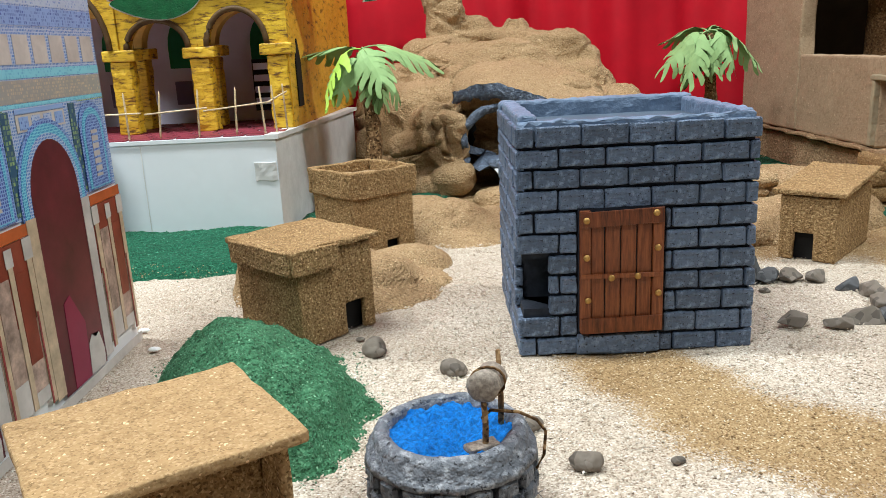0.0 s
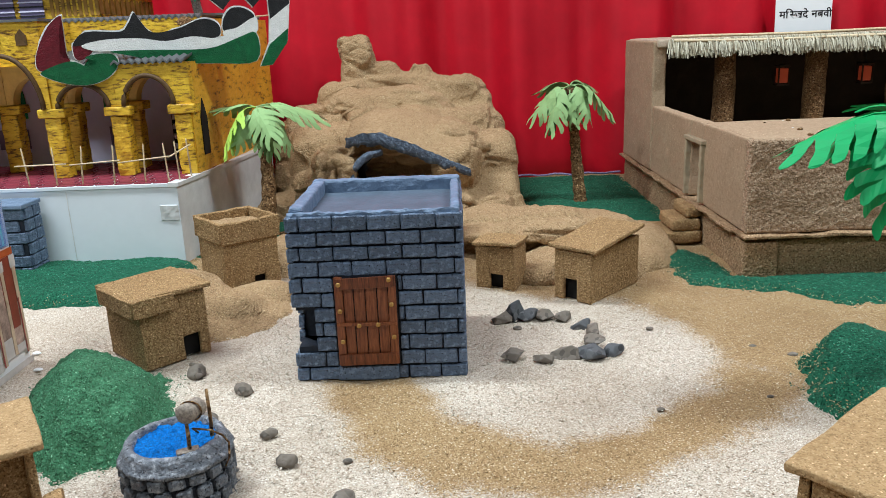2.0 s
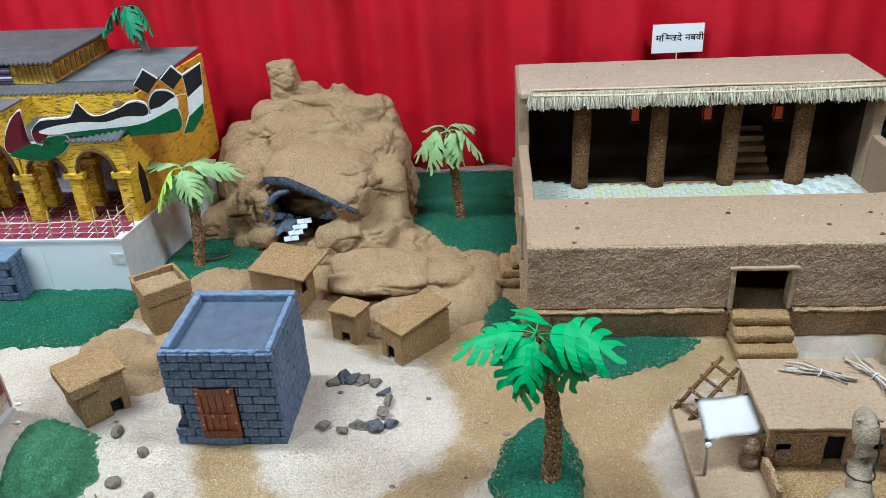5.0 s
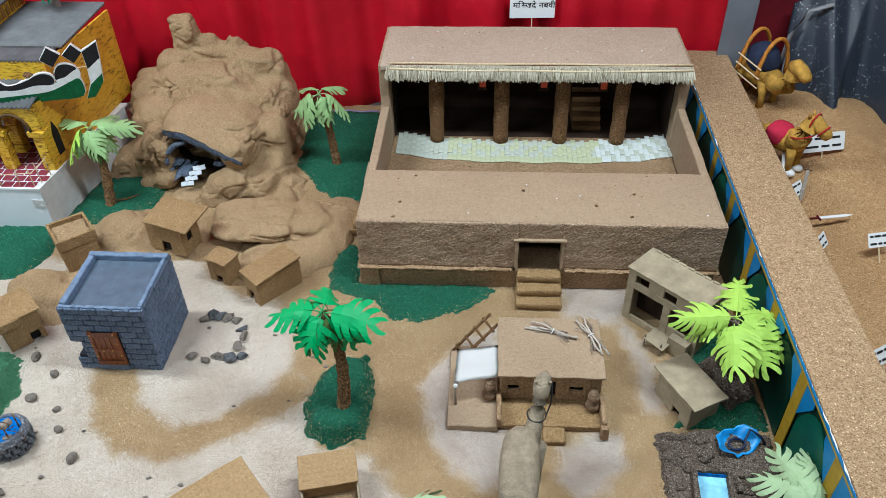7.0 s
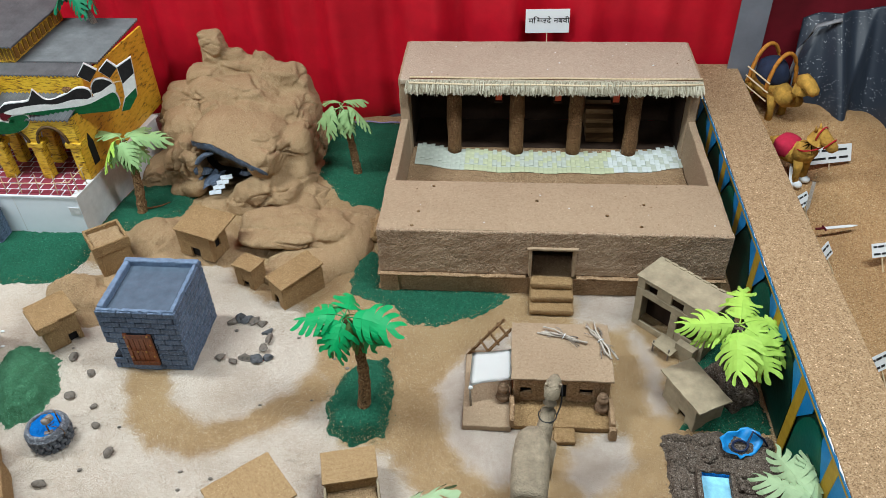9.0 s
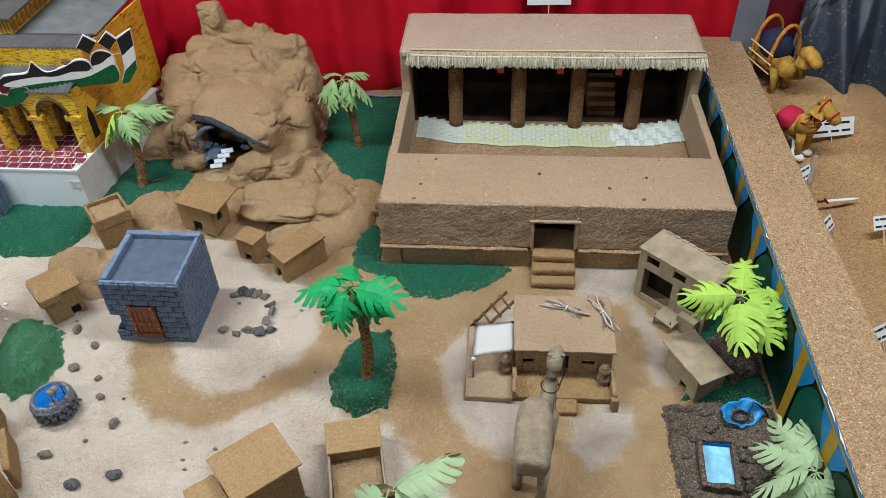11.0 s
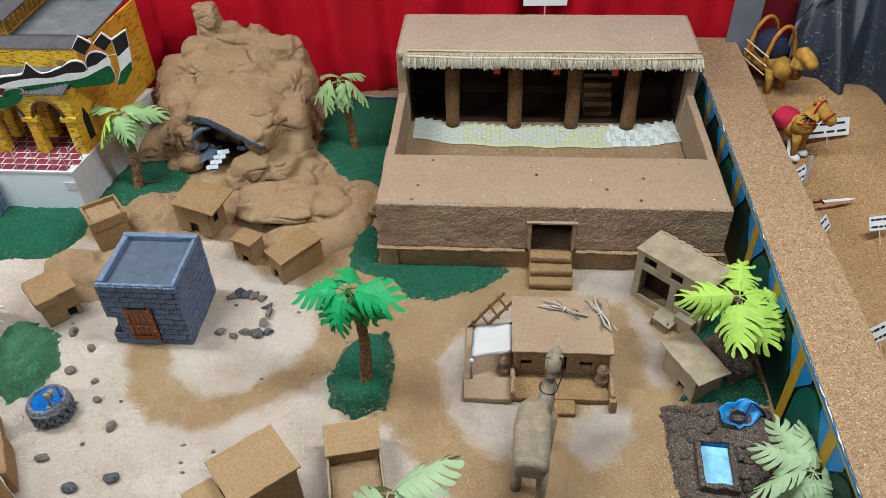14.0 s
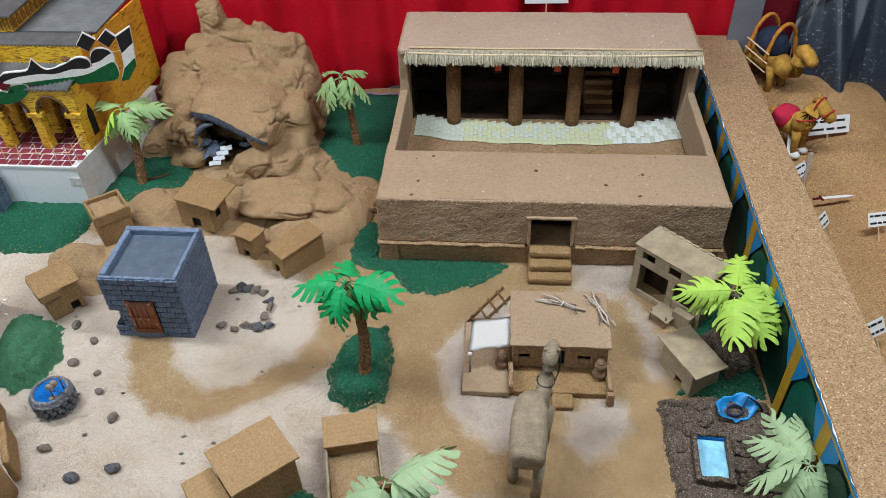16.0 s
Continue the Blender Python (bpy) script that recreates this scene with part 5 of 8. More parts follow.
def awning():
    t = thing("awning", "white paper awning on a small twig post", "awning")
    bm = bmesh.new()
    c = [(0.863, 0.503, 0.0775), (0.9525, 0.527, 0.074), (0.949, 0.602, 0.081), (0.866, 0.585, 0.084)]
    n = 8
    grid = {}
    for i in range(n + 1):
        for j in range(n + 1):
            u, v = i / n, j / n
            p = [(1 - u) * (1 - v) * c[0][k] + u * (1 - v) * c[1][k] + u * v * c[2][k] + (1 - u) * v * c[3][k] for k in range(3)]
            p[2] += 0.0015 * math.sin(5 * u + 2 * v) - 0.004 * math.exp(-((u / 0.12) ** 2 + (v / 0.15) ** 2))
            grid[i, j] = bm.verts.new(p)
    for i in range(n):
        for j in range(n):
            bm.faces.new([grid[i, j], grid[i + 1, j], grid[i + 1, j + 1], grid[i, j + 1]])
    bmesh.ops.solidify(bm, geom=bm.faces, thickness=0.0012)
    part("cloth", bm, M_BRIGHT, t, "white paper sheet", True)
    part("post", tube([(0.866, 0.4985, 0.014), (0.8655, 0.499, 0.045), (0.8645, 0.5005, 0.076)], [0.0026, 0.0022, 0.002], 7), M_TWIG, t, "grey twig post", True)
    part("knot", crumple(blob((0.866, 0.4995, 0.0755), (0.005, 0.004, 0.0045), 3, 2), 0.001, 200), M_PAPER, t, "twisted paper knot")


awning()


def pot(x, y, z, s=1.0):
    t = thing("clay_pot", "stacked brown clay water pots", "pot", pose(x, y, z), group="pots by the house")
    for k, (zz, r) in enumerate(((0.0, 0.0125), (0.0205 * s, 0.010))):
        bm = bmesh.new()
        prof = [(0.55, 0.0), (0.95, 0.25), (1.0, 0.5), (0.85, 0.78), (0.62, 0.86), (0.72, 0.98)]
        tube([(0, 0, zz + f * 0.021 * s) for _, f in prof], [r * s * q for q, _ in prof], 14, bm)
        part("pot", bm, M_POT, t, smooth=True)


pot(0.926, 0.508, 0.0165, 1.2)
pot(1.128, 0.486, 0.0155, 1.2)


def ladder():
    t = thing("twig_ladder", "small ladder of grey-brown twigs leaning on the house", "ladder")
    a0, a1 = Vector((0.868, 0.612, 0.012)), Vector((0.948, 0.655, 0.088))
    off = Vector((-0.016, 0.028, 0.0))
    for o in (Vector(), off):
        part("rail", tube([a0 + o, (a0 + a1) / 2 + o + Vector((0, 0, 0.002)), a1 + o], 0.0036, 7), M_COLUMN, t, smooth=True)
    for f in (0.15, 0.38, 0.62, 0.85):
        p = a0.lerp(a1, f)
        part("rung", tube([p - off * 0.2, p + off * 1.2], 0.003, 6), M_COLUMN, t, smooth=True)


ladder()


M_STRAW_GREY = wood_mat("peeled_stick", (0.3, 0.25, 0.2), (0.5, 0.44, 0.37), (0.66, 0.6, 0.52), (60, 60, 60), 0.75)


def stick_bundle(x, y, z, turn, length, seed):
    rs = random.Random(seed)
    t = thing("stick_bundle", "bundle of grey twigs tied with string on the roof", "sticks", pose(x, y, z, 0, 0, turn), group="stick bundles")
    for i in range(9):
        thick = i < 3
        o, tw = rs.uniform(-0.005, 0.005), rs.uniform(-0.02, 0.02) * (0.6 if thick else 1.0)
        zz = 0.0028 + 0.0022 * (i % 3)
        reach = (0.5, 0.62) if thick else (0.2, 0.46)
        l0, l1 = -length * rs.uniform(*reach), length * rs.uniform(*reach)
        r = rs.uniform(0.002, 0.0027) if thick else rs.uniform(0.0008, 0.0014)
        kink = rs.uniform(-0.004, 0.004)
        part("twig", tube([(l0, o - tw + kink, zz), (l0 * 0.5, o - tw * 0.5 - kink, zz + 0.001), (0, o * 0.4, zz + 0.0015), (l1 * 0.6, o + tw * 0.5 + kink, zz + 0.0005), (l1, o + tw, zz)],
                          [r * rs.uniform(0.75, 1.1) for _ in range(5)], 6), M_STRAW_GREY if thick else M_TWIG, t, smooth=True)
    part("string", tube([(0.002 * math.sin(a), 0.0062 * math.cos(a * 1.0), 0.0055 + 0.0062 * math.sin(a)) for a in [k * 0.7 for k in range(19)]], 0.0011, 5), M_PAPER, t, "whitish string")


stick_bundle(1.05, 0.612, 0.0972, -24, 0.094, 1)
stick_bundle(1.127, 0.602, 0.0972, -64, 0.094, 5)


def clay_camel():
    bm = bmesh.new()
    ax = Vector((0.07, 1, 0)).normalized()
    prof = [(-0.08, 0.012, 0.018), (-0.078, 0.027, 0.025), (-0.068, 0.032, 0.028), (-0.03, 0.0345, 0.03), (0.01, 0.0345, 0.031), (0.04, 0.032, 0.03), (0.058, 0.026, 0.026), (0.07, 0.015, 0.017), (0.074, 0.003, 0.004)]
    side = Vector((ax.y, -ax.x, 0))
    c0 = Vector((0.984, 0.303, 0.112))
    rings = []
    for s, w, h in prof:
        ring = []
        for k in range(20):
            a = k * math.tau / 20
            q = (abs(math.cos(a)) ** 3 + abs(math.sin(a)) ** 3) ** (-1 / 3)
            p = c0 + ax * s + side * (w * q * math.cos(a)) + Vector((0, 0, h * q * math.sin(a) * (1.0 if math.sin(a) > 0 else 0.75)))
            ring.append(bm.verts.new(p))
        rings.append(ring)
    for r0, r1 in zip(rings, rings[1:]):
        for k in range(20):
            bm.faces.new([r0[k], r1[k], r1[(k + 1) % 20], r0[(k + 1) % 20]])
    bm.faces.new(rings[0])
    bm.faces.new(list(reversed(rings[-1])))
    tube([(1.003, 0.352, 0.112), (1.012, 0.385, 0.122), (1.017, 0.402, 0.142), (1.019, 0.405, 0.158), (1.0205, 0.409, 0.172), (1.022, 0.416, 0.183), (1.0245, 0.425, 0.19), (1.0275, 0.435, 0.192), (1.029, 0.4415, 0.191)], [0.0175, 0.0145, 0.0135, 0.0135, 0.0145, 0.016, 0.0152, 0.012, 0.007], 16, bm)
    for x, y in ((0.956, 0.258), (0.998, 0.228), (0.978, 0.36), (1.018, 0.346)):
        tube([(x, y, 0.0), (x + 0.002, y + 0.004, 0.03), (x + 0.004, y + 0.006, 0.1)], [0.0095, 0.009, 0.0115], 12, bm)
    for sx in (-1, 1):
        blob((1.0235 + sx * 0.0135, 0.415, 0.2005), (0.003, 0.0026, 0.0034), 2, 2, 0.0, 30, bm)
    crumple(bm, 0.0008, 90, 3)
    bmesh.ops.recalc_face_normals(bm, faces=bm.faces)
    ob = part("camel_figure", bm, M_CLAY, None, "", True)
    tagged(ob, "unpainted grey clay camel figure with cracked rump", "figurine")
    string = [(1.015 + 0.017 * math.cos(a), 0.394 + 0.017 * math.sin(a), 0.134) for a in [k * 0.45 for k in range(15)]] + [(1.039, 0.405, 0.15), (1.041, 0.415, 0.17), (1.04, 0.43, 0.186)]
    tagged(part("cord", tube(string, 0.0013, 6), M_INK, None, "", True), "thin black cord round the clay camel's neck", "cord")


clay_camel()


# ---- two-storey card shed and its small neighbour ----
def card_shed():
    t = thing("card_shed", "weathered grey-tan card building with open bays", "model building", pose(1.217, 0.757, 0, 0, 0, -44))

    def c(name, a, b, s, label=""):
        return part(name, rough_box(a, b, 0.012, 0.0008, 50, 0.0015, s), M_GREY_CARD, t, label)
    w, d, h, k = 0.185, 0.082, 0.15, 0.006
    for a, b in ((0.0, 0.018), (0.094, 0.112), (0.165, w)):
        c("pier", (a, 0, 0), (b, k, 0.1), a * 10)
    c("beam", (0, -0.0005, 0.1002), (w, k, 0.118), 4)
    c("sill", (0.018, 0.0003, 0), (0.094, k, 0.018), 5)
    c("sill", (0.112, 0.0003, 0), (0.165, k, 0.05), 6)
    xs = [0, 0.02, 0.052, 0.09, 0.12, w]
    for a, b in ((xs[0], xs[1]), (xs[2], xs[3]), (xs[4], xs[5])):
        c("parapet", (a, 0, 0.1182), (b, k, h), a * 9 + 1)
    for a, b in ((xs[1], xs[2]), (xs[3], xs[4])):
        c("parapet", (a, 0.0002, 0.14), (b, k - 0.0002, h), a * 8)
    c("side_wall", (0, k + 0.0003, 0), (k, d, h), 7)
    c("side_wall", (w - k, k + 0.0003, 0), (w, d, h), 8)
    c("back_wall", (k + 0.0003, d - k, 0), (w - k - 0.0003, d, h), 9)
    # dark box in place of shade deep in the open bays
    part("dark_lining", box_bm((k + 0.001, 0.045, 0.002), (w - k - 0.001, d - k - 0.001, 0.1)), M_DARKWALL, t)
    c("roof", (-0.003, -0.003, h + 0.0003), (w + 0.003, d + 0.003, h + 0.005), 10, "dusty flat card roof")
    for i in range(8):
        part("roof_chip", crumple(box_bm((0.01 + i * 0.02, d - 0.004, h + 0.0052), (0.024 + i * 0.02, d + 0.002, h + 0.0075), 0.0005), 0.001, 90, i), M_GREY_CARD, t)
    sh = c("shelf", (0.085, -0.045, 0.034), (0.135, -0.001, 0.037), 11, "card shelf before the bay")
    sh.matrix_local = pose(0, 0, 0, 0, 5, 0)
    for x in (0.09, 0.13):
        part("shelf_post", tube([(x, -0.04, 0), (x, -0.04, 0.036)], 0.0018, 6), M_TWIG, t)
    c("counter", (0.13, -0.02, 0), (0.175, -0.001, 0.045), 12)


card_shed()
hut("small_house", (1.26, 0.538), -63, 0.1, 0.068, 0.073, "grey-tan card house with an arched black opening", door=(0.052, 0.02, 0.022), roof=(0.006, 0.014), mat=M_GREY_CARD, seed=20)


# ---- garden bed with basin ----
def garden():
    poly = [(1.255, 0.448), (1.25, 0.34), (1.258, 0.2), (1.262, 0.12), (1.46, 0.12), (1.46, 0.452), (1.35, 0.462)]
    ob = turf("soil_bed", poly, 0.016, 0.01, M_SOIL, "lumpy bed of dark brown soil", 91, island_mat("soil_crumbs", [(0, (0.02, 0.015, 0.012)), (0.6, (0.09, 0.07, 0.055)), (1, (0.24, 0.2, 0.165))]), 2600, 0.004)
    ob["category"] = "soil"
    rs = random.Random(8)
    bm = bmesh.new()
    for i in range(210):
        x, y = rs.uniform(1.262, 1.45), rs.uniform(0.14, 0.445)
        if (1.275 < x < 1.375 and 0.21 < y < 0.365) or (x - 1.385) ** 2 + (y - 0.408) ** 2 < 0.0028:
            continue
        r = rs.uniform(0.005, 0.013)
        blob((x, y, 0.02), (r * 1.3, r * rs.uniform(0.7, 1), r * 0.75), i, 3, 0.5, 60, bm)
    tagged(part("soil_clods", bm, M_SOIL), "clods of dark soil in the garden bed", "soil", kind="stuff")
    t = thing("water_basin", "dark framed basin filled with bright blue water", "basin", pose(1.325, 0.293, 0, 0, 0, -4))
    w, d = 0.036, 0.054
    for a, b in (((-w, -d), (w, -d + 0.01)), ((-w, d - 0.01), (w, d)), ((-w, -d + 0.0102), (-w + 0.01, d - 0.0102)), ((w - 0.01, -d + 0.0102), (w, d - 0.0102))):
        part("rim", rough_box((a[0], a[1], 0), (b[0], b[1], 0.036), 0.006, 0.0022, 60, 0.003, a[0] * 90), M_SOIL, t, "dark clay rim")
    part("water", box_bm((-w + 0.0095, -d + 0.0095, 0.004), (w - 0.0095, d - 0.0095, 0.021)), paint_mat("pale_blue_paint", (0.3, 0.66, 0.88), 0.25, 0.3, 40, 0.0008), t, "glossy pale blue painted water")
    part("lining", box_bm((-w + 0.0098, d - 0.0115, 0.0212), (w - 0.0098, d - 0.0101, 0.029)), M_BLUE, t)


garden()


def blue_tank():
    t = thing("blue_tub", "crumpled blue plastic tub with a black hose", "tub", pose(1.385, 0.408, 0.016, 14, 0, 20) @ Matrix.Scale(0.95, 4))
    bm = bmesh.new()
    rings = []
    for r, z in ((0.012, 0.003), (0.027, 0.004), (0.034, 0.016), (0.04, 0.019), (0.0405, 0.0205), (0.033, 0.0175), (0.026, 0.0055), (0.012, 0.0015)):
        ring = []
        for k in range(28):
            a = k * math.tau / 28
            q = r * (0.96 + 0.07 * math.cos(2 * a + 0.6) + 0.06 * math.cos(5 * a + 2.0) * (r / 0.04))
            ring.append(bm.verts.new((q * 1.05 * math.cos(a), q * 0.8 * math.sin(a), z + 0.35 * r * r * 18 * math.sin(2 * a + 1.0) * 0.6)))
        rings.append(ring)
    for r0, r1 in zip(rings, rings[1:]):
        for k in range(28):
            bm.faces.new([r0[k], r0[(k + 1) % 28], r1[(k + 1) % 28], r1[k]])
    bm.faces.new(list(reversed(rings[0])))
    bm.faces.new(rings[-1])
    crumple(bm, 0.0075, 48, 2)
    part("tub", bm, paint_mat("blue_plastic", (0.03, 0.3, 0.72), 0.3, 0.3, 25, 0.0004, spec=0.5), t, "glossy blue plastic", True)
    part("hose", tube([(0.016 * math.cos(a), -0.004 + 0.012 * math.sin(a), 0.01 + 0.0012 * a) for a in [k * 0.45 for k in range(15)]] + [(0.03, 0.01, 0.034), (0.045, -0.008, 0.03), (0.055, -0.02, 0.012)], 0.0026, 7),
         paint_mat("navy_rubber", (0.012, 0.02, 0.06), 0.4), t, "coiled dark hose", True)


blue_tank()


# ---- painted wall with cork top ----
def painted_wall():
    t = thing("boundary_wall", "thick board wall with a cork top and painted arches", "wall", kind="structure")
    t.matrix_world = pose(1.5235, 0, 0, 0, 0, 0.5)
    x0, x1, y0, y1, h = 0.004, 0.131, -0.235, 1.725, 0.224
    green = paint_mat("teal_green_paint", (0.005, 0.10, 0.06), 0.4, 0.3, 25, 0.0006)
    dgreen = paint_mat("dark_green_paint", (0.004, 0.03, 0.02), 0.4, 0.3, 25, 0.0006)
    yellow = paint_mat("ochre_yellow_paint", (0.45, 0.28, 0.02), 0.45, 0.25, 35, 0.0006)
    blue = paint_mat("sky_blue_paint", (0.015, 0.22, 0.55), 0.4, 0.2, 30, 0.0006)
    part("core", box_bm((x0, y0, -0.002), (x1, y1, h - 0.006)), dgreen, t, "board wall painted dark green")
    part("cork_top", rough_box((x0 - 0.004, y0 - 0.002, h - 0.0055), (x1 + 0.002, y1, h), 0.03, 0.0008, 14, 0.0016, 3), M_CORKBOARD, t, "speckled cork board top")
    edge = bmesh.new()
    tube([(x0 - 0.0045 + 0.0012 * math.sin(i * 2.3), y0 + i * 0.012, h - 0.004 + 0.0012 * math.sin(i * 1.1)) for i in range(int((y1 - y0) / 0.012))], [0.0002 + 0.0055 * max(0.0, noise.noise(Vector((i * 0.31, 3.3, 0))) - 0.2) for i in range(int((y1 - y0) / 0.012))], 6, edge)
    part("torn_edge", edge, M_PAPER, t, "torn white foam edge", True)
    part("blue_border", box_bm((x0 - 0.0056, y0 + 0.002, 0.2112), (x0 - 0.0003, y1 - 0.003, 0.2178), 0.0006), blue, t, "sky-blue border under the cork")
    part("ochre_line", box_bm((x0 - 0.006, y0 + 0.002, 0.2062), (x0 - 0.0003, y1 - 0.003, 0.211), 0.0006), yellow, t, "thin ochre line below the blue border")
    w, half = 0.174, 0.07
    for i in range(11):
        c = 0.355 + (i - 3) * 0.186
        if c - w / 2 < y0 or c + 0.16 > y1:
            continue
        arch = [(c - half, 0.003), (c - half, 0.1)] + [(c - half * math.cos(a), 0.1 + 0.09 * math.sin(a) ** 1.3) for a in [k * math.pi / 14 for k in range(1, 14)]] + [(c + half, 0.1), (c + half, 0.003)]
        part("arch_panel", prism(arch, x0 - 0.0032, x0 - 0.0003, "x"), green if i % 2 else dgreen, t, "dark green painted arch")
        part("yellow_pilaster", prism([(c + 0.078, 0.003), (c + 0.108, 0.003), (c + 0.11, 0.2058), (c + 0.076, 0.2058)], x0 - 0.0054, x0 - 0.0034, "x"), yellow, t, "ochre painted pilaster band")
        part("blue_spandrel", prism([(c + 0.1105, 0.2058), (c + 0.1095, 0.125), (c + 0.155, 0.19), (c + 0.155, 0.2058)], x0 - 0.0051, x0 - 0.0034, "x"), blue, t, "sky-blue painted corner")
        part("blue_spandrel", prism([(c + 0.0755, 0.2058), (c + 0.0765, 0.125), (c + 0.031, 0.19), (c + 0.031, 0.2058)], x0 - 0.0051, x0 - 0.0034, "x"), blue, t, "sky-blue painted corner")
    return t


painted_wall()


# ---- palms of cut craft paper ----
def leaf_bm(length, width, el, droop, fingers, seed):
    """A cut paper leaf along +x: bare stalk, then an oval blade folded along its midrib, slit into fingers, hanging by its own weight."""
    rs = random.Random(seed)
    bm = bmesh.new()
    n, root = 24, (0.2 if fingers <= 6 else 0.12)
    el, droop = radians(el), radians(droop)
    path, ang = [Vector((0, 0, 0))], []
    for i in range(n):
        a = el - droop * (0.8 * min(1.0, (i + 0.5) / n / 0.42) + 0.2 * (i + 0.5) / n)
        ang.append(a)
        path.append(path[-1] + Vector((math.cos(a), 0, math.sin(a))) * (length / n))

    def at(s):
        s = max(0.0, s) * n
        i = min(int(s), n - 1)
        return path[i] + (path[i + 1] - path[i]) * (s - i), ang[i]

    def half(s):
        q = max(0.0, min(1.0, (s - root) / (1 - root)))
        return width * (math.sin(math.pi * min(1.0, 0.16 + 0.84 * q ** 0.9)) ** 0.55 * (1 - 0.12 * q))
    fold, curl = radians(rs.uniform(4, 18)), radians(rs.uniform(8, 34))
    deep = {5: 0.4, 6: 0.44, 7: 0.26}.get(fingers, 0.36)
    for sgn in (1, -1):
        for i in range(fingers):
            s0, s1 = root + (1 - root) * i / fingers, root + (1 - root) * (i + 1) / fingers
            cut, gap, tip = deep + rs.uniform(-0.07, 0.08), rs.uniform(0.03, 0.1) + (0.04 if fingers < 7 else 0.0), rs.uniform(0.82, 1.14)
            hang = rs.uniform(0.5, 1.9)
            rows = []
            for f in (0.0, cut * 0.5, cut, 0.55, 0.7, 0.84, 0.95, 1.0):
                g = 0.0 if f <= cut else gap * min(1.0, (f - cut) / 0.12)
                g += 0.0 if f < 0.9 else (0.06 if f < 1.0 else 0.24)
                pair = []
                for s, inward in ((s0, g), (s1, -g)):
                    ss = s + inward * (s1 - s0)
                    w = max(half(0.5 * (s0 + s1)) * 0.55 + half(ss) * 0.45, 0.18 * width) * f * tip
                    p, a = at(ss + (0.17 + 0.1 * ss) * f ** 1.8)
                    up = Vector((-math.sin(a), 0, math.cos(a)))
                    th = fold + curl * f * hang
                    pair.append(p + sgn * Vector((0, 1, 0)) * w * math.cos(th * 0.8) - up * w * math.sin(th * 0.8))
                rows.append([bm.verts.new(p) for p in pair])
            for a_, b_ in zip(rows, rows[1:]):
                q = [a_[0], a_[1], b_[1], b_[0]]
                bm.faces.new(q if sgn < 0 else list(reversed(q)))
    bmesh.ops.remove_doubles(bm, verts=bm.verts, dist=0.0002)
    crumple(bm, 0.0026, 34, seed)
    bmesh.ops.recalc_face_normals(bm, faces=bm.faces)
    flat = bpy.data.meshes.new("blade")
    bm.to_mesh(flat)
    under = bmesh.new()
    under.from_mesh(flat)
    bmesh.ops.reverse_faces(under, faces=under.faces)
    for v in under.verts:
        v.co.z -= 0.0007
    under.to_mesh(flat)
    under.free()
    bm.from_mesh(flat)
    bpy.data.meshes.remove(flat)
    tube([path[0], path[2], path[4], path[8], path[14]], [0.0015, 0.0014, 0.0012, 0.0009, 0.0004], 5, bm)
    return bm


def palm(name, base, crown, r0, leaves, label, bend=0.0, seed=1, trunk_mat=None, fingers=5):
    """leaves: (azimuth, elevation, length, half width, droop in degrees, material)."""
    t = thing(name, label, "palm tree")
    b, c = Vector(base), Vector(crown)
    n = 22
    rs = random.Random(seed)
    side = Vector((c.y - b.y, b.x - c.x, 0)) + Vector((bend, bend * 0.4, 0))
    pts = [b.lerp(c, i / n) + side * (math.sin(math.pi * i / n) * 0.25) for i in range(n + 1)]
    tr = bmesh.new()
    tube(pts, [r0 * (1.25 - 0.55 * i / n + (0.12 if i % 3 == 0 else 0.0) + rs.uniform(-0.06, 0.06)) for i in range(n + 1)], 12, tr)
    crumple(tr, r0 * 0.16, 140, seed)
    part("trunk", tr, trunk_mat or M_TRUNK, t, "rough brown crumb-coated trunk")
    for i, (az, el, ln, w, dr, mat) in enumerate(leaves):
        ob = part("leaf", leaf_bm(ln * 0.84, w, el, dr, fingers, seed * 31 + i), mat, t)
        ob.matrix_local = pose(c.x, c.y, c.z + rs.uniform(-0.004, 0.006), 0, 0, az) @ pose(0, 0, 0, rs.uniform(-30, 30), 0, rs.uniform(-8, 8))
    return t


A, B, C, D, E = M_PLEAF_A, M_PLEAF_B, M_PLEAF_C, M_PLEAF_D, M_PLEAF_E
palm("paper_palm", (0.645, 0.474, 0.03), (0.623, 0.505, 0.266), 0.0112,
     [(172, 34, 0.125, 0.048, 62, A), (226, -4, 0.12, 0.046, 84, A), (266, 30, 0.09, 0.046, 86, A), (304, -8, 0.122, 0.048, 76, A), (346, 36, 0.128, 0.05, 60, A), (84, 34, 0.09, 0.038, 56, A), (122, 26, 0.095, 0.036, 70, A), (250, -10, 0.1, 0.042, 60, A),
      (12, 16, 0.115, 0.03, 80, E), (206, -14, 0.09, 0.03, 56, E), (322, -20, 0.085, 0.028, 46, E)],
     "paper palm with bright green split leaves in a green bed", 0.02, 2, None, 5)
palm("paper_palm", (-0.118, 1.165, 0.01), (-0.12, 1.19, 0.238), 0.0115,
     [(200, 14, 0.12, 0.032, 84, C), (150, 24, 0.118, 0.038, 34, B), (80, 30, 0.108, 0.038, 44, B), (18, 20, 0.135, 0.036, 46, B), (345, 10, 0.11, 0.034, 92, B), (284, 22, 0.1, 0.037, 84, B), (302, -16, 0.1, 0.037, 60, B), (325, 0, 0.105, 0.028, 80, E), (250, -10, 0.09, 0.03, 64, B)],
     "paper palm with pale green leaves beside the white plinth", 0.01, 4, None, 6)
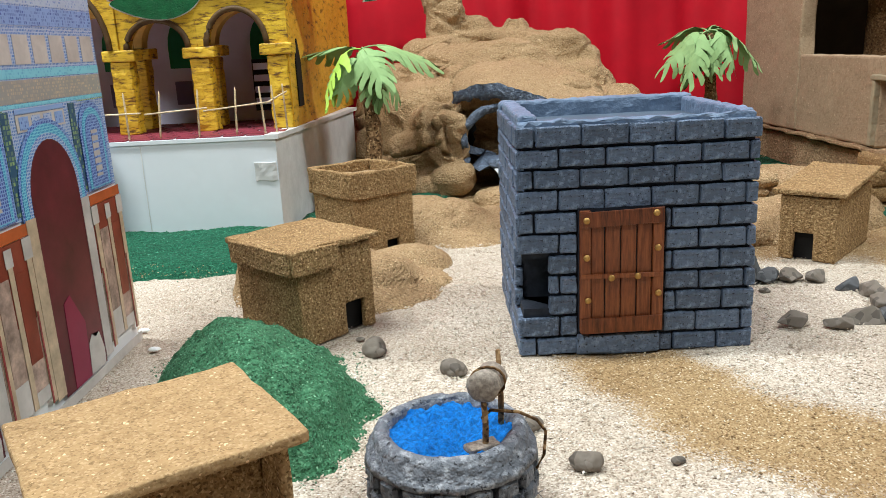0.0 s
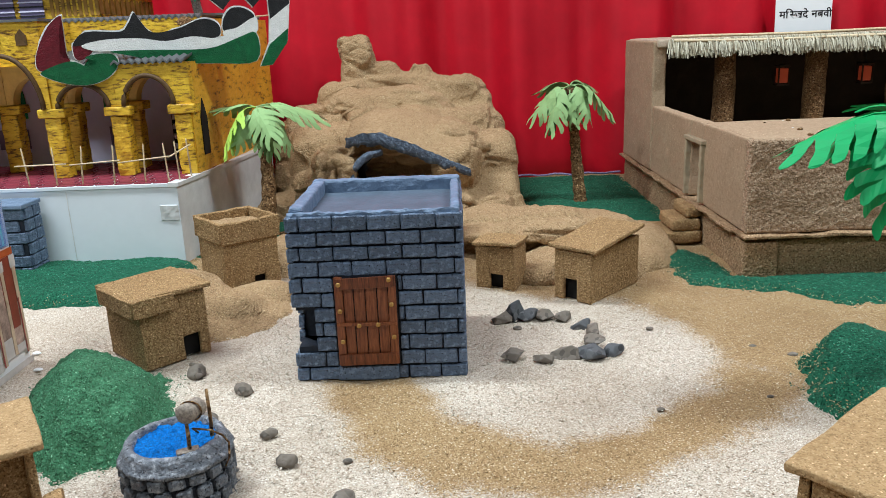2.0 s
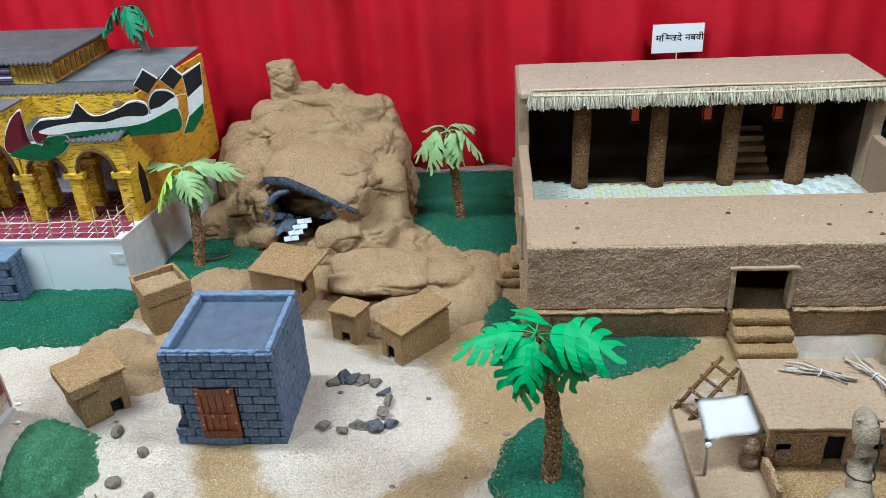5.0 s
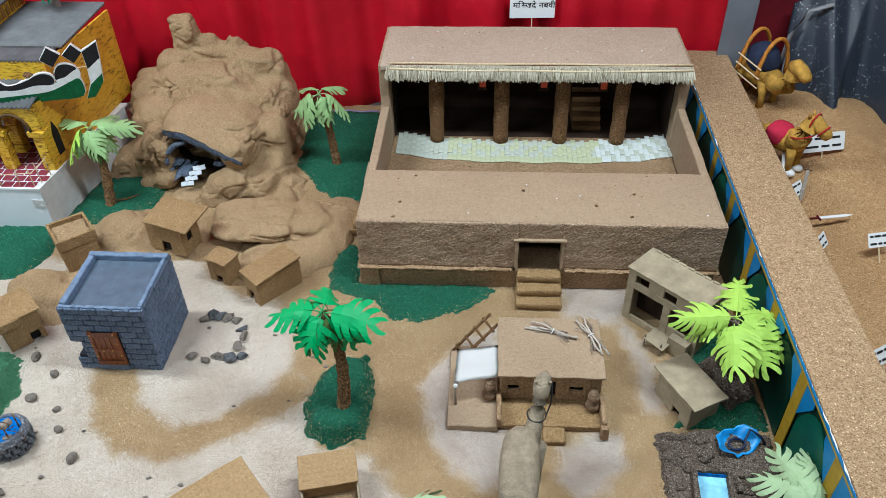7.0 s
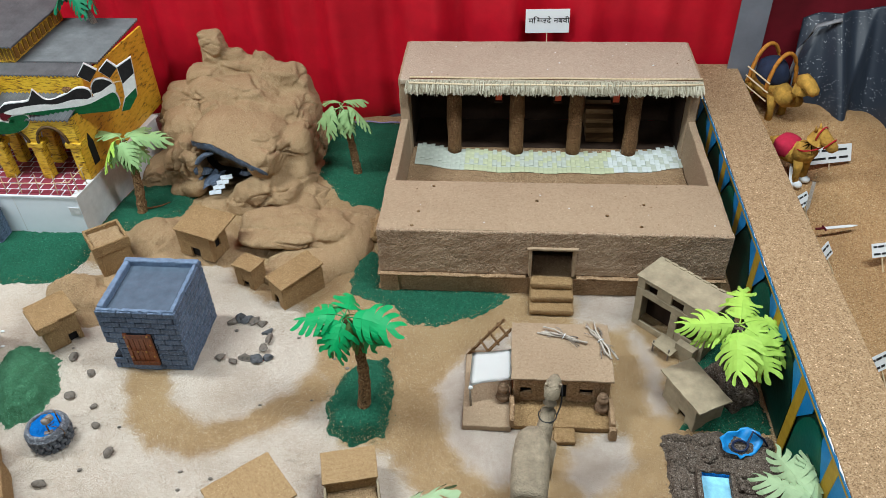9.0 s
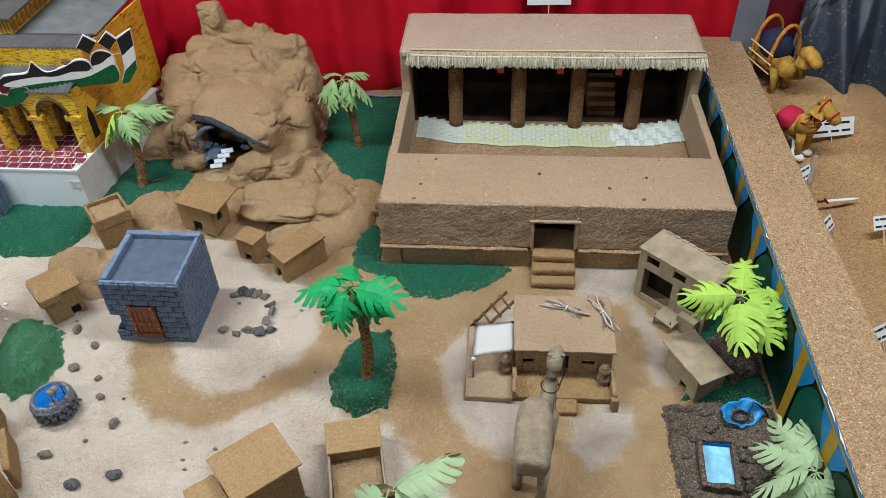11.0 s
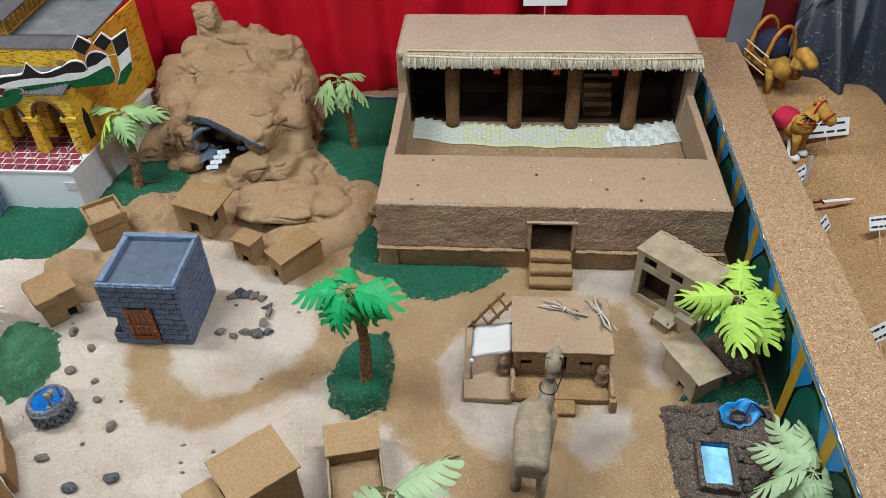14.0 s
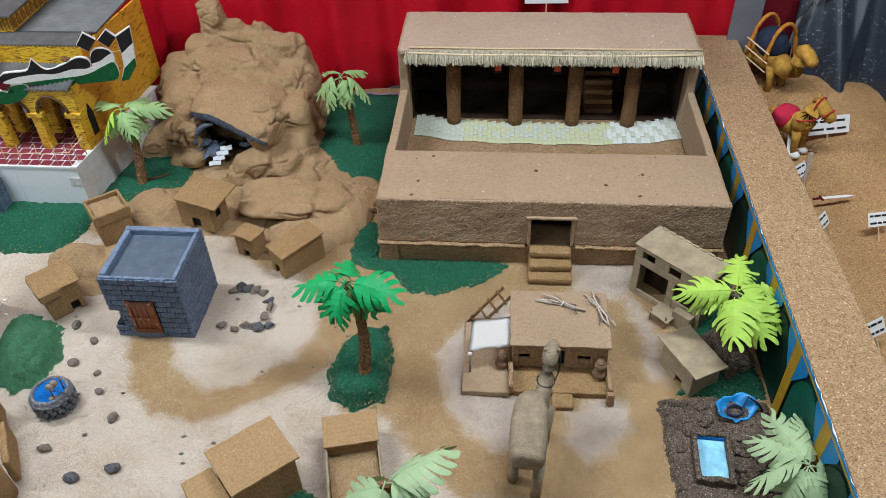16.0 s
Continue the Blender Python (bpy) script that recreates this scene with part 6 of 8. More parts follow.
palm("paper_palm", (0.476, 1.386, 0.002), (0.451, 1.372, 0.24), 0.0105,
     [(192, 28, 0.12, 0.036, 92, B), (228, 8, 0.12, 0.036, 84, B), (262, -6, 0.09, 0.032, 72, B), (312, 14, 0.105, 0.036, 90, B), (350, 30, 0.125, 0.036, 86, B), (50, 40, 0.11, 0.034, 66, B), (120, 40, 0.1, 0.034, 66, B), (205, -20, 0.1, 0.028, 50, E)],
     "paper palm with pale green leaves before the red curtain", 0.02, 6, None, 6)
palm("paper_palm", (1.405, 0.585, 0.005), (1.388, 0.57, 0.21), 0.015,
     [(178, 14, 0.122, 0.046, 32, C), (165, -12, 0.105, 0.038, 34, C), (72, 34, 0.125, 0.05, 44, C), (28, 12, 0.12, 0.044, 40, C), (248, 4, 0.118, 0.052, 44, C), (288, -2, 0.122, 0.052, 40, C), (326, 4, 0.125, 0.048, 44, C), (284, -30, 0.1, 0.04, 30, C)],
     "paper palm with lime-green leaves beside the painted wall", 0.0, 8, M_SOIL, 9)
palm("paper_palm", (1.458, 0.2, 0.012), (1.45, 0.228, 0.142), 0.011,
     [(165, 14, 0.12, 0.034, 60, D), (118, 22, 0.15, 0.04, 50, D), (80, 32, 0.12, 0.036, 50, D), (205, -8, 0.11, 0.034, 55, D), (250, -2, 0.12, 0.04, 75, D), (300, 6, 0.115, 0.038, 70, D), (150, -18, 0.1, 0.032, 50, E), (345, 22, 0.105, 0.034, 80, D), (228, -30, 0.1, 0.036, 40, D), (140, 36, 0.12, 0.036, 66, D), (275, 24, 0.11, 0.036, 80, D)],
     "paper palm with dusty green leaves over the garden bed", 0.0, 10, None, 7)
palm("paper_palm", (0.765, 0.08, -0.002), (0.752, 0.112, 0.222), 0.013,
     [(16, 34, 0.125, 0.066, 24, D), (350, 0, 0.1, 0.045, 30, D), (262, 2, 0.15, 0.06, 44, D), (204, -4, 0.11, 0.044, 46, D), (312, -26, 0.11, 0.04, 34, D), (90, -30, 0.08, 0.03, 30, E)],
     "paper palm with dusty green leaves at the table's front", 0.0, 12, None, 7)
palm("paper_palm", (-0.30, 1.6, -0.005), (-0.345, 1.585, 0.52), 0.011,
     [(0, 20, 0.11, 0.03, 85, M_GREENDARK), (330, -10, 0.1, 0.028, 60, M_GREENDARK), (200, 30, 0.11, 0.03, 90, M_GREENDARK), (270, 20, 0.11, 0.03, 90, M_GREENDARK), (100, 30, 0.11, 0.03, 80, M_GREENDARK)],
     "tall paper palm with dark leaves behind the gold building", 0.06, 14, M_TWIG)


# soil clump made larger, its dark colour doubling as shade under the leaves
tagged(part("soil_clump", crumple(blob((1.405, 0.575, 0.016), (0.05, 0.058, 0.046), 5, 4, 0.3, 26), 0.003, 90), M_SOIL), "dark soil clump round a palm's foot, enlarged to stand for shade", "soil")


# ---- stones ----
def chip(r, seed, flat=0.6, points=15):
    """An angular stone: the hull of a few scattered points, its edges worn."""
    rs = random.Random(seed)
    bm = bmesh.new()
    for _ in range(points):
        v = Vector((rs.gauss(0, 1), rs.gauss(0, 1), rs.gauss(0, 1))).normalized() * rs.uniform(0.88, 1.1)
        bm.verts.new((v.x * r[0], v.y * r[1], max(v.z, -0.55) * r[2]))
    res = bmesh.ops.convex_hull(bm, input=bm.verts)
    bmesh.ops.delete(bm, geom=[v for v in bm.verts if not v.link_faces], context="VERTS")
    bmesh.ops.bevel(bm, geom=list(bm.edges), offset=min(r) * 0.16, segments=2, affect="EDGES", profile=0.6, clamp_overlap=True)
    bmesh.ops.triangulate(bm, faces=[f for f in bm.faces if len(f.verts) > 4])
    bmesh.ops.subdivide_edges(bm, edges=list(bm.edges), cuts=1, use_grid_fill=True)
    for _ in range(4):
        bmesh.ops.smooth_vert(bm, verts=bm.verts, factor=0.5, use_axis_x=True, use_axis_y=True, use_axis_z=True)
    crumple(bm, min(r) * 0.09, 0.9 / min(r), seed)
    return bm


def stone(x, y, r, seed, dark=False, tall=0.62, group="loose stones"):
    rs = random.Random(seed)
    if group == "loose stones":
        bm = blob((0, 0, 0), (r * 1.1, r * rs.uniform(0.62, 0.9), r * tall), seed, 4, 0.45, 0.6 / r, fine=0.08)
        for v in bm.verts:
            v.co.z = max(v.co.z, -r * tall * 0.45)
    else:
        bm = chip((r * 1.4, r * rs.uniform(0.85, 1.1), r * tall * 1.3), seed)
    ob = part("stone", bm, M_STONE_D if dark else M_STONE, None, "", True)
    ob.matrix_world = pose(x, y, r * tall * 0.4, rs.uniform(-8, 8), rs.uniform(-8, 8), rs.uniform(0, 360))
    tagged(ob, "dark blue-grey river stone" if dark else "grey-brown rounded river stone", "stone", group=group)


for i, (x, y, r) in enumerate(((-0.069, 0.607, 0.0125), (-0.006, 0.559, 0.0115), (-0.027, 0.492, 0.012), (0.042, 0.466, 0.0085), (0.067, 0.421, 0.0085), (0.127, 0.355, 0.0125), (0.176, 0.233, 0.0135), (0.017, 0.27, 0.0125), (0.103, 0.205, 0.0145))):
    stone(x, y, r, 50 + i, i in (6, 8), 0.6)
for i, (x, y, r, d) in enumerate(((0.284, 0.623, 0.013, 0), (0.312, 0.615, 0.010, 0), (0.339, 0.624, 0.0145, 0), (0.368, 0.622, 0.0145, 1), (0.392, 0.63, 0.0115, 1), (0.374, 0.657, 0.0135, 0), (0.381, 0.684, 0.014, 0),
                                  (0.371, 0.708, 0.012, 1), (0.352, 0.735, 0.013, 0), (0.33, 0.741, 0.013, 0), (0.309, 0.744, 0.013, 1), (0.296, 0.748, 0.0145, 1), (0.277, 0.737, 0.0125, 0))):
    stone(x, y, r, 80 + i, bool(d), 0.62 if i != 11 else 1.0, "ring of stones")
crumbs = bmesh.new()
rs0 = random.Random(31)
for i in range(26):
    r = rs0.uniform(0.0018, 0.0042)
    blob((rs0.uniform(-0.25, 0.6), rs0.uniform(0.2, 0.72), 0.001), (r * 1.5, r, r * 0.7), i, 2, 0.4, 150, crumbs)
tagged(part("crumbs", crumbs, M_STONE), "dark crumbs and splinters lying on the grit", "crumbs", kind="stuff")


# ---- the well ----
def well():
    t = thing("well", "round slate-painted foam well filled with bright blue", "well", pose(-0.01, 0.382, 0) @ Matrix.Diagonal((1.07, 1.07, 1.0, 1)))
    bm = bmesh.new()
    rings = []
    for r, z in ((0.036, 0.001), (0.037, 0.03), (0.036, 0.043), (0.03, 0.043), (0.029, 0.03)):
        rings.append([bm.verts.new((r * math.cos(k * math.tau / 40), r * math.sin(k * math.tau / 40), z)) for k in range(40)])
    for a, b in zip(rings, rings[1:]):
        for k in range(40):
            bm.faces.new([a[k], a[(k + 1) % 40], b[(k + 1) % 40], b[k]])
    part("core", bm, M_JOINT, t)
    rs = random.Random(3)
    rim = bmesh.new()
    rings = []
    for r, z in ((0.0295, 0.0435), (0.0305, 0.05), (0.033, 0.0515), (0.0362, 0.0502), (0.0378, 0.047), (0.0385, 0.0425), (0.0415, 0.0405), (0.0425, 0.0375), (0.033, 0.037)):
        rings.append([rim.verts.new((r * math.cos(k * math.tau / 48), r * math.sin(k * math.tau / 48), z)) for k in range(48)])
    for a, b in zip(rings, rings[1:] + rings[:1]):
        for k in range(48):
            rim.faces.new([a[k], b[k], b[(k + 1) % 48], a[(k + 1) % 48]])
    crumple(rim, 0.0013, 120, 4)
    bmesh.ops.recalc_face_normals(rim, faces=rim.faces)
    part("rim", rim, M_WELL, t, "dry-brushed pale grey rim", True)
    for row, (z0, z1, r0, off) in enumerate(((0.0005, 0.0115, 0.0405, 0.0), (0.0145, 0.025, 0.0425, 0.5), (0.0268, 0.0365, 0.0424, 0.2))):
        n = 17
        for k in range(n):
            a0, a1 = (k + off) * math.tau / n, (k + off + 0.78) * math.tau / n
            b = bmesh.new()
            pts = [(r * math.cos(a0 + (a1 - a0) * f), r * math.sin(a0 + (a1 - a0) * f)) for r, fs in ((r0, (0, 0.33, 0.67, 1)), (0.035, (1, 0.67, 0.33, 0))) for f in fs]
            prism(pts, z0, z1, bm=b)
            bmesh.ops.bevel(b, geom=[e for e in b.edges if e.calc_face_angle(0) > 0.9], offset=0.0016, segments=1, affect="EDGES")
            crumple(b, 0.0008, 190, k + row * 20)
            part("block", b, M_WELLBLOCK, t)
    w = bmesh.new()
    bmesh.ops.create_grid(w, x_segments=56, y_segments=56, size=0.032)
    bmesh.ops.delete(w, geom=[v for v in w.verts if v.co.to_2d().length > 0.0322], context="VERTS")
    for v in w.verts:
        v.co.z = 0.0445 + 0.002 * (v.co.to_2d().length / 0.031) ** 2 + fbm(v.co, 190, 3) * 0.006
    part("water", w, M_BLUE, t, "lumpy bright blue pigment water", True)
    for x, y, h in ((0.016, -0.016, 0.076), (0.025, 0.0085, 0.0865)):
        part("post", tube([(x, y, 0.03), (x + 0.0008, y, 0.06), (x, y + 0.001, h)], [0.0016, 0.0015, 0.0012], 7), M_TRUNK, t, "dark twig post", True)
    part("spool", crumple(tube([(0.0155, -0.0185, 0.0785), (0.016, -0.0165, 0.0785), (0.0185, -0.009, 0.078), (0.0215, -0.001, 0.0775), (0.022, 0.001, 0.0775)], [0.0055, 0.0078, 0.0074, 0.0076, 0.0058], 14), 0.0007, 200, 3), M_TWIG, t, "grey wooden spool", True)
    ring = tube([(0.0185 + 0.0083 * math.cos(a), -0.0105, 0.0782 + 0.0083 * math.sin(a)) for a in [k * math.tau / 16 for k in range(17)]], 0.0007, 5)
    part("wire_ring", ring, M_TRUNK, t, "rusty wire wound round the spool", True)
    part("paddle", rough_box((-0.004, -0.022, 0.045), (0.012, -0.013, 0.0485), 0.004, 0.001, 120, 0.002, 2, pose(0.004, -0.002, 0, 0, 0, 25)), M_TWIG, t)
    part("wire", tube([(0.016, 0.006, 0.05), (0.0195, -0.013, 0.0645), (0.0325, -0.013, 0.0628), (0.041, -0.013, 0.058), (0.045, -0.013, 0.0515), (0.044, -0.013, 0.0385), (0.0405, -0.013, 0.031)], 0.0008, 6), M_TRUNK, t, "bent rusty wire", True)


well()


# ---- sand mounds and the rocky hill ----
def melt(ob, voxel, rough, seed, soft=4):
    """Merge overlapping lumps into one skin, then break it into ledges, creases and crust; rough scales the relief."""
    rm = ob.modifiers.new("merge", "REMESH")
    rm.mode, rm.voxel_size = "VOXEL", voxel
    sm = ob.modifiers.new("soften", "SMOOTH")
    sm.factor, sm.iterations = 0.5, soft
    deps = bpy.context.evaluated_depsgraph_get()
    me = bpy.data.meshes.new_from_object(ob.evaluated_get(deps))
    old = ob.data
    ob.modifiers.clear()
    ob.data = me
    bpy.data.meshes.remove(old)
    n = len(me.vertices)
    co, no = np.empty(n * 3), np.empty(n * 3)
    me.vertices.foreach_get("co", co)
    me.vertices.foreach_get("normal", no)
    co, no = co.reshape(-1, 3), no.reshape(-1, 3)
    off = Vector((seed * 1.3, seed * 0.7, seed * 2.1))
    out = np.empty(n)
    for i in range(n):
        p = Vector(co[i]) + off
        w = Vector((noise.noise(p * 14), noise.noise(p * 14 + Vector((7, 0, 0))), noise.noise(p * 14 + Vector((0, 7, 0))))) * 0.02
        q = Vector((p.x * 0.8, p.y, p.z * 1.5)) + w
        d1, c1 = noise.voronoi(q * 10)
        d2, c2 = noise.voronoi(q * 26)
        torn = max(0.0, noise.noise(p * 11) + 0.15)
        step = noise.cell(c1[0] * 5.3) * 0.006 + noise.cell(c2[0] * 7.7) * 0.002 * torn
        crack = -0.036 * torn * max(0.0, 1.0 - (d1[1] - d1[0]) * 9) - 0.008 * torn * max(0.0, 1.0 - (d2[1] - d2[0]) * 6)
        crust = 0.0024 * noise.noise(p * 60) + 0.0016 * noise.noise(p * 150)
        lumpy = 0.012 * noise.noise(p * 22) + 0.012 * noise.noise(p * 9)
        out[i] = rough * (step + crack + lumpy) + crust * (0.6 + 0.4 * rough)
    me.vertices.foreach_set("co", (co + no * out[:, None]).ravel())
    me.polygons.foreach_set("use_smooth", [True] * len(me.polygons))
    me.update()
    return ob


def crag(c, r, seed, bm, turn=0.0, power=3.0, amp=0.2, sub=4, taper=1.0, lean=0.0):
    """A boulder with flattened sides, narrower and shifted towards its top, creased by noise."""
    res = bmesh.ops.create_icosphere(bm, subdivisions=sub, radius=1.0)
    ct, st = math.cos(turn), math.sin(turn)
    q = Vector((seed * 1.7, seed * 0.9, seed * 0.4))
    for v in res["verts"]:
        n = v.co.normalized()
        k = (abs(n.x) ** power + abs(n.y) ** power + abs(n.z) ** power) ** (-1.0 / power)
        up = 0.5 + 0.5 * n.z * k
        f = 1.0 + (taper - 1.0) * up
        x, y, z = n.x * r[0] * k * f + lean * up, n.y * r[1] * k * f, n.z * r[2] * k
        p = Vector((x * ct - y * st, x * st + y * ct, z)) + Vector(c)
        crease = abs(noise.noise((p + q) * 17)) ** 0.6
        d = (fbm(p + q, 9, 3) * amp * 2 + (crease - 0.5) * amp * 0.7) * min(r)
        v.co = p + Vector((n.x * ct - n.y * st, n.x * st + n.y * ct, n.z)) * d
    return bm


def mound(name, lumps, label, cat="mound", rough=0.2, power=3.2):
    bm = bmesh.new()
    for i, (c, r, turn) in enumerate(lumps):
        if cat == "rock":
            crag(c, r, i * 3 + c[0] * 11, bm, radians(turn), power, 0.1)
        else:
            blob(c, r, i * 3 + c[0] * 11, 4, 0.16, 13, bm, radians(turn), 0.035)
    tagged(melt(part(name, bm, M_SAND, None, "", True), 0.004, rough, len(lumps), 2), label, cat)


mound("sand_mound", [((-0.155, 0.81, -0.006), (0.085, 0.075, 0.06), -20), ((-0.12, 0.8, -0.016), (0.135, 0.105, 0.034), -10), ((-0.09, 0.79, 0.0), (0.06, 0.05, 0.036), 10), ((-0.06, 0.86, -0.005), (0.06, 0.05, 0.03), 20)], "smooth mound of glued tan sand")
mound("sand_mound", [((-0.03, 1.045, -0.006), (0.095, 0.085, 0.044), 0), ((0.0, 1.04, -0.016), (0.16, 0.12, 0.032), 0), ((0.06, 1.07, -0.01), (0.08, 0.06, 0.03), 0)], "low tan sand mound behind the huts")
mound("sand_mound", [((0.13, 1.02, -0.022), (0.15, 0.1, 0.038), -10), ((0.22, 0.99, -0.024), (0.1, 0.08, 0.036), 0)], "low tan sand shelf under a small house")
mound("flat_rock", [((0.33, 1.055, 0.042), (0.125, 0.085, 0.022), 6), ((0.43, 1.075, 0.03), (0.08, 0.075, 0.026), 30), ((0.29, 1.1, 0.01), (0.1, 0.08, 0.04), 0), ((0.36, 1.075, 0.0), (0.11, 0.06, 0.03), 0), ((0.47, 1.07, -0.005), (0.11, 0.11, 0.042), 0)], "flat overhanging ledge of sand-coated rock", cat="rock", rough=0.6)
mound("flat_rock", [((0.41, 0.95, -0.006), (0.125, 0.085, 0.046), 20), ((0.45, 0.98, -0.006), (0.11, 0.08, 0.04), 0)], "low sand-coated rock beside a hut", cat="rock", rough=0.6, power=2.0)
mound("sand_slope", [((0.51, 1.13, -0.02), (0.1, 0.13, 0.036), 0), ((0.47, 1.02, -0.018), (0.09, 0.09, 0.03), 0)], "gentle slope of tan sand")


def rocky_hill():
    t = thing("rocky_hill", "tall sand-coated papier-mache hill with a cave", "hill")
    bm = bmesh.new()
    blocks = [((0.066, 1.594, 0.264), (0.058, 0.034, 0.05), 3, 4, 0.8, -0.01), ((0.018, 1.596, 0.304), (0.047, 0.032, 0.061), 4, 6, 0.74, -0.02), ((-0.008, 1.569, 0.199), (0.075, 0.05, 0.069), -4, 4.5, 0.82, -0.005), ((0.102, 1.592, 0.225), (0.11, 0.041, 0.065), 2, 4, 0.85, 0),
              ((0.149, 1.596, 0.274), (0.036, 0.027, 0.038), -8, 4, 0.75, 0), ((0.23, 1.569, 0.173), (0.125, 0.059, 0.105), -3, 4, 0.7, -0.02), ((0.242, 1.506, 0.089), (0.115, 0.099, 0.124), -6, 4.5, 0.82, -0.015),
              ((-0.103, 1.524, 0.105), (0.1, 0.077, 0.111), 6, 4, 0.66, 0.015), ((0.082, 1.506, 0.126), (0.2, 0.09, 0.128), 0, 4, 0.74, 0), ((0.102, 1.443, 0.105), (0.19, 0.09, 0.115), -4, 3.5, 0.72, 0),
              ((0.29, 1.416, 0.068), (0.062, 0.108, 0.099), 5, 4.5, 0.84, -0.005), ((0.292, 1.344, 0.026), (0.068, 0.068, 0.063), -5, 4, 0.8, 0), ((-0.053, 1.434, 0.084), (0.1, 0.081, 0.103), 8, 3.6, 0.8, 0.01)]
    lumps = [((0.14, 1.385, 0.152), (0.135, 0.09, 0.045), -4, 3.0), ((0.236, 1.33, 0.115), (0.05, 0.085, 0.052), -10, 3.2), ((-0.012, 1.325, 0.105), (0.048, 0.06, 0.05), 10, 3.0), ((-0.05, 1.345, 0.05), (0.055, 0.07, 0.055), 0, 2.8),
             ((0.004, 1.285, 0.096), (0.034, 0.036, 0.048), 12, 3.0), ((-0.03, 1.29, 0.008), (0.042, 0.04, 0.034), 0, 2.8), ((0.004, 1.275, 0.032), (0.03, 0.03, 0.022), 8, 3.4), ((0.205, 1.24, 0.03), (0.056, 0.05, 0.045), 15, 3.4), ((0.16, 1.225, 0.012), (0.045, 0.035, 0.03), 0, 2.8), ((0.27, 1.26, 0.02), (0.06, 0.06, 0.045), 0, 2.8),
             ((0.1, 1.215, 0.0), (0.06, 0.03, 0.022), 0, 2.6), ((0.34, 1.24, -0.008), (0.09, 0.09, 0.03), 0, 2.4), ((-0.13, 1.38, 0.0), (0.065, 0.08, 0.05), 0, 2.6)]
    for i, (c, r, turn, power, taper, lean) in enumerate(blocks):
        crag(c, r, i * 1.9 + 4, bm, radians(turn), power, 0.09, 4, taper, lean)
    for i, (c, r, turn, power) in enumerate(lumps):
        crag(c, r, i * 2.3, bm, radians(turn), power, 0.09)
    melt(part("rock", bm, M_SAND, t, "lumpy tan sand-coated rock", True), 0.0036, 0.8, 2, 3)
    # the tilted roof slab over the cave, sand above and slate paint on the broken edge
    edge = [(0.012, 1.305, 0.172), (0.045, 1.277, 0.186), (0.085, 1.268, 0.188), (0.14, 1.255, 0.168), (0.2, 1.24, 0.141), (0.25, 1.236, 0.117)]
    back = [(0.03, 1.4, 0.2), (0.07, 1.42, 0.216), (0.12, 1.425, 0.216), (0.17, 1.42, 0.208), (0.22, 1.4, 0.19), (0.27, 1.36, 0.165)]
    slab, lip = bmesh.new(), bmesh.new()
    n = 9
    top = [[Vector(e).lerp(Vector(b), j / n) + Vector((0, 0, 0.016 * math.sin(math.pi * j / n))) for j in range(n + 1)] for e, b in zip(edge, back)]
    fine = []
    for i in range(len(top) - 1):
        for k in range(5):
            f = k / 5
            fine.append([a.lerp(b, f) for a, b in zip(top[i], top[i + 1])])
    fine.append(top[-1])
    up = [[slab.verts.new(p) for p in row] for row in fine]
    lo = [[slab.verts.new(p - Vector((0, -0.004, 0.017))) for p in row] for row in fine]
    m = len(fine)
    for i in range(m - 1):
        for j in range(n):
            slab.faces.new([up[i][j], up[i + 1][j], up[i + 1][j + 1], up[i][j + 1]])
            slab.faces.new([lo[i][j], lo[i][j + 1], lo[i + 1][j + 1], lo[i + 1][j]])
    for j in range(n):
        slab.faces.new([up[0][j], up[0][j + 1], lo[0][j + 1], lo[0][j]])
        slab.faces.new([up[-1][j + 1], up[-1][j], lo[-1][j], lo[-1][j + 1]])
    crumple(slab, 0.003, 60, 5)
    part("roof_slab", slab, M_SAND, t, "tilted sand-coated roof slab", True)
    pts = [row[0] for row in fine]
    for i, p in enumerate(pts):
        thick = 0.026 * (0.55 + 0.45 * math.sin(math.pi * min(1, (i + 2) / (m + 1)))) + 0.002 * math.sin(i * 1.9)
        a, b, c_, d = (lip.verts.new(p + Vector(o)) for o in ((0, -0.003, 0.001), (0.001, -0.0045, -thick * 0.5), (0, -0.001, -thick), (0, 0.02, -thick * 0.9)))
    lip.verts.ensure_lookup_table()
    for i in range(m - 1):
        for k in range(3):
            v = lip.verts
            lip.faces.new([v[4 * i + k], v[4 * i + k + 1], v[4 * i + 5 + k], v[4 * i + 4 + k]])
    tube([(0.086, 1.275, 0.15), (0.062, 1.272, 0.145), (0.044, 1.268, 0.134), (0.032, 1.264, 0.119), (0.027, 1.26, 0.1), (0.028, 1.258, 0.084)], [0.006, 0.0075, 0.008, 0.0075, 0.007, 0.005], 9, lip)
    bmesh.ops.subdivide_edges(lip, edges=list(lip.edges), cuts=1, use_grid_fill=True)
    crumple(lip, 0.003, 130, 8)
    part("slab_edge", lip, M_CAVE, t, "broken slate-blue painted cave edge", True)
    # black inward shell gives the cave its shade by colour
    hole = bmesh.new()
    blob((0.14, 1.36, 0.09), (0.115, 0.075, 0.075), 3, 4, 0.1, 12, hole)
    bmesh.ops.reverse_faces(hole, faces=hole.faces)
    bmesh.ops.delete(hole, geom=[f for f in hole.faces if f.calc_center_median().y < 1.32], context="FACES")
    part("cave_lining", hole, M_BLACK, t, "black shell for the darkness inside the cave", True)
    rs = random.Random(5)
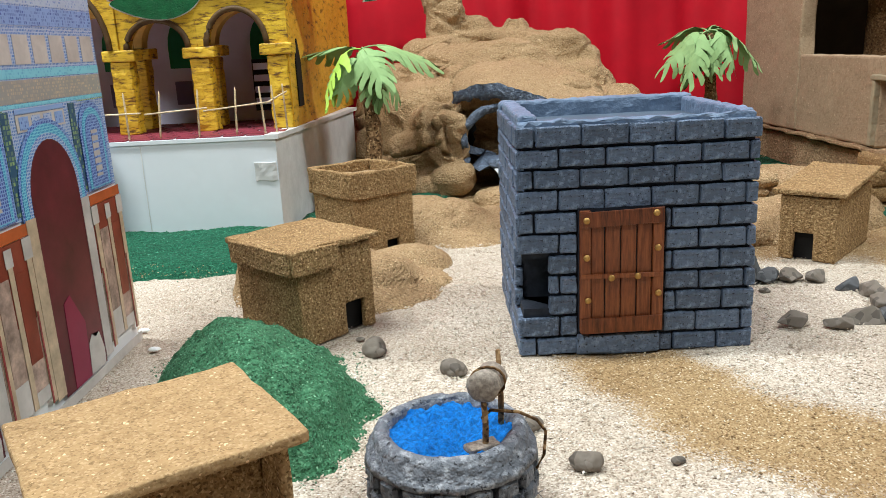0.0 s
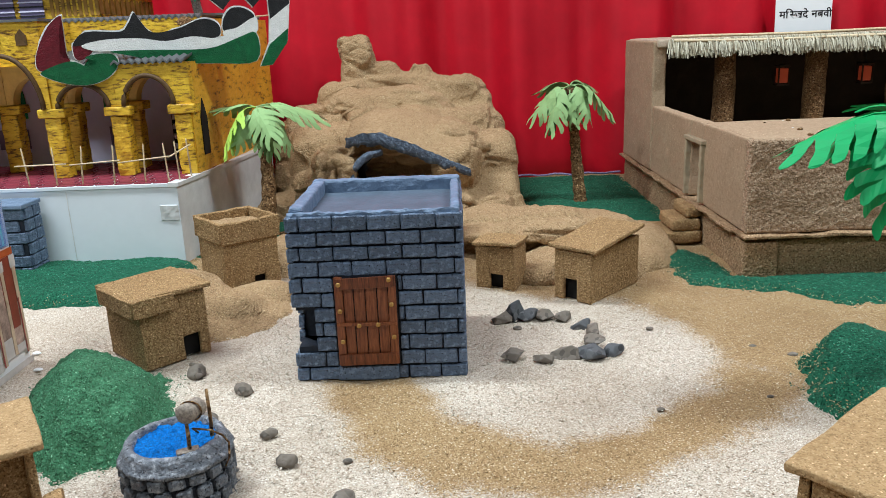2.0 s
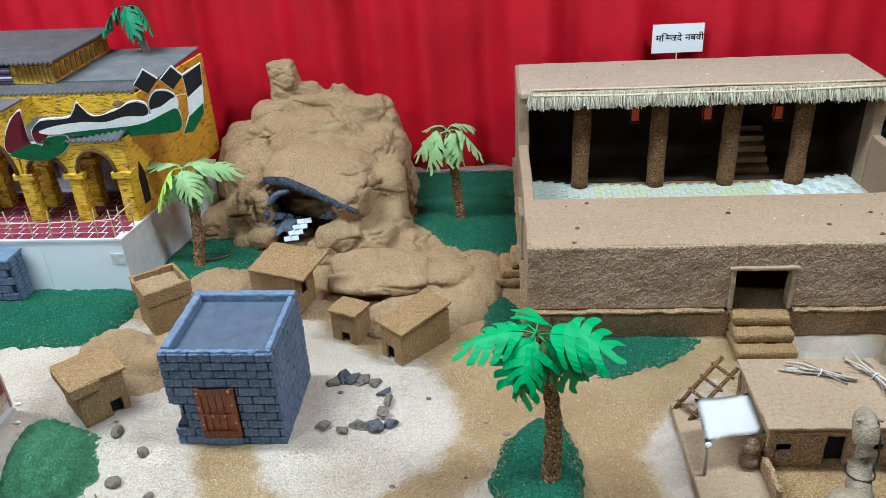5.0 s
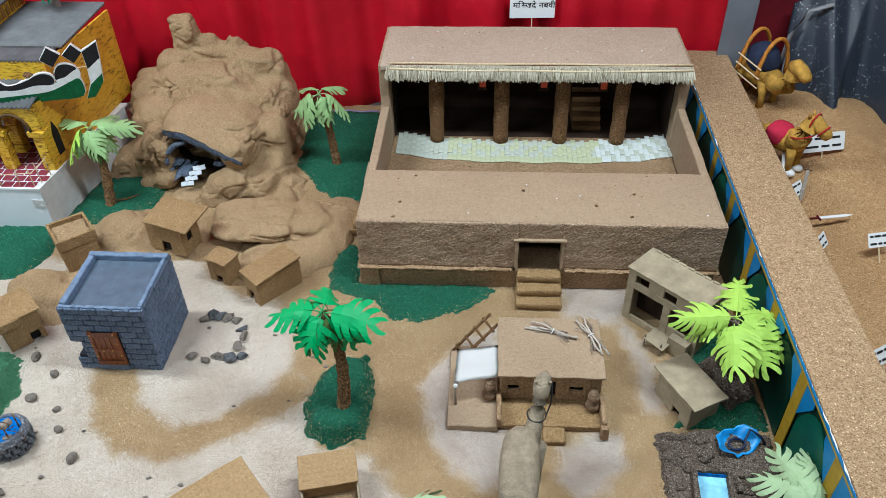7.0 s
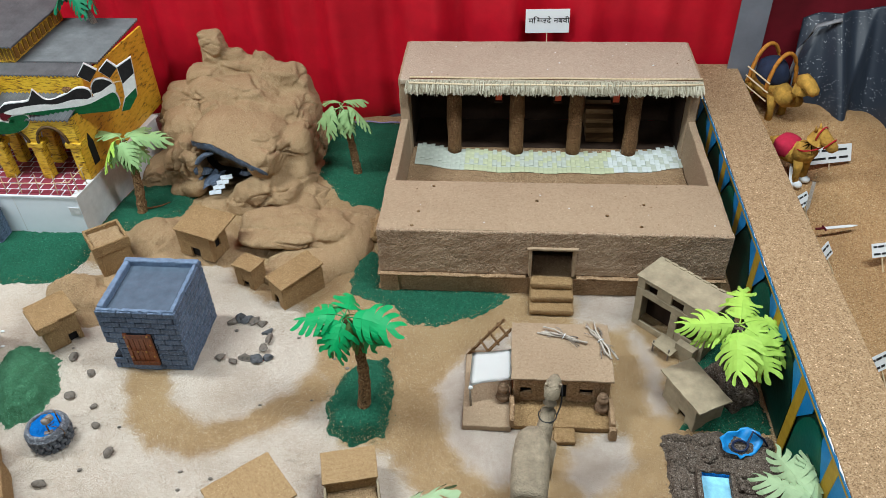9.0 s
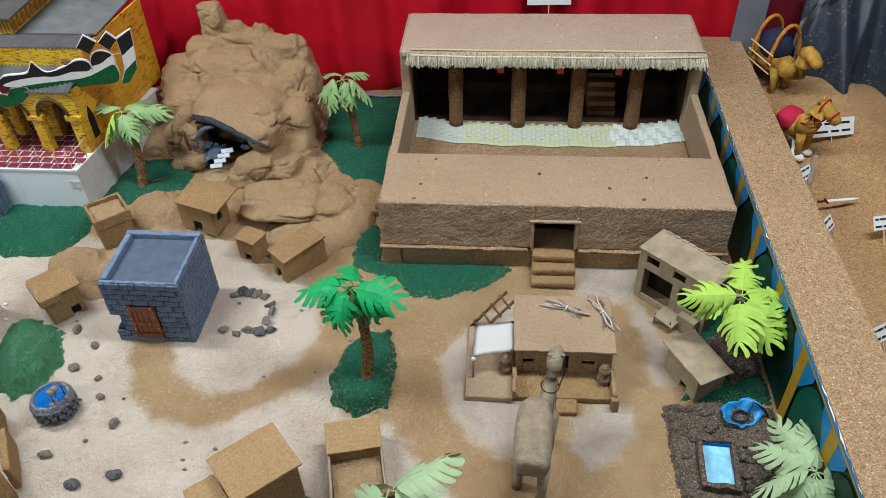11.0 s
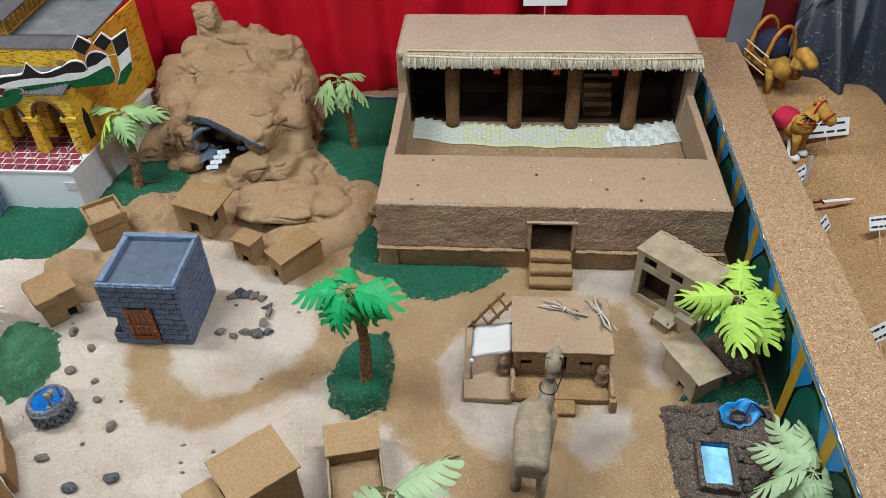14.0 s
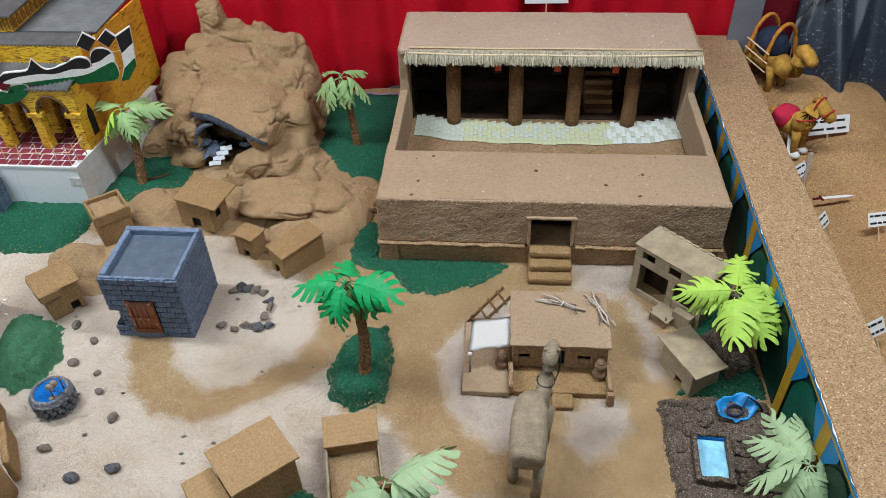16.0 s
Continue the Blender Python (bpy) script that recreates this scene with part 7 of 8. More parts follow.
    for x, y, z, r in ((0.024, 1.295, 0.095, 0.017), (0.04, 1.285, 0.077, 0.018), (0.022, 1.275, 0.06, 0.017), (0.052, 1.272, 0.058, 0.034), (0.175, 1.275, 0.078, 0.016), (0.16, 1.285, 0.07, 0.016), (0.085, 1.28, 0.05, 0.03)):
        part("cave_stone", chip((r * 1.4, r * 0.9, r * 0.6), int(x * 900), 0.6, 11), M_CAVE, t, "slate-blue painted stone", True).matrix_local = pose(x, y, z, 20, x * 60, x * 900)
    for k in range(8):
        i_, j_ = k % 2, k // 2
        part("paper_scrap", rough_box((-0.0085, -0.0068, 0), (0.0085, 0.0068, 0.0016), 0.004, 0.0007, 150, 0.0004, k, pose(0.104 + 0.0165 * i_ - 0.0075 * j_, 1.262 - 0.0145 * j_ + 0.004 * i_, 0.071 - 0.0075 * j_, 26 + rs.uniform(-6, 6), rs.uniform(-8, 8), 22 + rs.uniform(-6, 6))), M_SCRAP, t, "white paper stepping stone")
    return t


M_CAVE = stone_mat("slate_blue_rock_paint", (0.022, 0.03, 0.045), (0.085, 0.112, 0.165), (0.2, 0.255, 0.34))
rocky_hill()


# ---- white plinth with the gold arcade building ----
PZ = 0.137


def plinth():
    t = thing("white_plinth", "white foam-board plinth with scuffed edges and tiled top", "plinth")
    part("front_board", box_bm((-1.05, 1.075, 0), (-0.2365, 1.081, PZ - 0.006), 0.0008), M_WHITE, t, "white foam-board front")
    for x in (-0.42, -0.66):
        part("joint", box_bm((x, 1.0742, 0.002), (x + 0.0012, 1.0748, PZ - 0.008)), M_WHITE_D, t)
    side = prism([(-0.236, 1.0755), (-0.178, 1.51), (-0.186, 1.511), (-0.243, 1.0815)], 0, PZ - 0.006)
    part("side_board", side, M_WHITE_D, t, "grey-smudged white side board")
    part("lip", prism([(-0.232, 1.072), (-0.172, 1.52), (-0.19, 1.52), (-0.25, 1.085), (-0.25, 1.072)], PZ - 0.0058, PZ + 0.0005), M_WHITE_D, t)
    part("top_board", prism([(-1.05, 1.073), (-0.2505, 1.073), (-0.2505, 1.085), (-0.1905, 1.52), (-1.05, 1.52)], PZ - 0.0058, PZ - 0.001), M_WHITE, t, "white grout board")
    part("tape", rough_box((-0.268, 1.0735, 0.075), (-0.238, 1.0749, 0.1), 0.006, 0.0012, 90, 0.0005, 4), M_WHITE_D, t, "crumpled clear tape")
    tile = box_bm((-0.0138, -0.0115, 0), (0.0138, 0.0115, 0.0018), 0.0005)
    first = part("tile", tile, M_TILE, t)
    me = first.data
    bpy.data.objects.remove(first)
    rs = random.Random(2)
    for j in range(9):
        for i in range(24):
            x, y = -0.262 - i * 0.0318 + (0.016 if j % 2 else 0.0) + j * 0.003, 1.0905 + j * 0.0275
            if x < -0.95:
                continue
            ob = new("tile", me)
            ob.parent = t
            ob.matrix_local = pose(x, y, PZ - 0.0008, rs.uniform(-1, 1), rs.uniform(-1, 1), rs.uniform(-2, 2))


plinth()


def arch_panel(x0, x1, zs, zt, top, y0, y1, a0, a1, pointed=0.0):
    """Wall above the springing from x0 to x1 up to top, with an arch a0..a1 rising from zs to zt, in upright strips."""
    c, half = (a0 + a1) / 2, (a1 - a0) / 2
    foot = [(x0, zs)] + ([(a0, zs)] if a0 > x0 else [])
    foot += [(c - half * math.cos(math.pi * k / 16), zs + (zt - zs) * math.sin(math.pi * k / 16) ** (1 - pointed)) for k in range(1, 16)]
    foot += ([(a1, zs)] if a1 < x1 else []) + [(x1, zs)]
    bm = bmesh.new()
    rows = [[bm.verts.new(p) for p in ((x, y0, z), (x, y0, top), (x, y1, top), (x, y1, z))] for x, z in foot]
    for a, b in zip(rows, rows[1:]):
        for k in range(4):
            bm.faces.new([a[k], a[(k + 1) % 4], b[(k + 1) % 4], b[k]])
    bm.faces.new(rows[0])
    bm.faces.new(list(reversed(rows[-1])))
    bmesh.ops.recalc_face_normals(bm, faces=bm.faces)
    return bm


def arch_line(a0, a1, zs, zt, y, r=0.004):
    c, half = (a0 + a1) / 2, (a1 - a0) / 2
    return tube([(c - half * math.cos(math.pi * k / 18), y, zs + (zt - zs) * math.sin(math.pi * k / 18)) for k in range(19)], r, 7)


def pillar(t, x, y, w, zc, label="gold-painted square pillar"):
    p = part("pillar", rough_box((x - w / 2, y - w / 2, PZ + 0.001), (x + w / 2, y + w / 2, zc - 0.016), 0.008, 0.002, 75, 0.002, x * 30), M_GOLD, t, label)
    part("capital", rough_box((x - w * 0.82, y - w * 0.62, zc - 0.0155), (x + w * 0.82, y + w * 0.62, zc), 0.009, 0.001, 60, 0.002, x * 31), M_GOLD, p, "gold-painted block capital")


def corrugated(x0, x1, y0, z0, y1, z1, pitch=0.0115, skew=0.0):
    bm = bmesh.new()
    n = int((x1 - x0) / pitch) * 4
    rows = []
    for i in range(n + 1):
        x = x0 + (x1 - x0) * i / n
        d = 0.0026 * math.cos(i * math.pi / 2)
        rows.append([bm.verts.new((x, y0, z0 + d)), bm.verts.new((x + skew, y1, z1 + d)), bm.verts.new((x + skew, y1, z1 + d - 0.004)), bm.verts.new((x, y0, z0 + d - 0.004))])
    for a, b in zip(rows, rows[1:]):
        for k in range(4):
            bm.faces.new([a[k], b[k], b[(k + 1) % 4], a[(k + 1) % 4]])
    bm.faces.new(list(reversed(rows[0])))
    bm.faces.new(rows[-1])
    bmesh.ops.recalc_face_normals(bm, faces=bm.faces)
    return bm


def gold_building():
    t = thing("arcade_building", "gold-painted card building with arcades and ribbed grey roofs", "model building")
    yf, k = 1.157, 0.02
    zs = 0.2565
    # arcade front: portal and two lower bays, mirrored beyond the portal
    bays = [(-0.35, -0.222, -0.337, -0.252, 0.306, 0.326), (-0.46, -0.35, -0.45, -0.363, 0.295, 0.326), (-0.61, -0.46, -0.6, -0.472, 0.347, 0.4), (-0.72, -0.61, -0.708, -0.622, 0.295, 0.326), (-0.85, -0.72, -0.838, -0.73, 0.306, 0.326)]
    for x0, x1, a0, a1, zt, top in bays:
        part("arch_wall", arch_panel(x0 + 0.0003, x1 - 0.0003, zs, zt, top, yf + (0 if top < 0.35 else -0.004), yf + k, a0, a1), M_GOLD, t, "gold-painted wall over a round arch")
        part("arch_band", arch_line(a0, a1, zs, zt, yf - (0.001 if top < 0.35 else 0.005), 0.0042), M_GOLD_D, t, "dark brown arch band", True)
    for x in (-0.24, -0.349, -0.462, -0.61, -0.72, -0.85):
        pillar(t, x, yf + 0.012, 0.028, zs)
    for x, y in ((-0.471, 1.25), (-0.583, 1.25), (-0.36, 1.25)):
        pillar(t, x, y, 0.03, zs + 0.002, "ochre inner pillar")
    for x, z0, h in ((-0.575, 0.362, 0.026), (-0.535, 0.366, 0.03), (-0.49, 0.362, 0.026)):
        part("blind_window", prism([(x - 0.009, z0), (x - 0.009, z0 + h * 0.6), (x, z0 + h), (x + 0.009, z0 + h * 0.6), (x + 0.009, z0)], yf - 0.0065, yf - 0.0042, "y"), M_GOLD_D, t, "dark painted blind window")
    part("portal_edge", box_bm((-0.6135, yf - 0.008, 0.3995), (-0.456, yf + 0.07, 0.4035)), M_GREYROOF, t)
    # second row of arches inside, back wall with green arches and a louvred opening
    part("arcade_ceiling", box_bm((-0.88, yf + k + 0.0005, 0.3245), (-0.235, 1.262, 0.3262)), M_GOLD_IN, t)
    for x0, x1 in ((-0.694, -0.5835), (-0.5825, -0.4715), (-0.4705, -0.3605), (-0.3595, -0.236)):
        part("inner_arch", arch_panel(x0, x1, zs + 0.003, 0.307, 0.324, 1.238, 1.262, x0 + 0.012, x1 - 0.012), M_GOLD_IN, t, "pale ochre inner arch")
    part("back_wall", box_bm((-0.95, 1.345, PZ - 0.003), (-0.235, 1.352, 0.324)), M_LILAC, t, "lilac inner wall")
    for x in (-0.64, -0.528, -0.42, -0.285):
        part("green_arch", prism([(x - 0.034, 0.226)] + [(x - 0.034 * math.cos(math.pi * q / 10), 0.262 + 0.046 * math.sin(math.pi * q / 10)) for q in range(11)] + [(x + 0.034, 0.226)], 1.3415, 1.3445, "y"), M_GREENDARK, t, "dark green inner arch")
        part("door_panel", box_bm((x - 0.03, 1.3418, PZ + 0.03), (x - 0.002, 1.3446, 0.205), 0.0006), M_LILAC_D, t, "violet-grey door panel")
        part("door_panel", box_bm((x + 0.002, 1.3418, PZ + 0.03), (x + 0.03, 1.3446, 0.205), 0.0006), M_LILAC_D, t, "violet-grey door panel")
    for j in range(4):
        part("louvre", box_bm((-0.305, 1.285, 0.165 + j * 0.018), (-0.25, 1.29, 0.175 + j * 0.018)), M_LILAC, t, "pale louvre slat")
    part("louvre_back", box_bm((-0.308, 1.2905, 0.155), (-0.247, 1.294, 0.235)), M_BLACK, t, "dark board behind the louvres")
    # right end wall in two heights, with a dark niche
    side = bmesh.new()
    box(side, (0, 0, PZ + 0.0005), (0.1, 0.006, 0.3255))
    box(side, (0.1002, 0, PZ + 0.0005), (0.44, 0.006, 0.397))
    bmesh.ops.transform(side, matrix=pose(-0.224, yf + 0.003, 0, 0, 0, 85), verts=side.verts)
    sw = part("end_wall", side, M_GOLD_END, t, "gold-painted end wall with brown brush marks")
    niche = prism([(0.03, 0.165), (0.03, 0.23), (0.043, 0.262), (0.056, 0.23), (0.056, 0.165)], -0.0022, -0.0004, "y", pose(-0.224, yf + 0.003, 0, 0, 0, 85))
    part("niche", niche, M_BLACK, sw, "dark painted pointed niche")
    part("upper_front", box_bm((-0.95, 1.263, 0.3262), (-0.222, 1.27, 0.4005), 0.0008), M_GOLD, t, "gold-painted upper front wall")
    part("portal_side", box_bm((-0.4645, yf + k + 0.0005, 0.3265), (-0.4605, 1.2625, 0.3985)), M_GOLD, t)
    part("wing_roof", corrugated(-0.4595, -0.224, yf - 0.006, 0.3305, 1.2625, 0.349), M_GREYROOF, t, "grey ribbed card roof")
    part("wing_roof", corrugated(-0.9, -0.615, yf - 0.006, 0.3305, 1.2625, 0.349), M_GREYROOF, t, "grey ribbed card roof")
    part("main_roof", corrugated(-0.95, -0.221, 1.262, 0.4035, 1.335, 0.4035, 0.0115, 0.006), M_GREYROOF, t, "grey ribbed card roof")
    back = corrugated(1.3365, 1.63, 0.205, 0.4045, 0.95, 0.4045, 0.0125)
    bmesh.ops.transform(back, matrix=pose(0, 0, 0, 0, 0, 90), verts=back.verts)
    part("main_roof", back, M_GREYROOF, t, "grey ribbed card roof, ribs along the front")
    # upper storey with a row of small arches under a ribbed roof
    ux = -0.43
    us = part("upper_storey", box_bm((-0.95, 1.33, 0.406), (ux - 0.006, 1.62, 0.452)), M_GOLD, t, "gold upper storey with small arches")
    for i in range(11):
        y = 1.347 + i * 0.025
        part("small_arch", prism([(y - 0.0085, 0.414), (y - 0.0085, 0.432)] + [(y - 0.0085 * math.cos(math.pi * q / 6), 0.432 + 0.012 * math.sin(math.pi * q / 6)) for q in range(1, 6)] + [(y + 0.0085, 0.432), (y + 0.0085, 0.414)], ux - 0.0055, ux - 0.002, "x"), M_BROWN, us, "small brown arch")
    part("upper_ledge", box_bm((-0.952, 1.327, 0.4525), (ux, 1.624, 0.457)), M_GOLD, us)
    for gx in (-0.61, -0.555):
        part("grille", box_bm((gx - 0.022, 1.3272, 0.41), (gx + 0.022, 1.3298, 0.449)), M_LILAC_D, us, "dark violet grille opening")
        for j in range(5):
            part("grille_bar", box_bm((gx - 0.024, 1.3255, 0.413 + j * 0.0082), (gx + 0.024, 1.327, 0.4155 + j * 0.0082)), M_LILAC if j % 2 else M_INK, us, "thin pale grille bar")
    for j in range(9):
        part("slot", prism([(-0.52 + j * 0.0105, 0.412), (-0.52 + j * 0.0105, 0.442), (-0.517 + j * 0.0105, 0.448), (-0.514 + j * 0.0105, 0.442), (-0.514 + j * 0.0105, 0.412)], 1.3285, 1.3298, "y"), M_BROWN, us, "narrow brown painted slot")
    part("upper_roof", corrugated(-0.96, ux + 0.012, 1.315, 0.459, 1.64, 0.461), M_GREYROOF, t, "grey ribbed card roof")
    return t


gold_building()


def stick_fence():
    t = thing("stick_fence", "low fence of wooden toothpicks on the plinth edge", "fence")
    xs = (-0.72, -0.67, -0.61, -0.56, -0.481, -0.435, -0.393, -0.34, -0.289, -0.25)
    rs = random.Random(4)
    for x in xs:
        a = rs.uniform(-0.006, 0.006)
        part("post", tube([(x, 1.083, PZ - 0.002), (x + a * 0.5, 1.084, 0.17), (x + a, 1.085, 0.197), (x + a, 1.085, 0.201)], [0.0014, 0.0014, 0.0012, 0.0003], 6), M_STICK, t, smooth=True)
    for x, y in ((-0.238, 1.1), (-0.23, 1.135)):
        part("post", tube([(x, y, PZ - 0.002), (x - 0.002, y, 0.198), (x - 0.002, y, 0.202)], [0.0014, 0.0013, 0.0003], 6), M_STICK, t, smooth=True)
    for a, b in (((-0.74, 1.081, 0.172), (-0.55, 1.081, 0.176)), ((-0.5, 1.0815, 0.172), (-0.415, 1.0815, 0.173)), ((-0.41, 1.0815, 0.171), (-0.325, 1.0815, 0.176)), ((-0.33, 1.0805, 0.172), (-0.24, 1.0815, 0.18)), ((-0.246, 1.081, 0.178), (-0.228, 1.14, 0.19))):
        part("rail", tube([a, b], 0.0012, 6), M_STICK, t, smooth=True)


stick_fence()


def flag_letters():
    """Cut-out calligraphy in flag colours on sticks before the arcade; x runs along a slanted plane."""
    slope = math.degrees(math.atan(0.37))
    m = pose(-0.30, 1.17, 0, 0, 0, slope)
    s = math.sqrt(1 + 0.37 ** 2)

    def shape(parent, pts, mat, y0, y1, label):
        return part("painted_field", prism([((x + 0.30) * s, z) for x, z in pts], y0, y1, "y", m), mat, parent, label)

    def rounded(pts, n=4):
        """A closed smooth curve through the points, for brush-like outlines."""
        out = []
        m_ = len(pts)
        for i_ in range(m_):
            p0, p1, p2, p3 = (pts[(i_ + k_) % m_] for k_ in (-1, 0, 1, 2))
            for q in range(n):
                u = q / n
                out.append(tuple(p1[c_] + 0.5 * u * (p2[c_] - p0[c_] + u * (2 * p0[c_] - 5 * p1[c_] + 4 * p2[c_] - p3[c_] + u * (3 * (p1[c_] - p2[c_]) + p3[c_] - p0[c_]))) for c_ in (0, 1)))
        return out
    t = thing("letter_cutout", "foam lettering cut-out painted black, white, green and maroon", "lettering")
    hook_r = [(-0.407, 0.405), (-0.424, 0.394), (-0.442, 0.365), (-0.452, 0.336), (-0.445, 0.32), (-0.405, 0.334), (-0.416, 0.345), (-0.414, 0.378)]
    hook_g = [(-0.445, 0.32), (-0.442, 0.311), (-0.412, 0.298), (-0.381, 0.295), (-0.353, 0.306), (-0.337, 0.325), (-0.341, 0.341), (-0.36, 0.344), (-0.383, 0.339), (-0.367, 0.331), (-0.381, 0.324), (-0.405, 0.334)]
    body_r = [(-0.397, 0.34), (-0.397, 0.36), (-0.385, 0.358), (-0.37, 0.349), (-0.388, 0.335)]
    body_k = [(-0.397, 0.36), (-0.377, 0.379), (-0.327, 0.378), (-0.313, 0.392), (-0.304, 0.407), (-0.296, 0.394), (-0.28, 0.375), (-0.241, 0.38), (-0.205, 0.394), (-0.181, 0.387), (-0.177, 0.369), (-0.19, 0.362), (-0.223, 0.366), (-0.262, 0.36), (-0.3, 0.366), (-0.35, 0.366), (-0.385, 0.358)]
    body_w = [(-0.385, 0.358), (-0.35, 0.366), (-0.3, 0.366), (-0.262, 0.36), (-0.223, 0.366), (-0.19, 0.362), (-0.15, 0.361), (-0.2, 0.345), (-0.29, 0.347), (-0.345, 0.347), (-0.37, 0.349)]
    body_g = [(-0.345, 0.347), (-0.29, 0.347), (-0.2, 0.345), (-0.15, 0.361), (-0.121, 0.368), (-0.124, 0.321), (-0.19, 0.32), (-0.258, 0.325), (-0.322, 0.34)]
    loop_k = [(-0.156, 0.41), (-0.17, 0.393), (-0.171, 0.373), (-0.15, 0.378), (-0.121, 0.394), (-0.135, 0.409)]
    loop_w = [(-0.171, 0.373), (-0.164, 0.3625), (-0.121, 0.3685), (-0.121, 0.394), (-0.15, 0.378)]
    alif_k = [(-0.097, 0.437), (-0.06, 0.458), (-0.063, 0.415), (-0.096, 0.39)]
    alif_w = [(-0.096, 0.39), (-0.063, 0.415), (-0.068, 0.374), (-0.1, 0.348)]
    alif_g = [(-0.1, 0.348), (-0.068, 0.374), (-0.071, 0.35), (-0.098, 0.313), (-0.118, 0.311)]
    dia_1 = [(-0.169, 0.459), (-0.192, 0.43), (-0.169, 0.408), (-0.146, 0.436)]
    dia_2 = [(-0.116, 0.459), (-0.141, 0.435), (-0.121, 0.411), (-0.098, 0.436)]
    letters = (("hook", ((hook_r, M_FLAG_R), (hook_g, M_FLAG_G))), ("stroke", ((body_r, M_FLAG_R), (body_k, M_FLAG_K), (body_w, M_FLAG_W), (body_g, M_FLAG_G))), ("loop", ((loop_k, M_FLAG_K), (loop_w, M_FLAG_W))),
               ("upright", ((alif_k, M_FLAG_K), (alif_w, M_FLAG_W), (alif_g, M_FLAG_G))), ("diamond", ((dia_1, M_FLAG_K),)), ("diamond", ((dia_2, M_FLAG_K),)))
    for name, fields in letters:
        bm = bmesh.new()
        soft = name in ("hook", "stroke", "loop")
        for k, (pts, _) in enumerate(fields):
            cx, cz = sum(p[0] for p in pts) / len(pts), sum(p[1] for p in pts) / len(pts)
            prism([((x + (0.0012 if x > cx else -0.0012) + 0.30) * s, z + (0.0026 if z > cz else -0.0008)) for x, z in (rounded(pts) if soft else pts)], 0.0002 + 0.0002 * k, 0.0085 + 0.0002 * k, "y", m, bm)
        letter = part(name, bm, M_FLAG_W, t, "white foam letter body")
        for k, (pts, mat) in enumerate(fields):
            shape(letter, rounded(pts) if soft else pts, mat, -0.0008 - 0.0004 * k, 0.0, "flaky painted field")
    for x, z in ((-0.395, 0.3), (-0.33, 0.34), (-0.25, 0.325), (-0.19, 0.322), (-0.11, 0.315)):
        y = 1.17 + 0.37 * (x + 0.3) + 0.006
        part("support_stick", tube([(x, y + 0.002, PZ if y < 1.14 else 0.325), (x, y, z + 0.02)], 0.0012, 6), M_STICK, t, "thin support stick")
    ob = part("link_stick", tube([(-0.125, 1.238, 0.395), (-0.095, 1.25, 0.397)], 0.0015, 6), M_STICK, t)
    return t


flag_letters()


# ---- slate block wall left of the plinth ----
def slate_block():
    t = thing("slate_block_wall", "low slate-grey painted brick block", "model wall")
    part("core", box_bm((-0.78, 1.018, 0), (-0.466, 1.068, 0.114)), M_JOINT, t)
    rs = random.Random(9)
    for r in range(6):
        x = -0.78 - (0.02 if r % 2 else 0)
        while x < -0.47:
            w = rs.uniform(0.038, 0.05)
            a, b = max(x, -0.78), min(x + w - 0.002, -0.464)
            if b - a > 0.008:
                ob = part("brick", one_brick(b - a, 0.017, 0.007, rs.uniform(0, 50)), M_SLATE, t)
                ob.matrix_local = pose(a, 1.0135, 0.001 + r * 0.0192)
            x += w
        for a, b in ((1.02, 1.042), (1.044, 1.066)):
            ob = part("brick", one_brick(b - a, 0.017, 0.006, rs.uniform(0, 50)), M_SLATE, t)
            ob.matrix_local = pose(-0.461, a, 0.001 + r * 0.0192, 0, 0, 90)
    part("cap", rough_box((-0.785, 1.01, 0.1145), (-0.46, 1.07, 0.122), 0.012, 0.0008, 60, 0.002, 3), M_RIMBLUE, t)


slate_block()


# ---- printed tile-shrine panel ----
def print_mat(name, c1, c2, scale, rough=0.35):
    """Printed ornament: two inks in small repeated cells, blurred by the printer."""
    mat, nt, bs = nodes_of(name)
    v = tex(nt, "voronoi", scale)
    v.feature = "F1"
    v.distance = "CHEBYCHEV"
    v.inputs["Randomness"].default_value = 0.2
    f = ramp(nt, [(0.25, (0, 0, 0)), (0.4, (1, 1, 1))], v.outputs["Distance"])
    n = tex(nt, "noise", 40, 4, 0.6)
    c = mix(nt, mix(nt, c1, c2, f), (0.8, 0.8, 0.8), ramp(nt, [(0.4, (0, 0, 0)), (0.9, (0.5, 0.5, 0.5))], n.outputs[0]), "MULTIPLY")
    nt.links.new(c, bs.inputs["Base Color"])
    bs.inputs["Roughness"].default_value = rough
    return mat


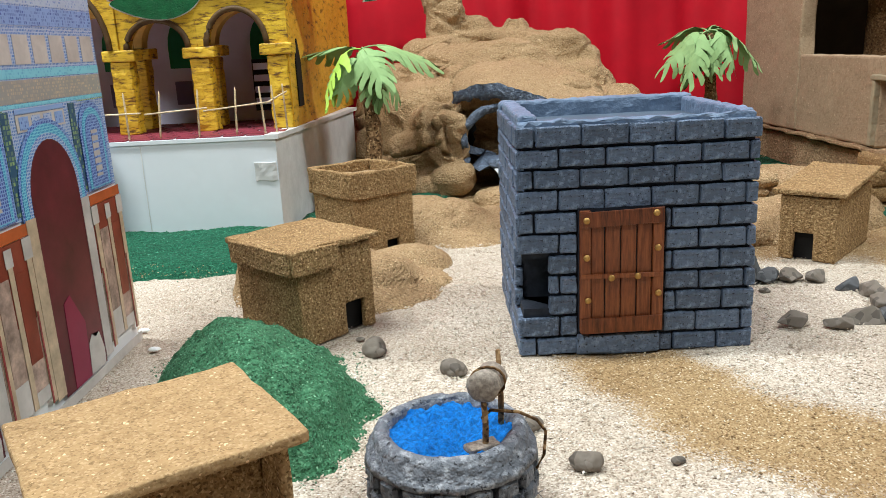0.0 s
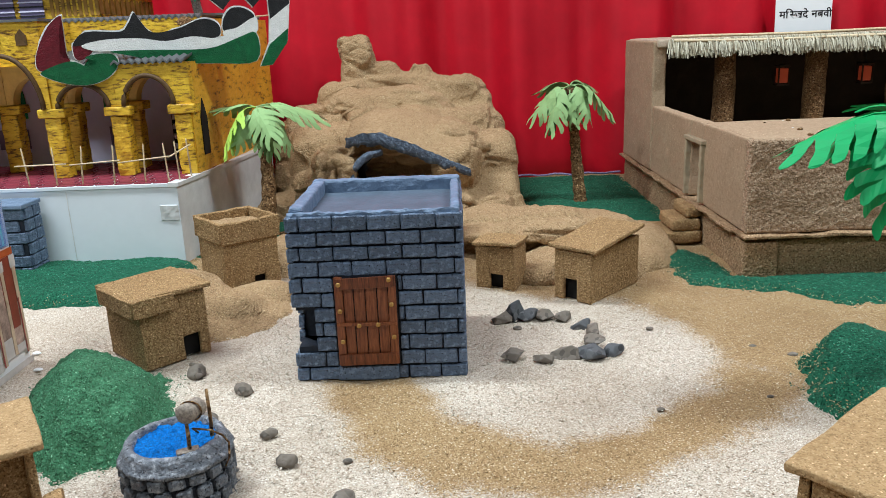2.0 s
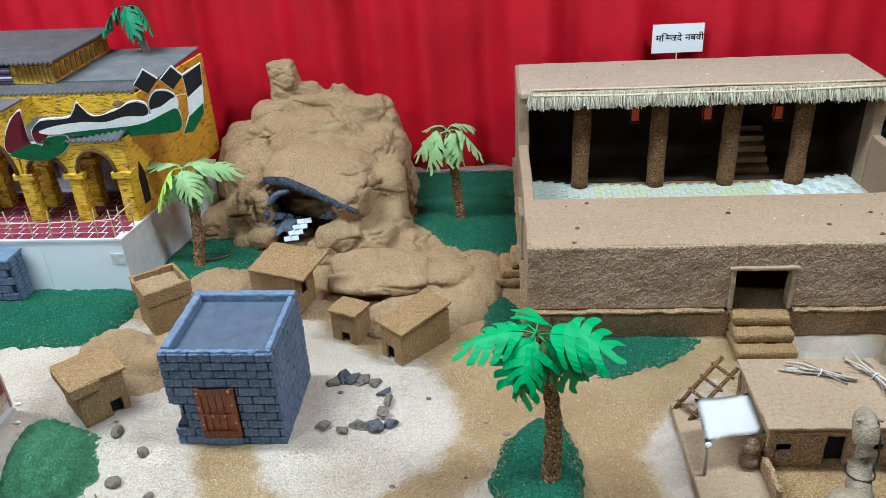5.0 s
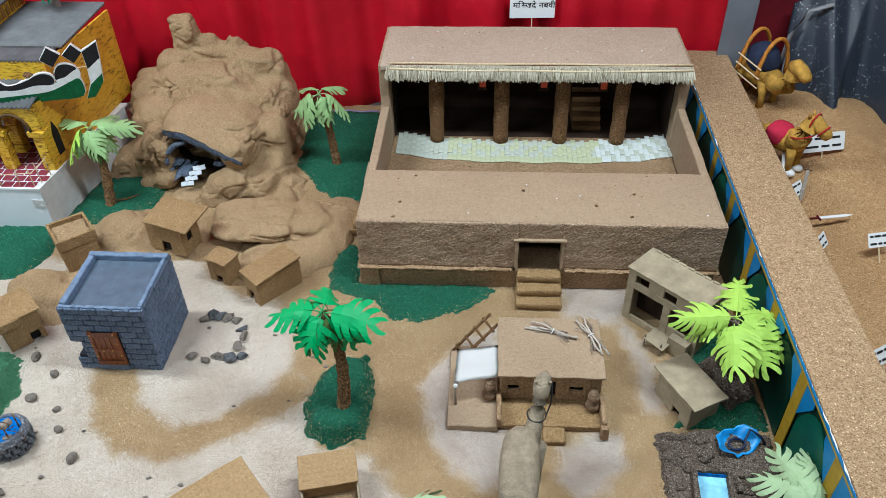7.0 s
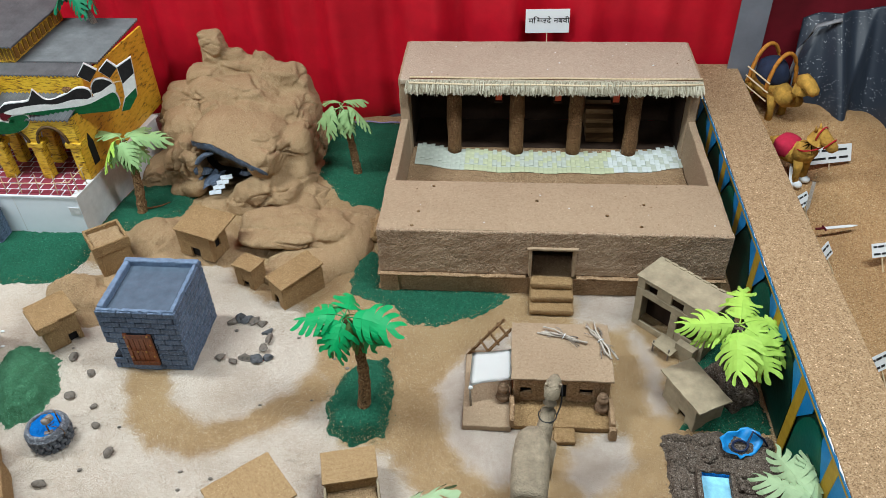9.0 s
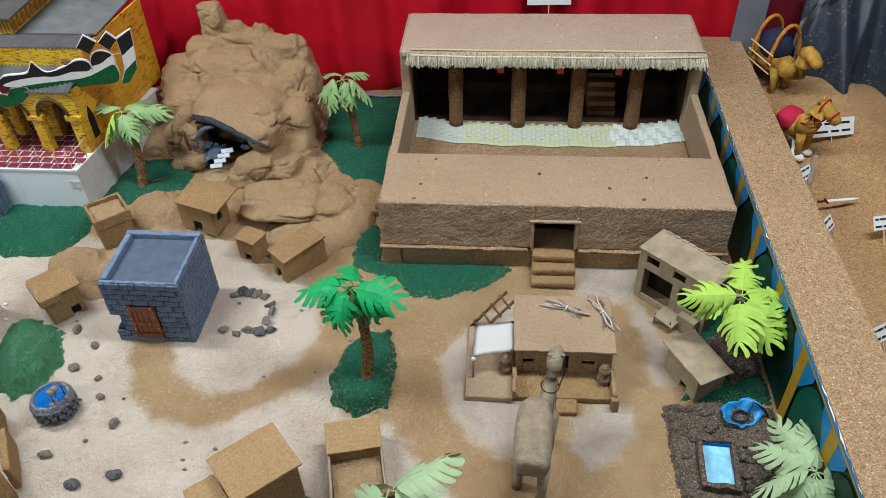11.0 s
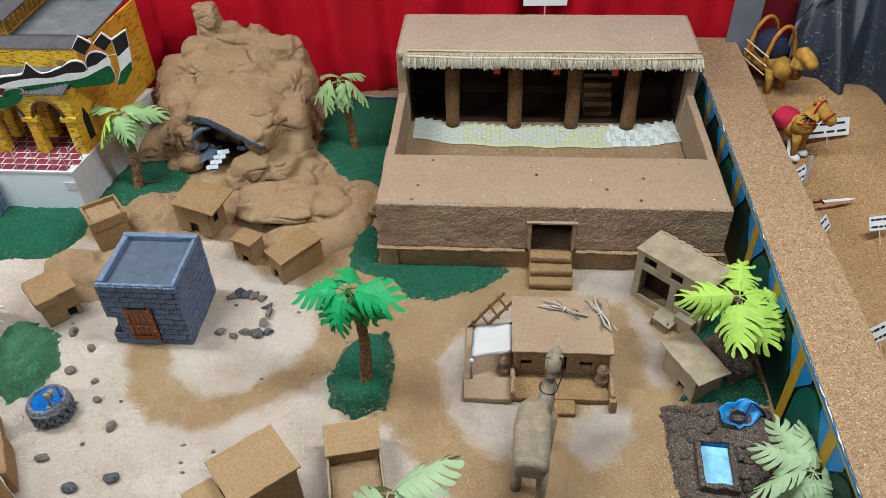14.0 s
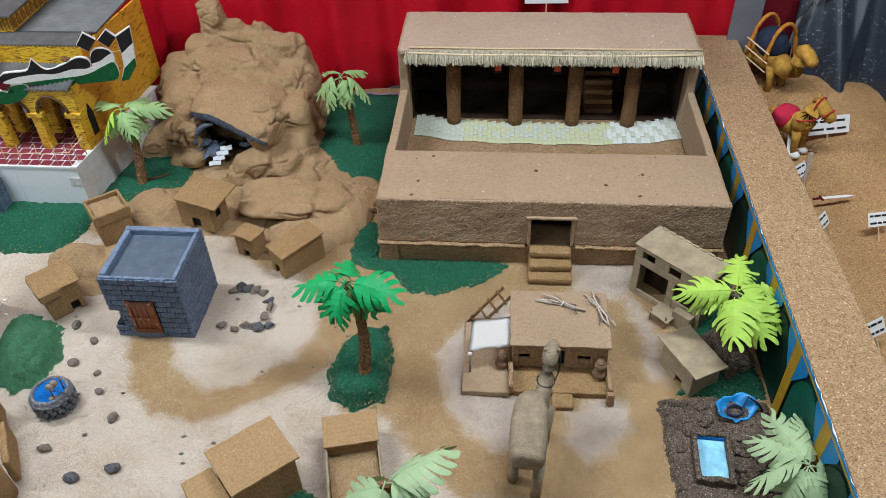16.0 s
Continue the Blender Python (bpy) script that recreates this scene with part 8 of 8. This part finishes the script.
def printed_panel():
    t = thing("shrine_panel", "box panel with a printed blue-tiled shrine facade", "printed panel", pose(-0.2925, 0.202, 0, 0, 0, 90))
    W, H = 0.462, 0.294
    part("board", box_bm((0.0, 0.0006, 0), (W, 0.03, H)), M_PAPER, t, "white card box")
    cob = print_mat("print_cobalt", (0.014, 0.07, 0.42), (0.28, 0.46, 0.82), 430)
    sky = print_mat("print_turquoise", (0.012, 0.3, 0.62), (0.24, 0.68, 0.85), 520)
    pale = print_mat("print_pale_blue", (0.07, 0.22, 0.62), (0.5, 0.62, 0.82), 480)
    wht = paint_mat("print_marble", (0.6, 0.57, 0.55), 0.35, 0.25, 30, 0.0)
    mar = paint_mat("print_maroon", (0.13, 0.018, 0.03), 0.35, 0.45, 22, 0.0)
    red = paint_mat("print_marble_red", (0.3, 0.05, 0.05), 0.35, 0.8, 55, 0.0)
    org = paint_mat("print_orange", (0.5, 0.11, 0.03), 0.35, 0.3, 40, 0.0)
    grn = print_mat("print_green", (0.42, 0.62, 0.2), (0.02, 0.1, 0.2), 300)
    mag = paint_mat("print_magenta", (0.26, 0.012, 0.06), 0.35, 0.15, 18, 0.0)
    rbr = paint_mat("print_red_brown", (0.26, 0.05, 0.03), 0.35, 0.35, 26, 0.0)
    vein = paint_mat("print_veined_marble", (0.5, 0.36, 0.3), 0.35, 0.7, 75, 0.0, detail=8)
    crm = paint_mat("print_cream_column", (0.6, 0.47, 0.33), 0.35, 0.35, 60, 0.0)
    gld = print_mat("print_cream", (0.62, 0.52, 0.36), (0.35, 0.36, 0.36), 420)

    def flat(name, x0, z0, x1, z1, mat, layer=1):
        x0, x1 = W - x1, W - x0
        part(name, box_bm((x0, -0.0003 * layer, z0), (x1, -0.0003 * layer + 0.00025, z1)), mat, t)

    def arch(name, c, half, z0, zs, zt, mat, layer, sharp=0.0):
        c = W - c
        pts = [(c - half, z0), (c - half, zs)] + [(c - half * math.cos(math.pi * q / 16), zs + (zt - zs) * math.sin(math.pi * q / 16) ** (1 - sharp)) for q in range(1, 16)] + [(c + half, zs), (c + half, z0)]
        part(name, prism(pts, -0.0003 * layer, -0.0003 * layer + 0.00025, "y"), mat, t)
    flat("tile_field", 0.001, 0.142, W, 0.2925, pale, 1)
    flat("edge_band", 0.001, 0.2815, W, 0.2905, pale, 2)
    flat("script_band", 0.001, 0.268, W, 0.2805, cob, 2)
    flat("turquoise_band", 0.001, 0.2335, W, 0.2395, sky, 2)
    flat("cream_band", 0.001, 0.2175, W, 0.2325, gld, 2)
    flat("turquoise_band", 0.001, 0.2145, W, 0.2172, sky, 2)
    for i in range(18):
        flat("white_tile", 0.006 + i * 0.025, 0.2425, 0.026 + i * 0.025, 0.262, wht, 2)
    for bay in range(3):
        c = 0.106 + bay * 0.152
        flat("green_tile", c - 0.052, 0.145, c - 0.042, 0.213, grn, 3)
        flat("green_tile", c + 0.042, 0.145, c + 0.052, 0.213, grn, 3)
        flat("inscription", c - 0.034, 0.2105, c + 0.034, 0.2135, cob, 3)
        flat("inscription_panel", c - 0.034, 0.1985, c + 0.034, 0.21, wht, 3)
        for i in range(4):
            flat("inscription_tile", c - 0.031 + i * 0.0165, 0.2, c - 0.019 + i * 0.0165, 0.2085, cob if i in (0, 3) else pale, 4)
        arch("arch_border", c, 0.0475, 0.02, 0.152, 0.2055, cob, 5)
        arch("arch_border", c, 0.0445, 0.02, 0.152, 0.202, sky, 6)
        arch("arch_border", c, 0.039, 0.02, 0.152, 0.1955, pale, 7)
        arch("arch_opening", c, 0.0345, 0.009, 0.15, 0.191, mar, 8)
        flat("wall_below", c - 0.0475, 0.012, c - 0.0346, 0.142, wht, 9)
        flat("wall_below", c + 0.0346, 0.012, c + 0.0475, 0.142, crm, 9)
        xa, xb = W - (c + 0.02), W - (c - 0.006)
        part("curtain_print", prism([(xa, 0.009), (xb, 0.009), (xb + 0.003, 0.052), (xa + 0.012, 0.078), (xa + 0.002, 0.074)], -0.0027, -0.00245, "y"), mag, t)
        xa = W - c
        part("torn_paper", prism([(xa + 0.006, 0.0092), (xa + 0.031, 0.0088), (xa + 0.0325, 0.021), (xa + 0.027, 0.037), (xa + 0.021, 0.0345), (xa + 0.015, 0.039), (xa + 0.0085, 0.033)], -0.003, -0.00275, "y"), wht, t, "torn white paper patch")
        n_ = c - 0.0755
        arch("niche_border", n_, 0.0225, 0.1435, 0.185, 0.2125, cob, 5, 0.3)
        arch("niche_border", n_, 0.0185, 0.1445, 0.183, 0.2075, sky, 6, 0.3)
        arch("niche", n_, 0.0145, 0.1455, 0.181, 0.2025, cob, 7, 0.3)
        flat("lattice", n_ - 0.0055, 0.153, n_ + 0.0055, 0.19, wht, 8)
        for i in range(6):
            flat("lattice_bar", n_ - 0.0055, 0.1555 + i * 0.006, n_ + 0.0055, 0.1572 + i * 0.006, cob, 9)
        flat("orange_cornice", n_ - 0.028, 0.133, n_ + 0.028, 0.141, org, 10)
        flat("red_wall", n_ - 0.028, 0.078, n_ + 0.028, 0.1325, rbr, 10)
        flat("marble_wall", n_ - 0.028, 0.02, n_ + 0.028, 0.0778, vein, 10)
        for k in (-1, 1):
            flat("marble_panel", n_ + k * 0.0115 - 0.0075, 0.05, n_ + k * 0.0115 + 0.0075, 0.112, rbr if k < 0 else vein, 11)
            flat("white_patch", n_ + k * 0.012 - 0.0085, 0.02, n_ + k * 0.012 + 0.0085, 0.043 if k > 0 else 0.03, wht, 11)
            flat("column_print", n_ + k * 0.0235 - 0.0033, 0.015, n_ + k * 0.0235 + 0.0033, 0.118, crm, 12)
            flat("capital_print", n_ + k * 0.0235 - 0.0055, 0.118, n_ + k * 0.0235 + 0.0055, 0.1325, wht, 12)
            flat("red_streak", n_ + k * 0.0235 + 0.0012, 0.015, n_ + k * 0.0235 + 0.0032, 0.082, red, 13)
        flat("column_print", n_ - 0.0028, 0.02, n_ + 0.0028, 0.118, crm, 12)
        flat("capital_print", n_ - 0.0045, 0.118, n_ + 0.0045, 0.13, wht, 12)
        flat("green_tile", n_ - 0.024, 0.2135, n_ + 0.024, 0.2142, grn, 12)
    flat("marble_base", 0.001, 0.0008, W, 0.0085, wht, 13)


printed_panel()


# ---- next table: sand field, toy animals, cards, dark cloth ----
def sand_field():
    xs, ys = np.arange(1.594, 3.2, 0.014), np.arange(-0.2, 1.66, 0.014)
    X, Y = np.meshgrid(xs, ys, indexing="ij")
    Z = 0.095 + (soft_noise(X, Y, 4, 7) - 0.5) * 0.05 + (soft_noise(X, Y, 15, 8) - 0.5) * 0.014 + (soft_noise(X, Y, 60, 9) - 0.5) * 0.004 + 0.06 * np.exp(-((X - 1.75) / 0.25) ** 2 - ((Y - 1.55) / 0.2) ** 2)
    nx, ny = X.shape
    idx = np.arange(nx * ny).reshape(nx, ny)
    F = np.stack([idx[:-1, :-1], idx[1:, :-1], idx[1:, 1:], idx[:-1, 1:]], -1).reshape(-1, 4)
    field = grain_mat("orange_sand", (0.2, 0.11, 0.045), (0.42, 0.25, 0.115), (0.6, 0.42, 0.24), 700, 0.004, stain=(0.72, 0.62, 0.55), patch=6)
    tagged(joined("sand_field", np.stack([X, Y, Z], -1).reshape(-1, 3).tolist(), F.tolist(), field, smooth=True), "uneven field of orange-tan sand", "sand", kind="structure")


sand_field()


def toy_animal(name, base, turn, scale, label, kind):
    """One plain figure: body, neck, head, legs and its gear, turned about z."""
    m = pose(*base, 0, 0, turn)
    yel = paint_mat("ochre_plush", (0.5, 0.28, 0.05), 0.85, 0.45, 45, 0.003)
    t = thing(name, label, "toy animal", m)
    s = scale
    b = bmesh.new()
    blob((0, 0, 0.105 * s), (0.072 * s, 0.036 * s, 0.04 * s), 3, 4, 0.08, 24, b)
    if kind == "horse":
        tube([(q[0] * s, 0, q[1] * s) for q in ((0.04, 0.105), (0.058, 0.14), (0.072, 0.175), (0.08, 0.203), (0.084, 0.214))], [v * s for v in (0.038, 0.034, 0.029, 0.024, 0.012)], 14, b)
        tube([(q[0] * s, 0, q[1] * s) for q in ((0.066, 0.204), (0.085, 0.203), (0.108, 0.19), (0.13, 0.172), (0.138, 0.165))], [v * s for v in (0.016, 0.0225, 0.0195, 0.0165, 0.01)], 14, b)
        for sy in (-1, 1):
            tube([(0.07 * s, sy * 0.012 * s, 0.215 * s), (0.066 * s, sy * 0.014 * s, 0.232 * s)], [0.006 * s, 0.0015 * s], 7, b)
        tube([(-0.068 * s, 0, 0.115 * s), (-0.088 * s, 0, 0.09 * s), (-0.092 * s, 0, 0.05 * s)], [0.01 * s, 0.012 * s, 0.005 * s], 8, b)
    else:
        tube([(q[0] * s, 0, q[1] * s) for q in ((0.05, 0.105), (0.085, 0.098), (0.112, 0.112), (0.122, 0.14), (0.122, 0.168))], [v * s for v in (0.034, 0.03, 0.027, 0.023, 0.018)], 14, b)
        tube([(q[0] * s, 0, q[1] * s) for q in ((0.108, 0.176), (0.125, 0.18), (0.15, 0.174), (0.17, 0.162), (0.178, 0.156))], [v * s for v in (0.014, 0.0225, 0.02, 0.0165, 0.01)], 14, b)
    for x, y in ((0.055, 0.022), (0.055, -0.022), (-0.055, 0.022), (-0.055, -0.022)):
        tube([(x * s, y * s, 0.0), (x * s, y * s, 0.05 * s), (x * 0.9 * s, y * s, 0.1 * s)], [0.011 * s, 0.0105 * s, 0.018 * s], 9, b)
    crumple(b, 0.0022, 55, 4)
    part("figure", b, yel, t, "ochre fabric-covered toy figure", True)
    if kind == "horse":
        part("saddle_cloth", crag((-0.012 * s, 0, 0.116 * s), (0.036 * s, 0.041 * s, 0.035 * s), 8, bmesh.new(), 0.0, 3.4, 0.04, 3), paint_mat("crimson_felt", (0.5, 0.02, 0.06), 0.85, 0.2, 50, 0.0008), t, "crimson felt saddle cloth", True)
        red = paint_mat("red_ribbon", (0.45, 0.015, 0.02), 0.6)
        for c, r, tl in (((0.117, 0, 0.183), 0.0215, 60), ((0.084, 0, 0.204), 0.026, 84), ((0.06, 0, 0.146), 0.037, 22)):
            ring = tube([(0, r * s * math.cos(a), r * s * math.sin(a)) for a in [k * math.tau / 18 for k in range(19)]], 0.0022, 6)
            bmesh.ops.transform(ring, matrix=pose(c[0] * s, 0, c[2] * s, 0, 90 - tl, 0), verts=ring.verts)
            part("bridle_strap", ring, red, t, "red ribbon strap", True)
        for y in (0.022, -0.022):
            part("hoof", blob((0.062 * s, y * s, 0.008), (0.017, 0.012, 0.011), 3, 2, 0.1, 30), M_PAPER, t, "white paper hoof", True)
    else:
        orange = paint_mat("orange_wrapped_wire", (0.55, 0.22, 0.03), 0.6, 0.3, 90, 0.002)
        for x in (-0.03, 0.045):
            part("litter_hoop", tube([(x * s, 0.052 * s * math.cos(a), 0.11 * s + 0.12 * s * math.sin(a)) for a in [math.pi * k / 16 for k in range(17)]], 0.006 * s, 8), orange, t, "orange wrapped litter hoop", True)
        part("litter_cloth", blob((0.005 * s, 0, 0.15 * s), (0.052 * s, 0.044 * s, 0.05 * s), 9, 3, 0.12, 18), paint_mat("navy_cloth", (0.02, 0.03, 0.065), 0.8, 0.4, 30, 0.001), t, "navy cloth litter", True)
        for z in (0.1, 0.13, 0.16):
            part("litter_rail", tube([(-0.04 * s, -0.056 * s, z * s), (0.06 * s, -0.056 * s, (z - 0.012) * s)], 0.0022, 6), M_STICK, t)
    return t


toy_animal("toy_horse", (1.652, 1.222, 0.098), -48, 0.82, "toy horse in ochre cloth with a crimson saddle cloth", "horse")
toy_animal("toy_camel", (1.655, 1.505, 0.125), -64, 0.95, "toy camel carrying a hooped navy litter", "camel")

BARS = [(-0.05, 0.008, -0.03, 0.014), (-0.024, 0.008, 0.012, 0.014), (0.02, 0.008, 0.046, 0.014), (-0.05, -0.014, -0.012, -0.008), (-0.004, -0.014, 0.018, -0.008), (0.026, -0.014, 0.05, -0.008)]
SMALL = [(a * 0.42, b * 0.8, c * 0.42, d * 0.8) for a, b, c, d in BARS]
text_card("label_card", 1.772, 1.251, 0.15, 0.12, 0.05, 12, -24, (), "white card with two lines of black print", 0.05, bars=BARS)
for x, y, z, tn in ((1.658, 1.069, 0.13, 40), (1.663, 0.881, 0.12, 50), (1.79, 0.887, 0.125, 12), (1.655, 0.52, 0.15, 30), (1.735, 0.42, 0.13, 0)):
    text_card("label_card", x, y, z, 0.05, 0.034, tn, -35, (), "small white printed label on a stick", 0.05, bars=SMALL)
def toy_sword(x, y, z, turn, tilt, length, hilt_mat, label):
    t = thing("toy_sword", label, "toy sword", pose(x, y, z, 0, tilt, turn), group="toy swords")
    blade = prism([(0.0, -0.004), (length * 0.78, -0.0045), (length, 0.0), (length * 0.78, 0.0045), (0.0, 0.004)], -0.0008, 0.0008)
    part("blade", crumple(blade, 0.0005, 80, x), M_PAPER if hilt_mat is not M_TRUNK else M_TWIG, t, "pale card blade")
    part("hilt", rough_box((-0.024, -0.003, -0.002), (-0.0002, 0.003, 0.002), 0.006, 0.0006, 120, 0.001, y), hilt_mat, t)
    part("guard", rough_box((-0.0035, -0.009, -0.003), (-0.0004, 0.009, 0.003), 0.005, 0.0005, 120, 0.001, y), hilt_mat, t)


toy_sword(1.69, 1.11, 0.16, -112, 38, 0.085, M_TRUNK, "small grey card sword stuck in the sand")
toy_sword(1.658, 1.2, 0.155, -95, 52, 0.08, M_TWIG, "small pale card sword stuck in the sand")
toy_sword(1.695, 0.988, 0.106, 12, 2, 0.085, M_FLAG_R, "small white card sword with a red hilt on sand")


def dark_cloth():
    xs, ys = np.linspace(0, 1, 130), np.linspace(0, 1, 50)
    U, V = np.meshgrid(xs, ys, indexing="ij")
    X = 1.775 + 0.62 * U - 0.03 * (1 - V)
    fold = 0.04 * np.sin(U * 24 + 1.5 * V) + 0.026 * np.abs(np.sin(U * 15 - 1.2 * V)) + 0.012 * np.sin(U * 55 + 4 * V)
    Y = 1.50 + 0.14 * V + fold * (1 - 0.5 * V) - 0.05 * np.sin(U * 3.1)
    Z = 0.1 + 0.34 * V ** 0.8 * (0.62 + 0.38 * np.abs(np.sin(U * 2.8 + 0.2)) ** 0.5) + 0.01 * np.sin(U * 19)
    nx, ny = X.shape
    idx = np.arange(nx * ny).reshape(nx, ny)
    F = np.stack([idx[:-1, :-1], idx[1:, :-1], idx[1:, 1:], idx[:-1, 1:]], -1).reshape(-1, 4)
    mat, nt, bs = nodes_of("glitter_cloth")
    v = tex(nt, "voronoi", 420)
    sep = nt.nodes.new("ShaderNodeSeparateColor")
    nt.links.new(v.outputs["Color"], sep.inputs[0])
    f = ramp(nt, [(0.968, (0, 0, 0)), (0.97, (1, 1, 1))], sep.outputs[0])
    patch = ramp(nt, [(0.5, (0, 0, 0)), (0.62, (1, 1, 1))], tex(nt, "noise", 9, 3, 0.6).outputs[0])
    f = mix(nt, (0, 0, 0), f, patch)
    nt.links.new(mix(nt, (0.03, 0.039, 0.056), (0.8, 0.84, 0.88), f), bs.inputs["Base Color"])
    bs.inputs["Roughness"].default_value = 0.36
    ob = joined("dark_cloth", np.stack([X, Y, Z], -1).reshape(-1, 3).tolist(), F.tolist(), mat, smooth=True)
    ob.modifiers.new("thick", "SOLIDIFY").thickness = 0.003
    tagged(ob, "dark blue-grey glitter cloth draped in folds", "cloth")


dark_cloth()
curtain("curtain", 1.63, 3.1, 1.7, -0.06, 1.5, paint_mat("dark_red_cloth", (0.16, 0.006, 0.014), 0.8, 0.3, 8, 0.0), "dark red cloth curtain behind the sand field", 0.016, 17, 5)
strip = bmesh.new()
box(strip, (1.575, 1.612, 0.1), (1.66, 1.618, 1.5), 0.002)
crumple(strip, 0.003, 20)
tagged(part("grey_strip", strip, paint_mat("grey_cloth_strip", (0.17, 0.18, 0.21), 0.8, 0.15, 12, 0.0)), "grey cloth strip hanging beside the red curtain", "cloth")
tagged(part("cable", tube([(1.75, 1.6, 0.15), (1.76, 1.595, 0.3), (1.79, 1.59, 0.38), (1.85, 1.585, 0.4)], 0.006, 8), paint_mat("grey_cable", (0.3, 0.3, 0.32), 0.5), None, "", True), "thick grey bent cable before the cloth", "cable")


# ---- small litter ----
foam = bmesh.new()
rs1 = random.Random(61)
for i in range(46):
    f = i / 45
    x, y = -0.41 + 0.14 * f + rs1.uniform(-0.004, 0.004), 0.884 + 0.012 * f * f + rs1.uniform(-0.006, 0.004)
    r = rs1.uniform(0.002, 0.0042)
    blob((x, y, 0.003), (r * 1.4, r, r * 0.8), i, 1, 0.3, 150, foam)
for x, y in ((-0.293, 0.679), (-0.266, 0.63), (-0.235, 0.584)):
    blob((x, y, 0.0025), (0.006, 0.0035, 0.0022), x * 40, 2, 0.5, 130, foam)
tagged(part("foam_crumbs", foam, M_PAPER), "white foam crumbs along the edge of the lawn", "crumbs", kind="stuff")
# plain brown lump in place of a small bird
tagged(part("clay_lump", blob((-0.232, 1.207, 0.388), (0.014, 0.008, 0.009), 5, 3, 0.5, 60), M_COLUMN), "small brown bird-like lump on top of the letters", "lump")
tagged(part("twig", tube([(-0.143, 1.175, 0.0155), (-0.12, 1.168, 0.017), (-0.098, 1.166, 0.0165), (-0.07, 1.18, 0.016), (-0.05, 1.2, 0.015)], [0.0016, 0.0028, 0.003, 0.0024, 0.0012], 7), M_COLUMN, None, "", True), "crooked brown twig lying on the lawn", "twig")

# ---- every thing settled onto the plan ----
bpy.context.view_layer.update()
for ob in list(scene.collection.objects):
    if ob.parent is not None or ob.type not in ("MESH", "EMPTY") or ob.name.split(".")[0] in ("wall_north", "wall_south", "wall_west", "wall_east", "floor", "ceiling", "table", "ground", "pale_grit", "tan_grit", "brick_cube_house", "boundary_wall"):
        continue
    if ob.name == "curtain" or ob.name == "crumbs":
        continue
    if ob.name == "rocky_hill":
        ob.matrix_world = Matrix(((1, 0, 0, 0.008), (0, 1.11, 0, -0.132), (0, 0, 0.955, 0), (0, 0, 0, 1)))
        continue
    boxes = [o.matrix_world @ Vector(c) for o in [ob] + list(ob.children_recursive) if o.type == "MESH" for c in o.bound_box]
    mid = Vector([(min(p[k] for p in boxes) + max(p[k] for p in boxes)) / 2 for k in range(3)])
    if mid.x > 0.72 and mid.y > 0.95 and mid.x < 1.45 and ob.name != "name_card":
        ob.matrix_world = HALL @ ob.matrix_world
        continue
    ob.matrix_world = (EAST if mid.x > 0.72 else Matrix.Translation(settle(mid.x, mid.y))) @ ob.matrix_world
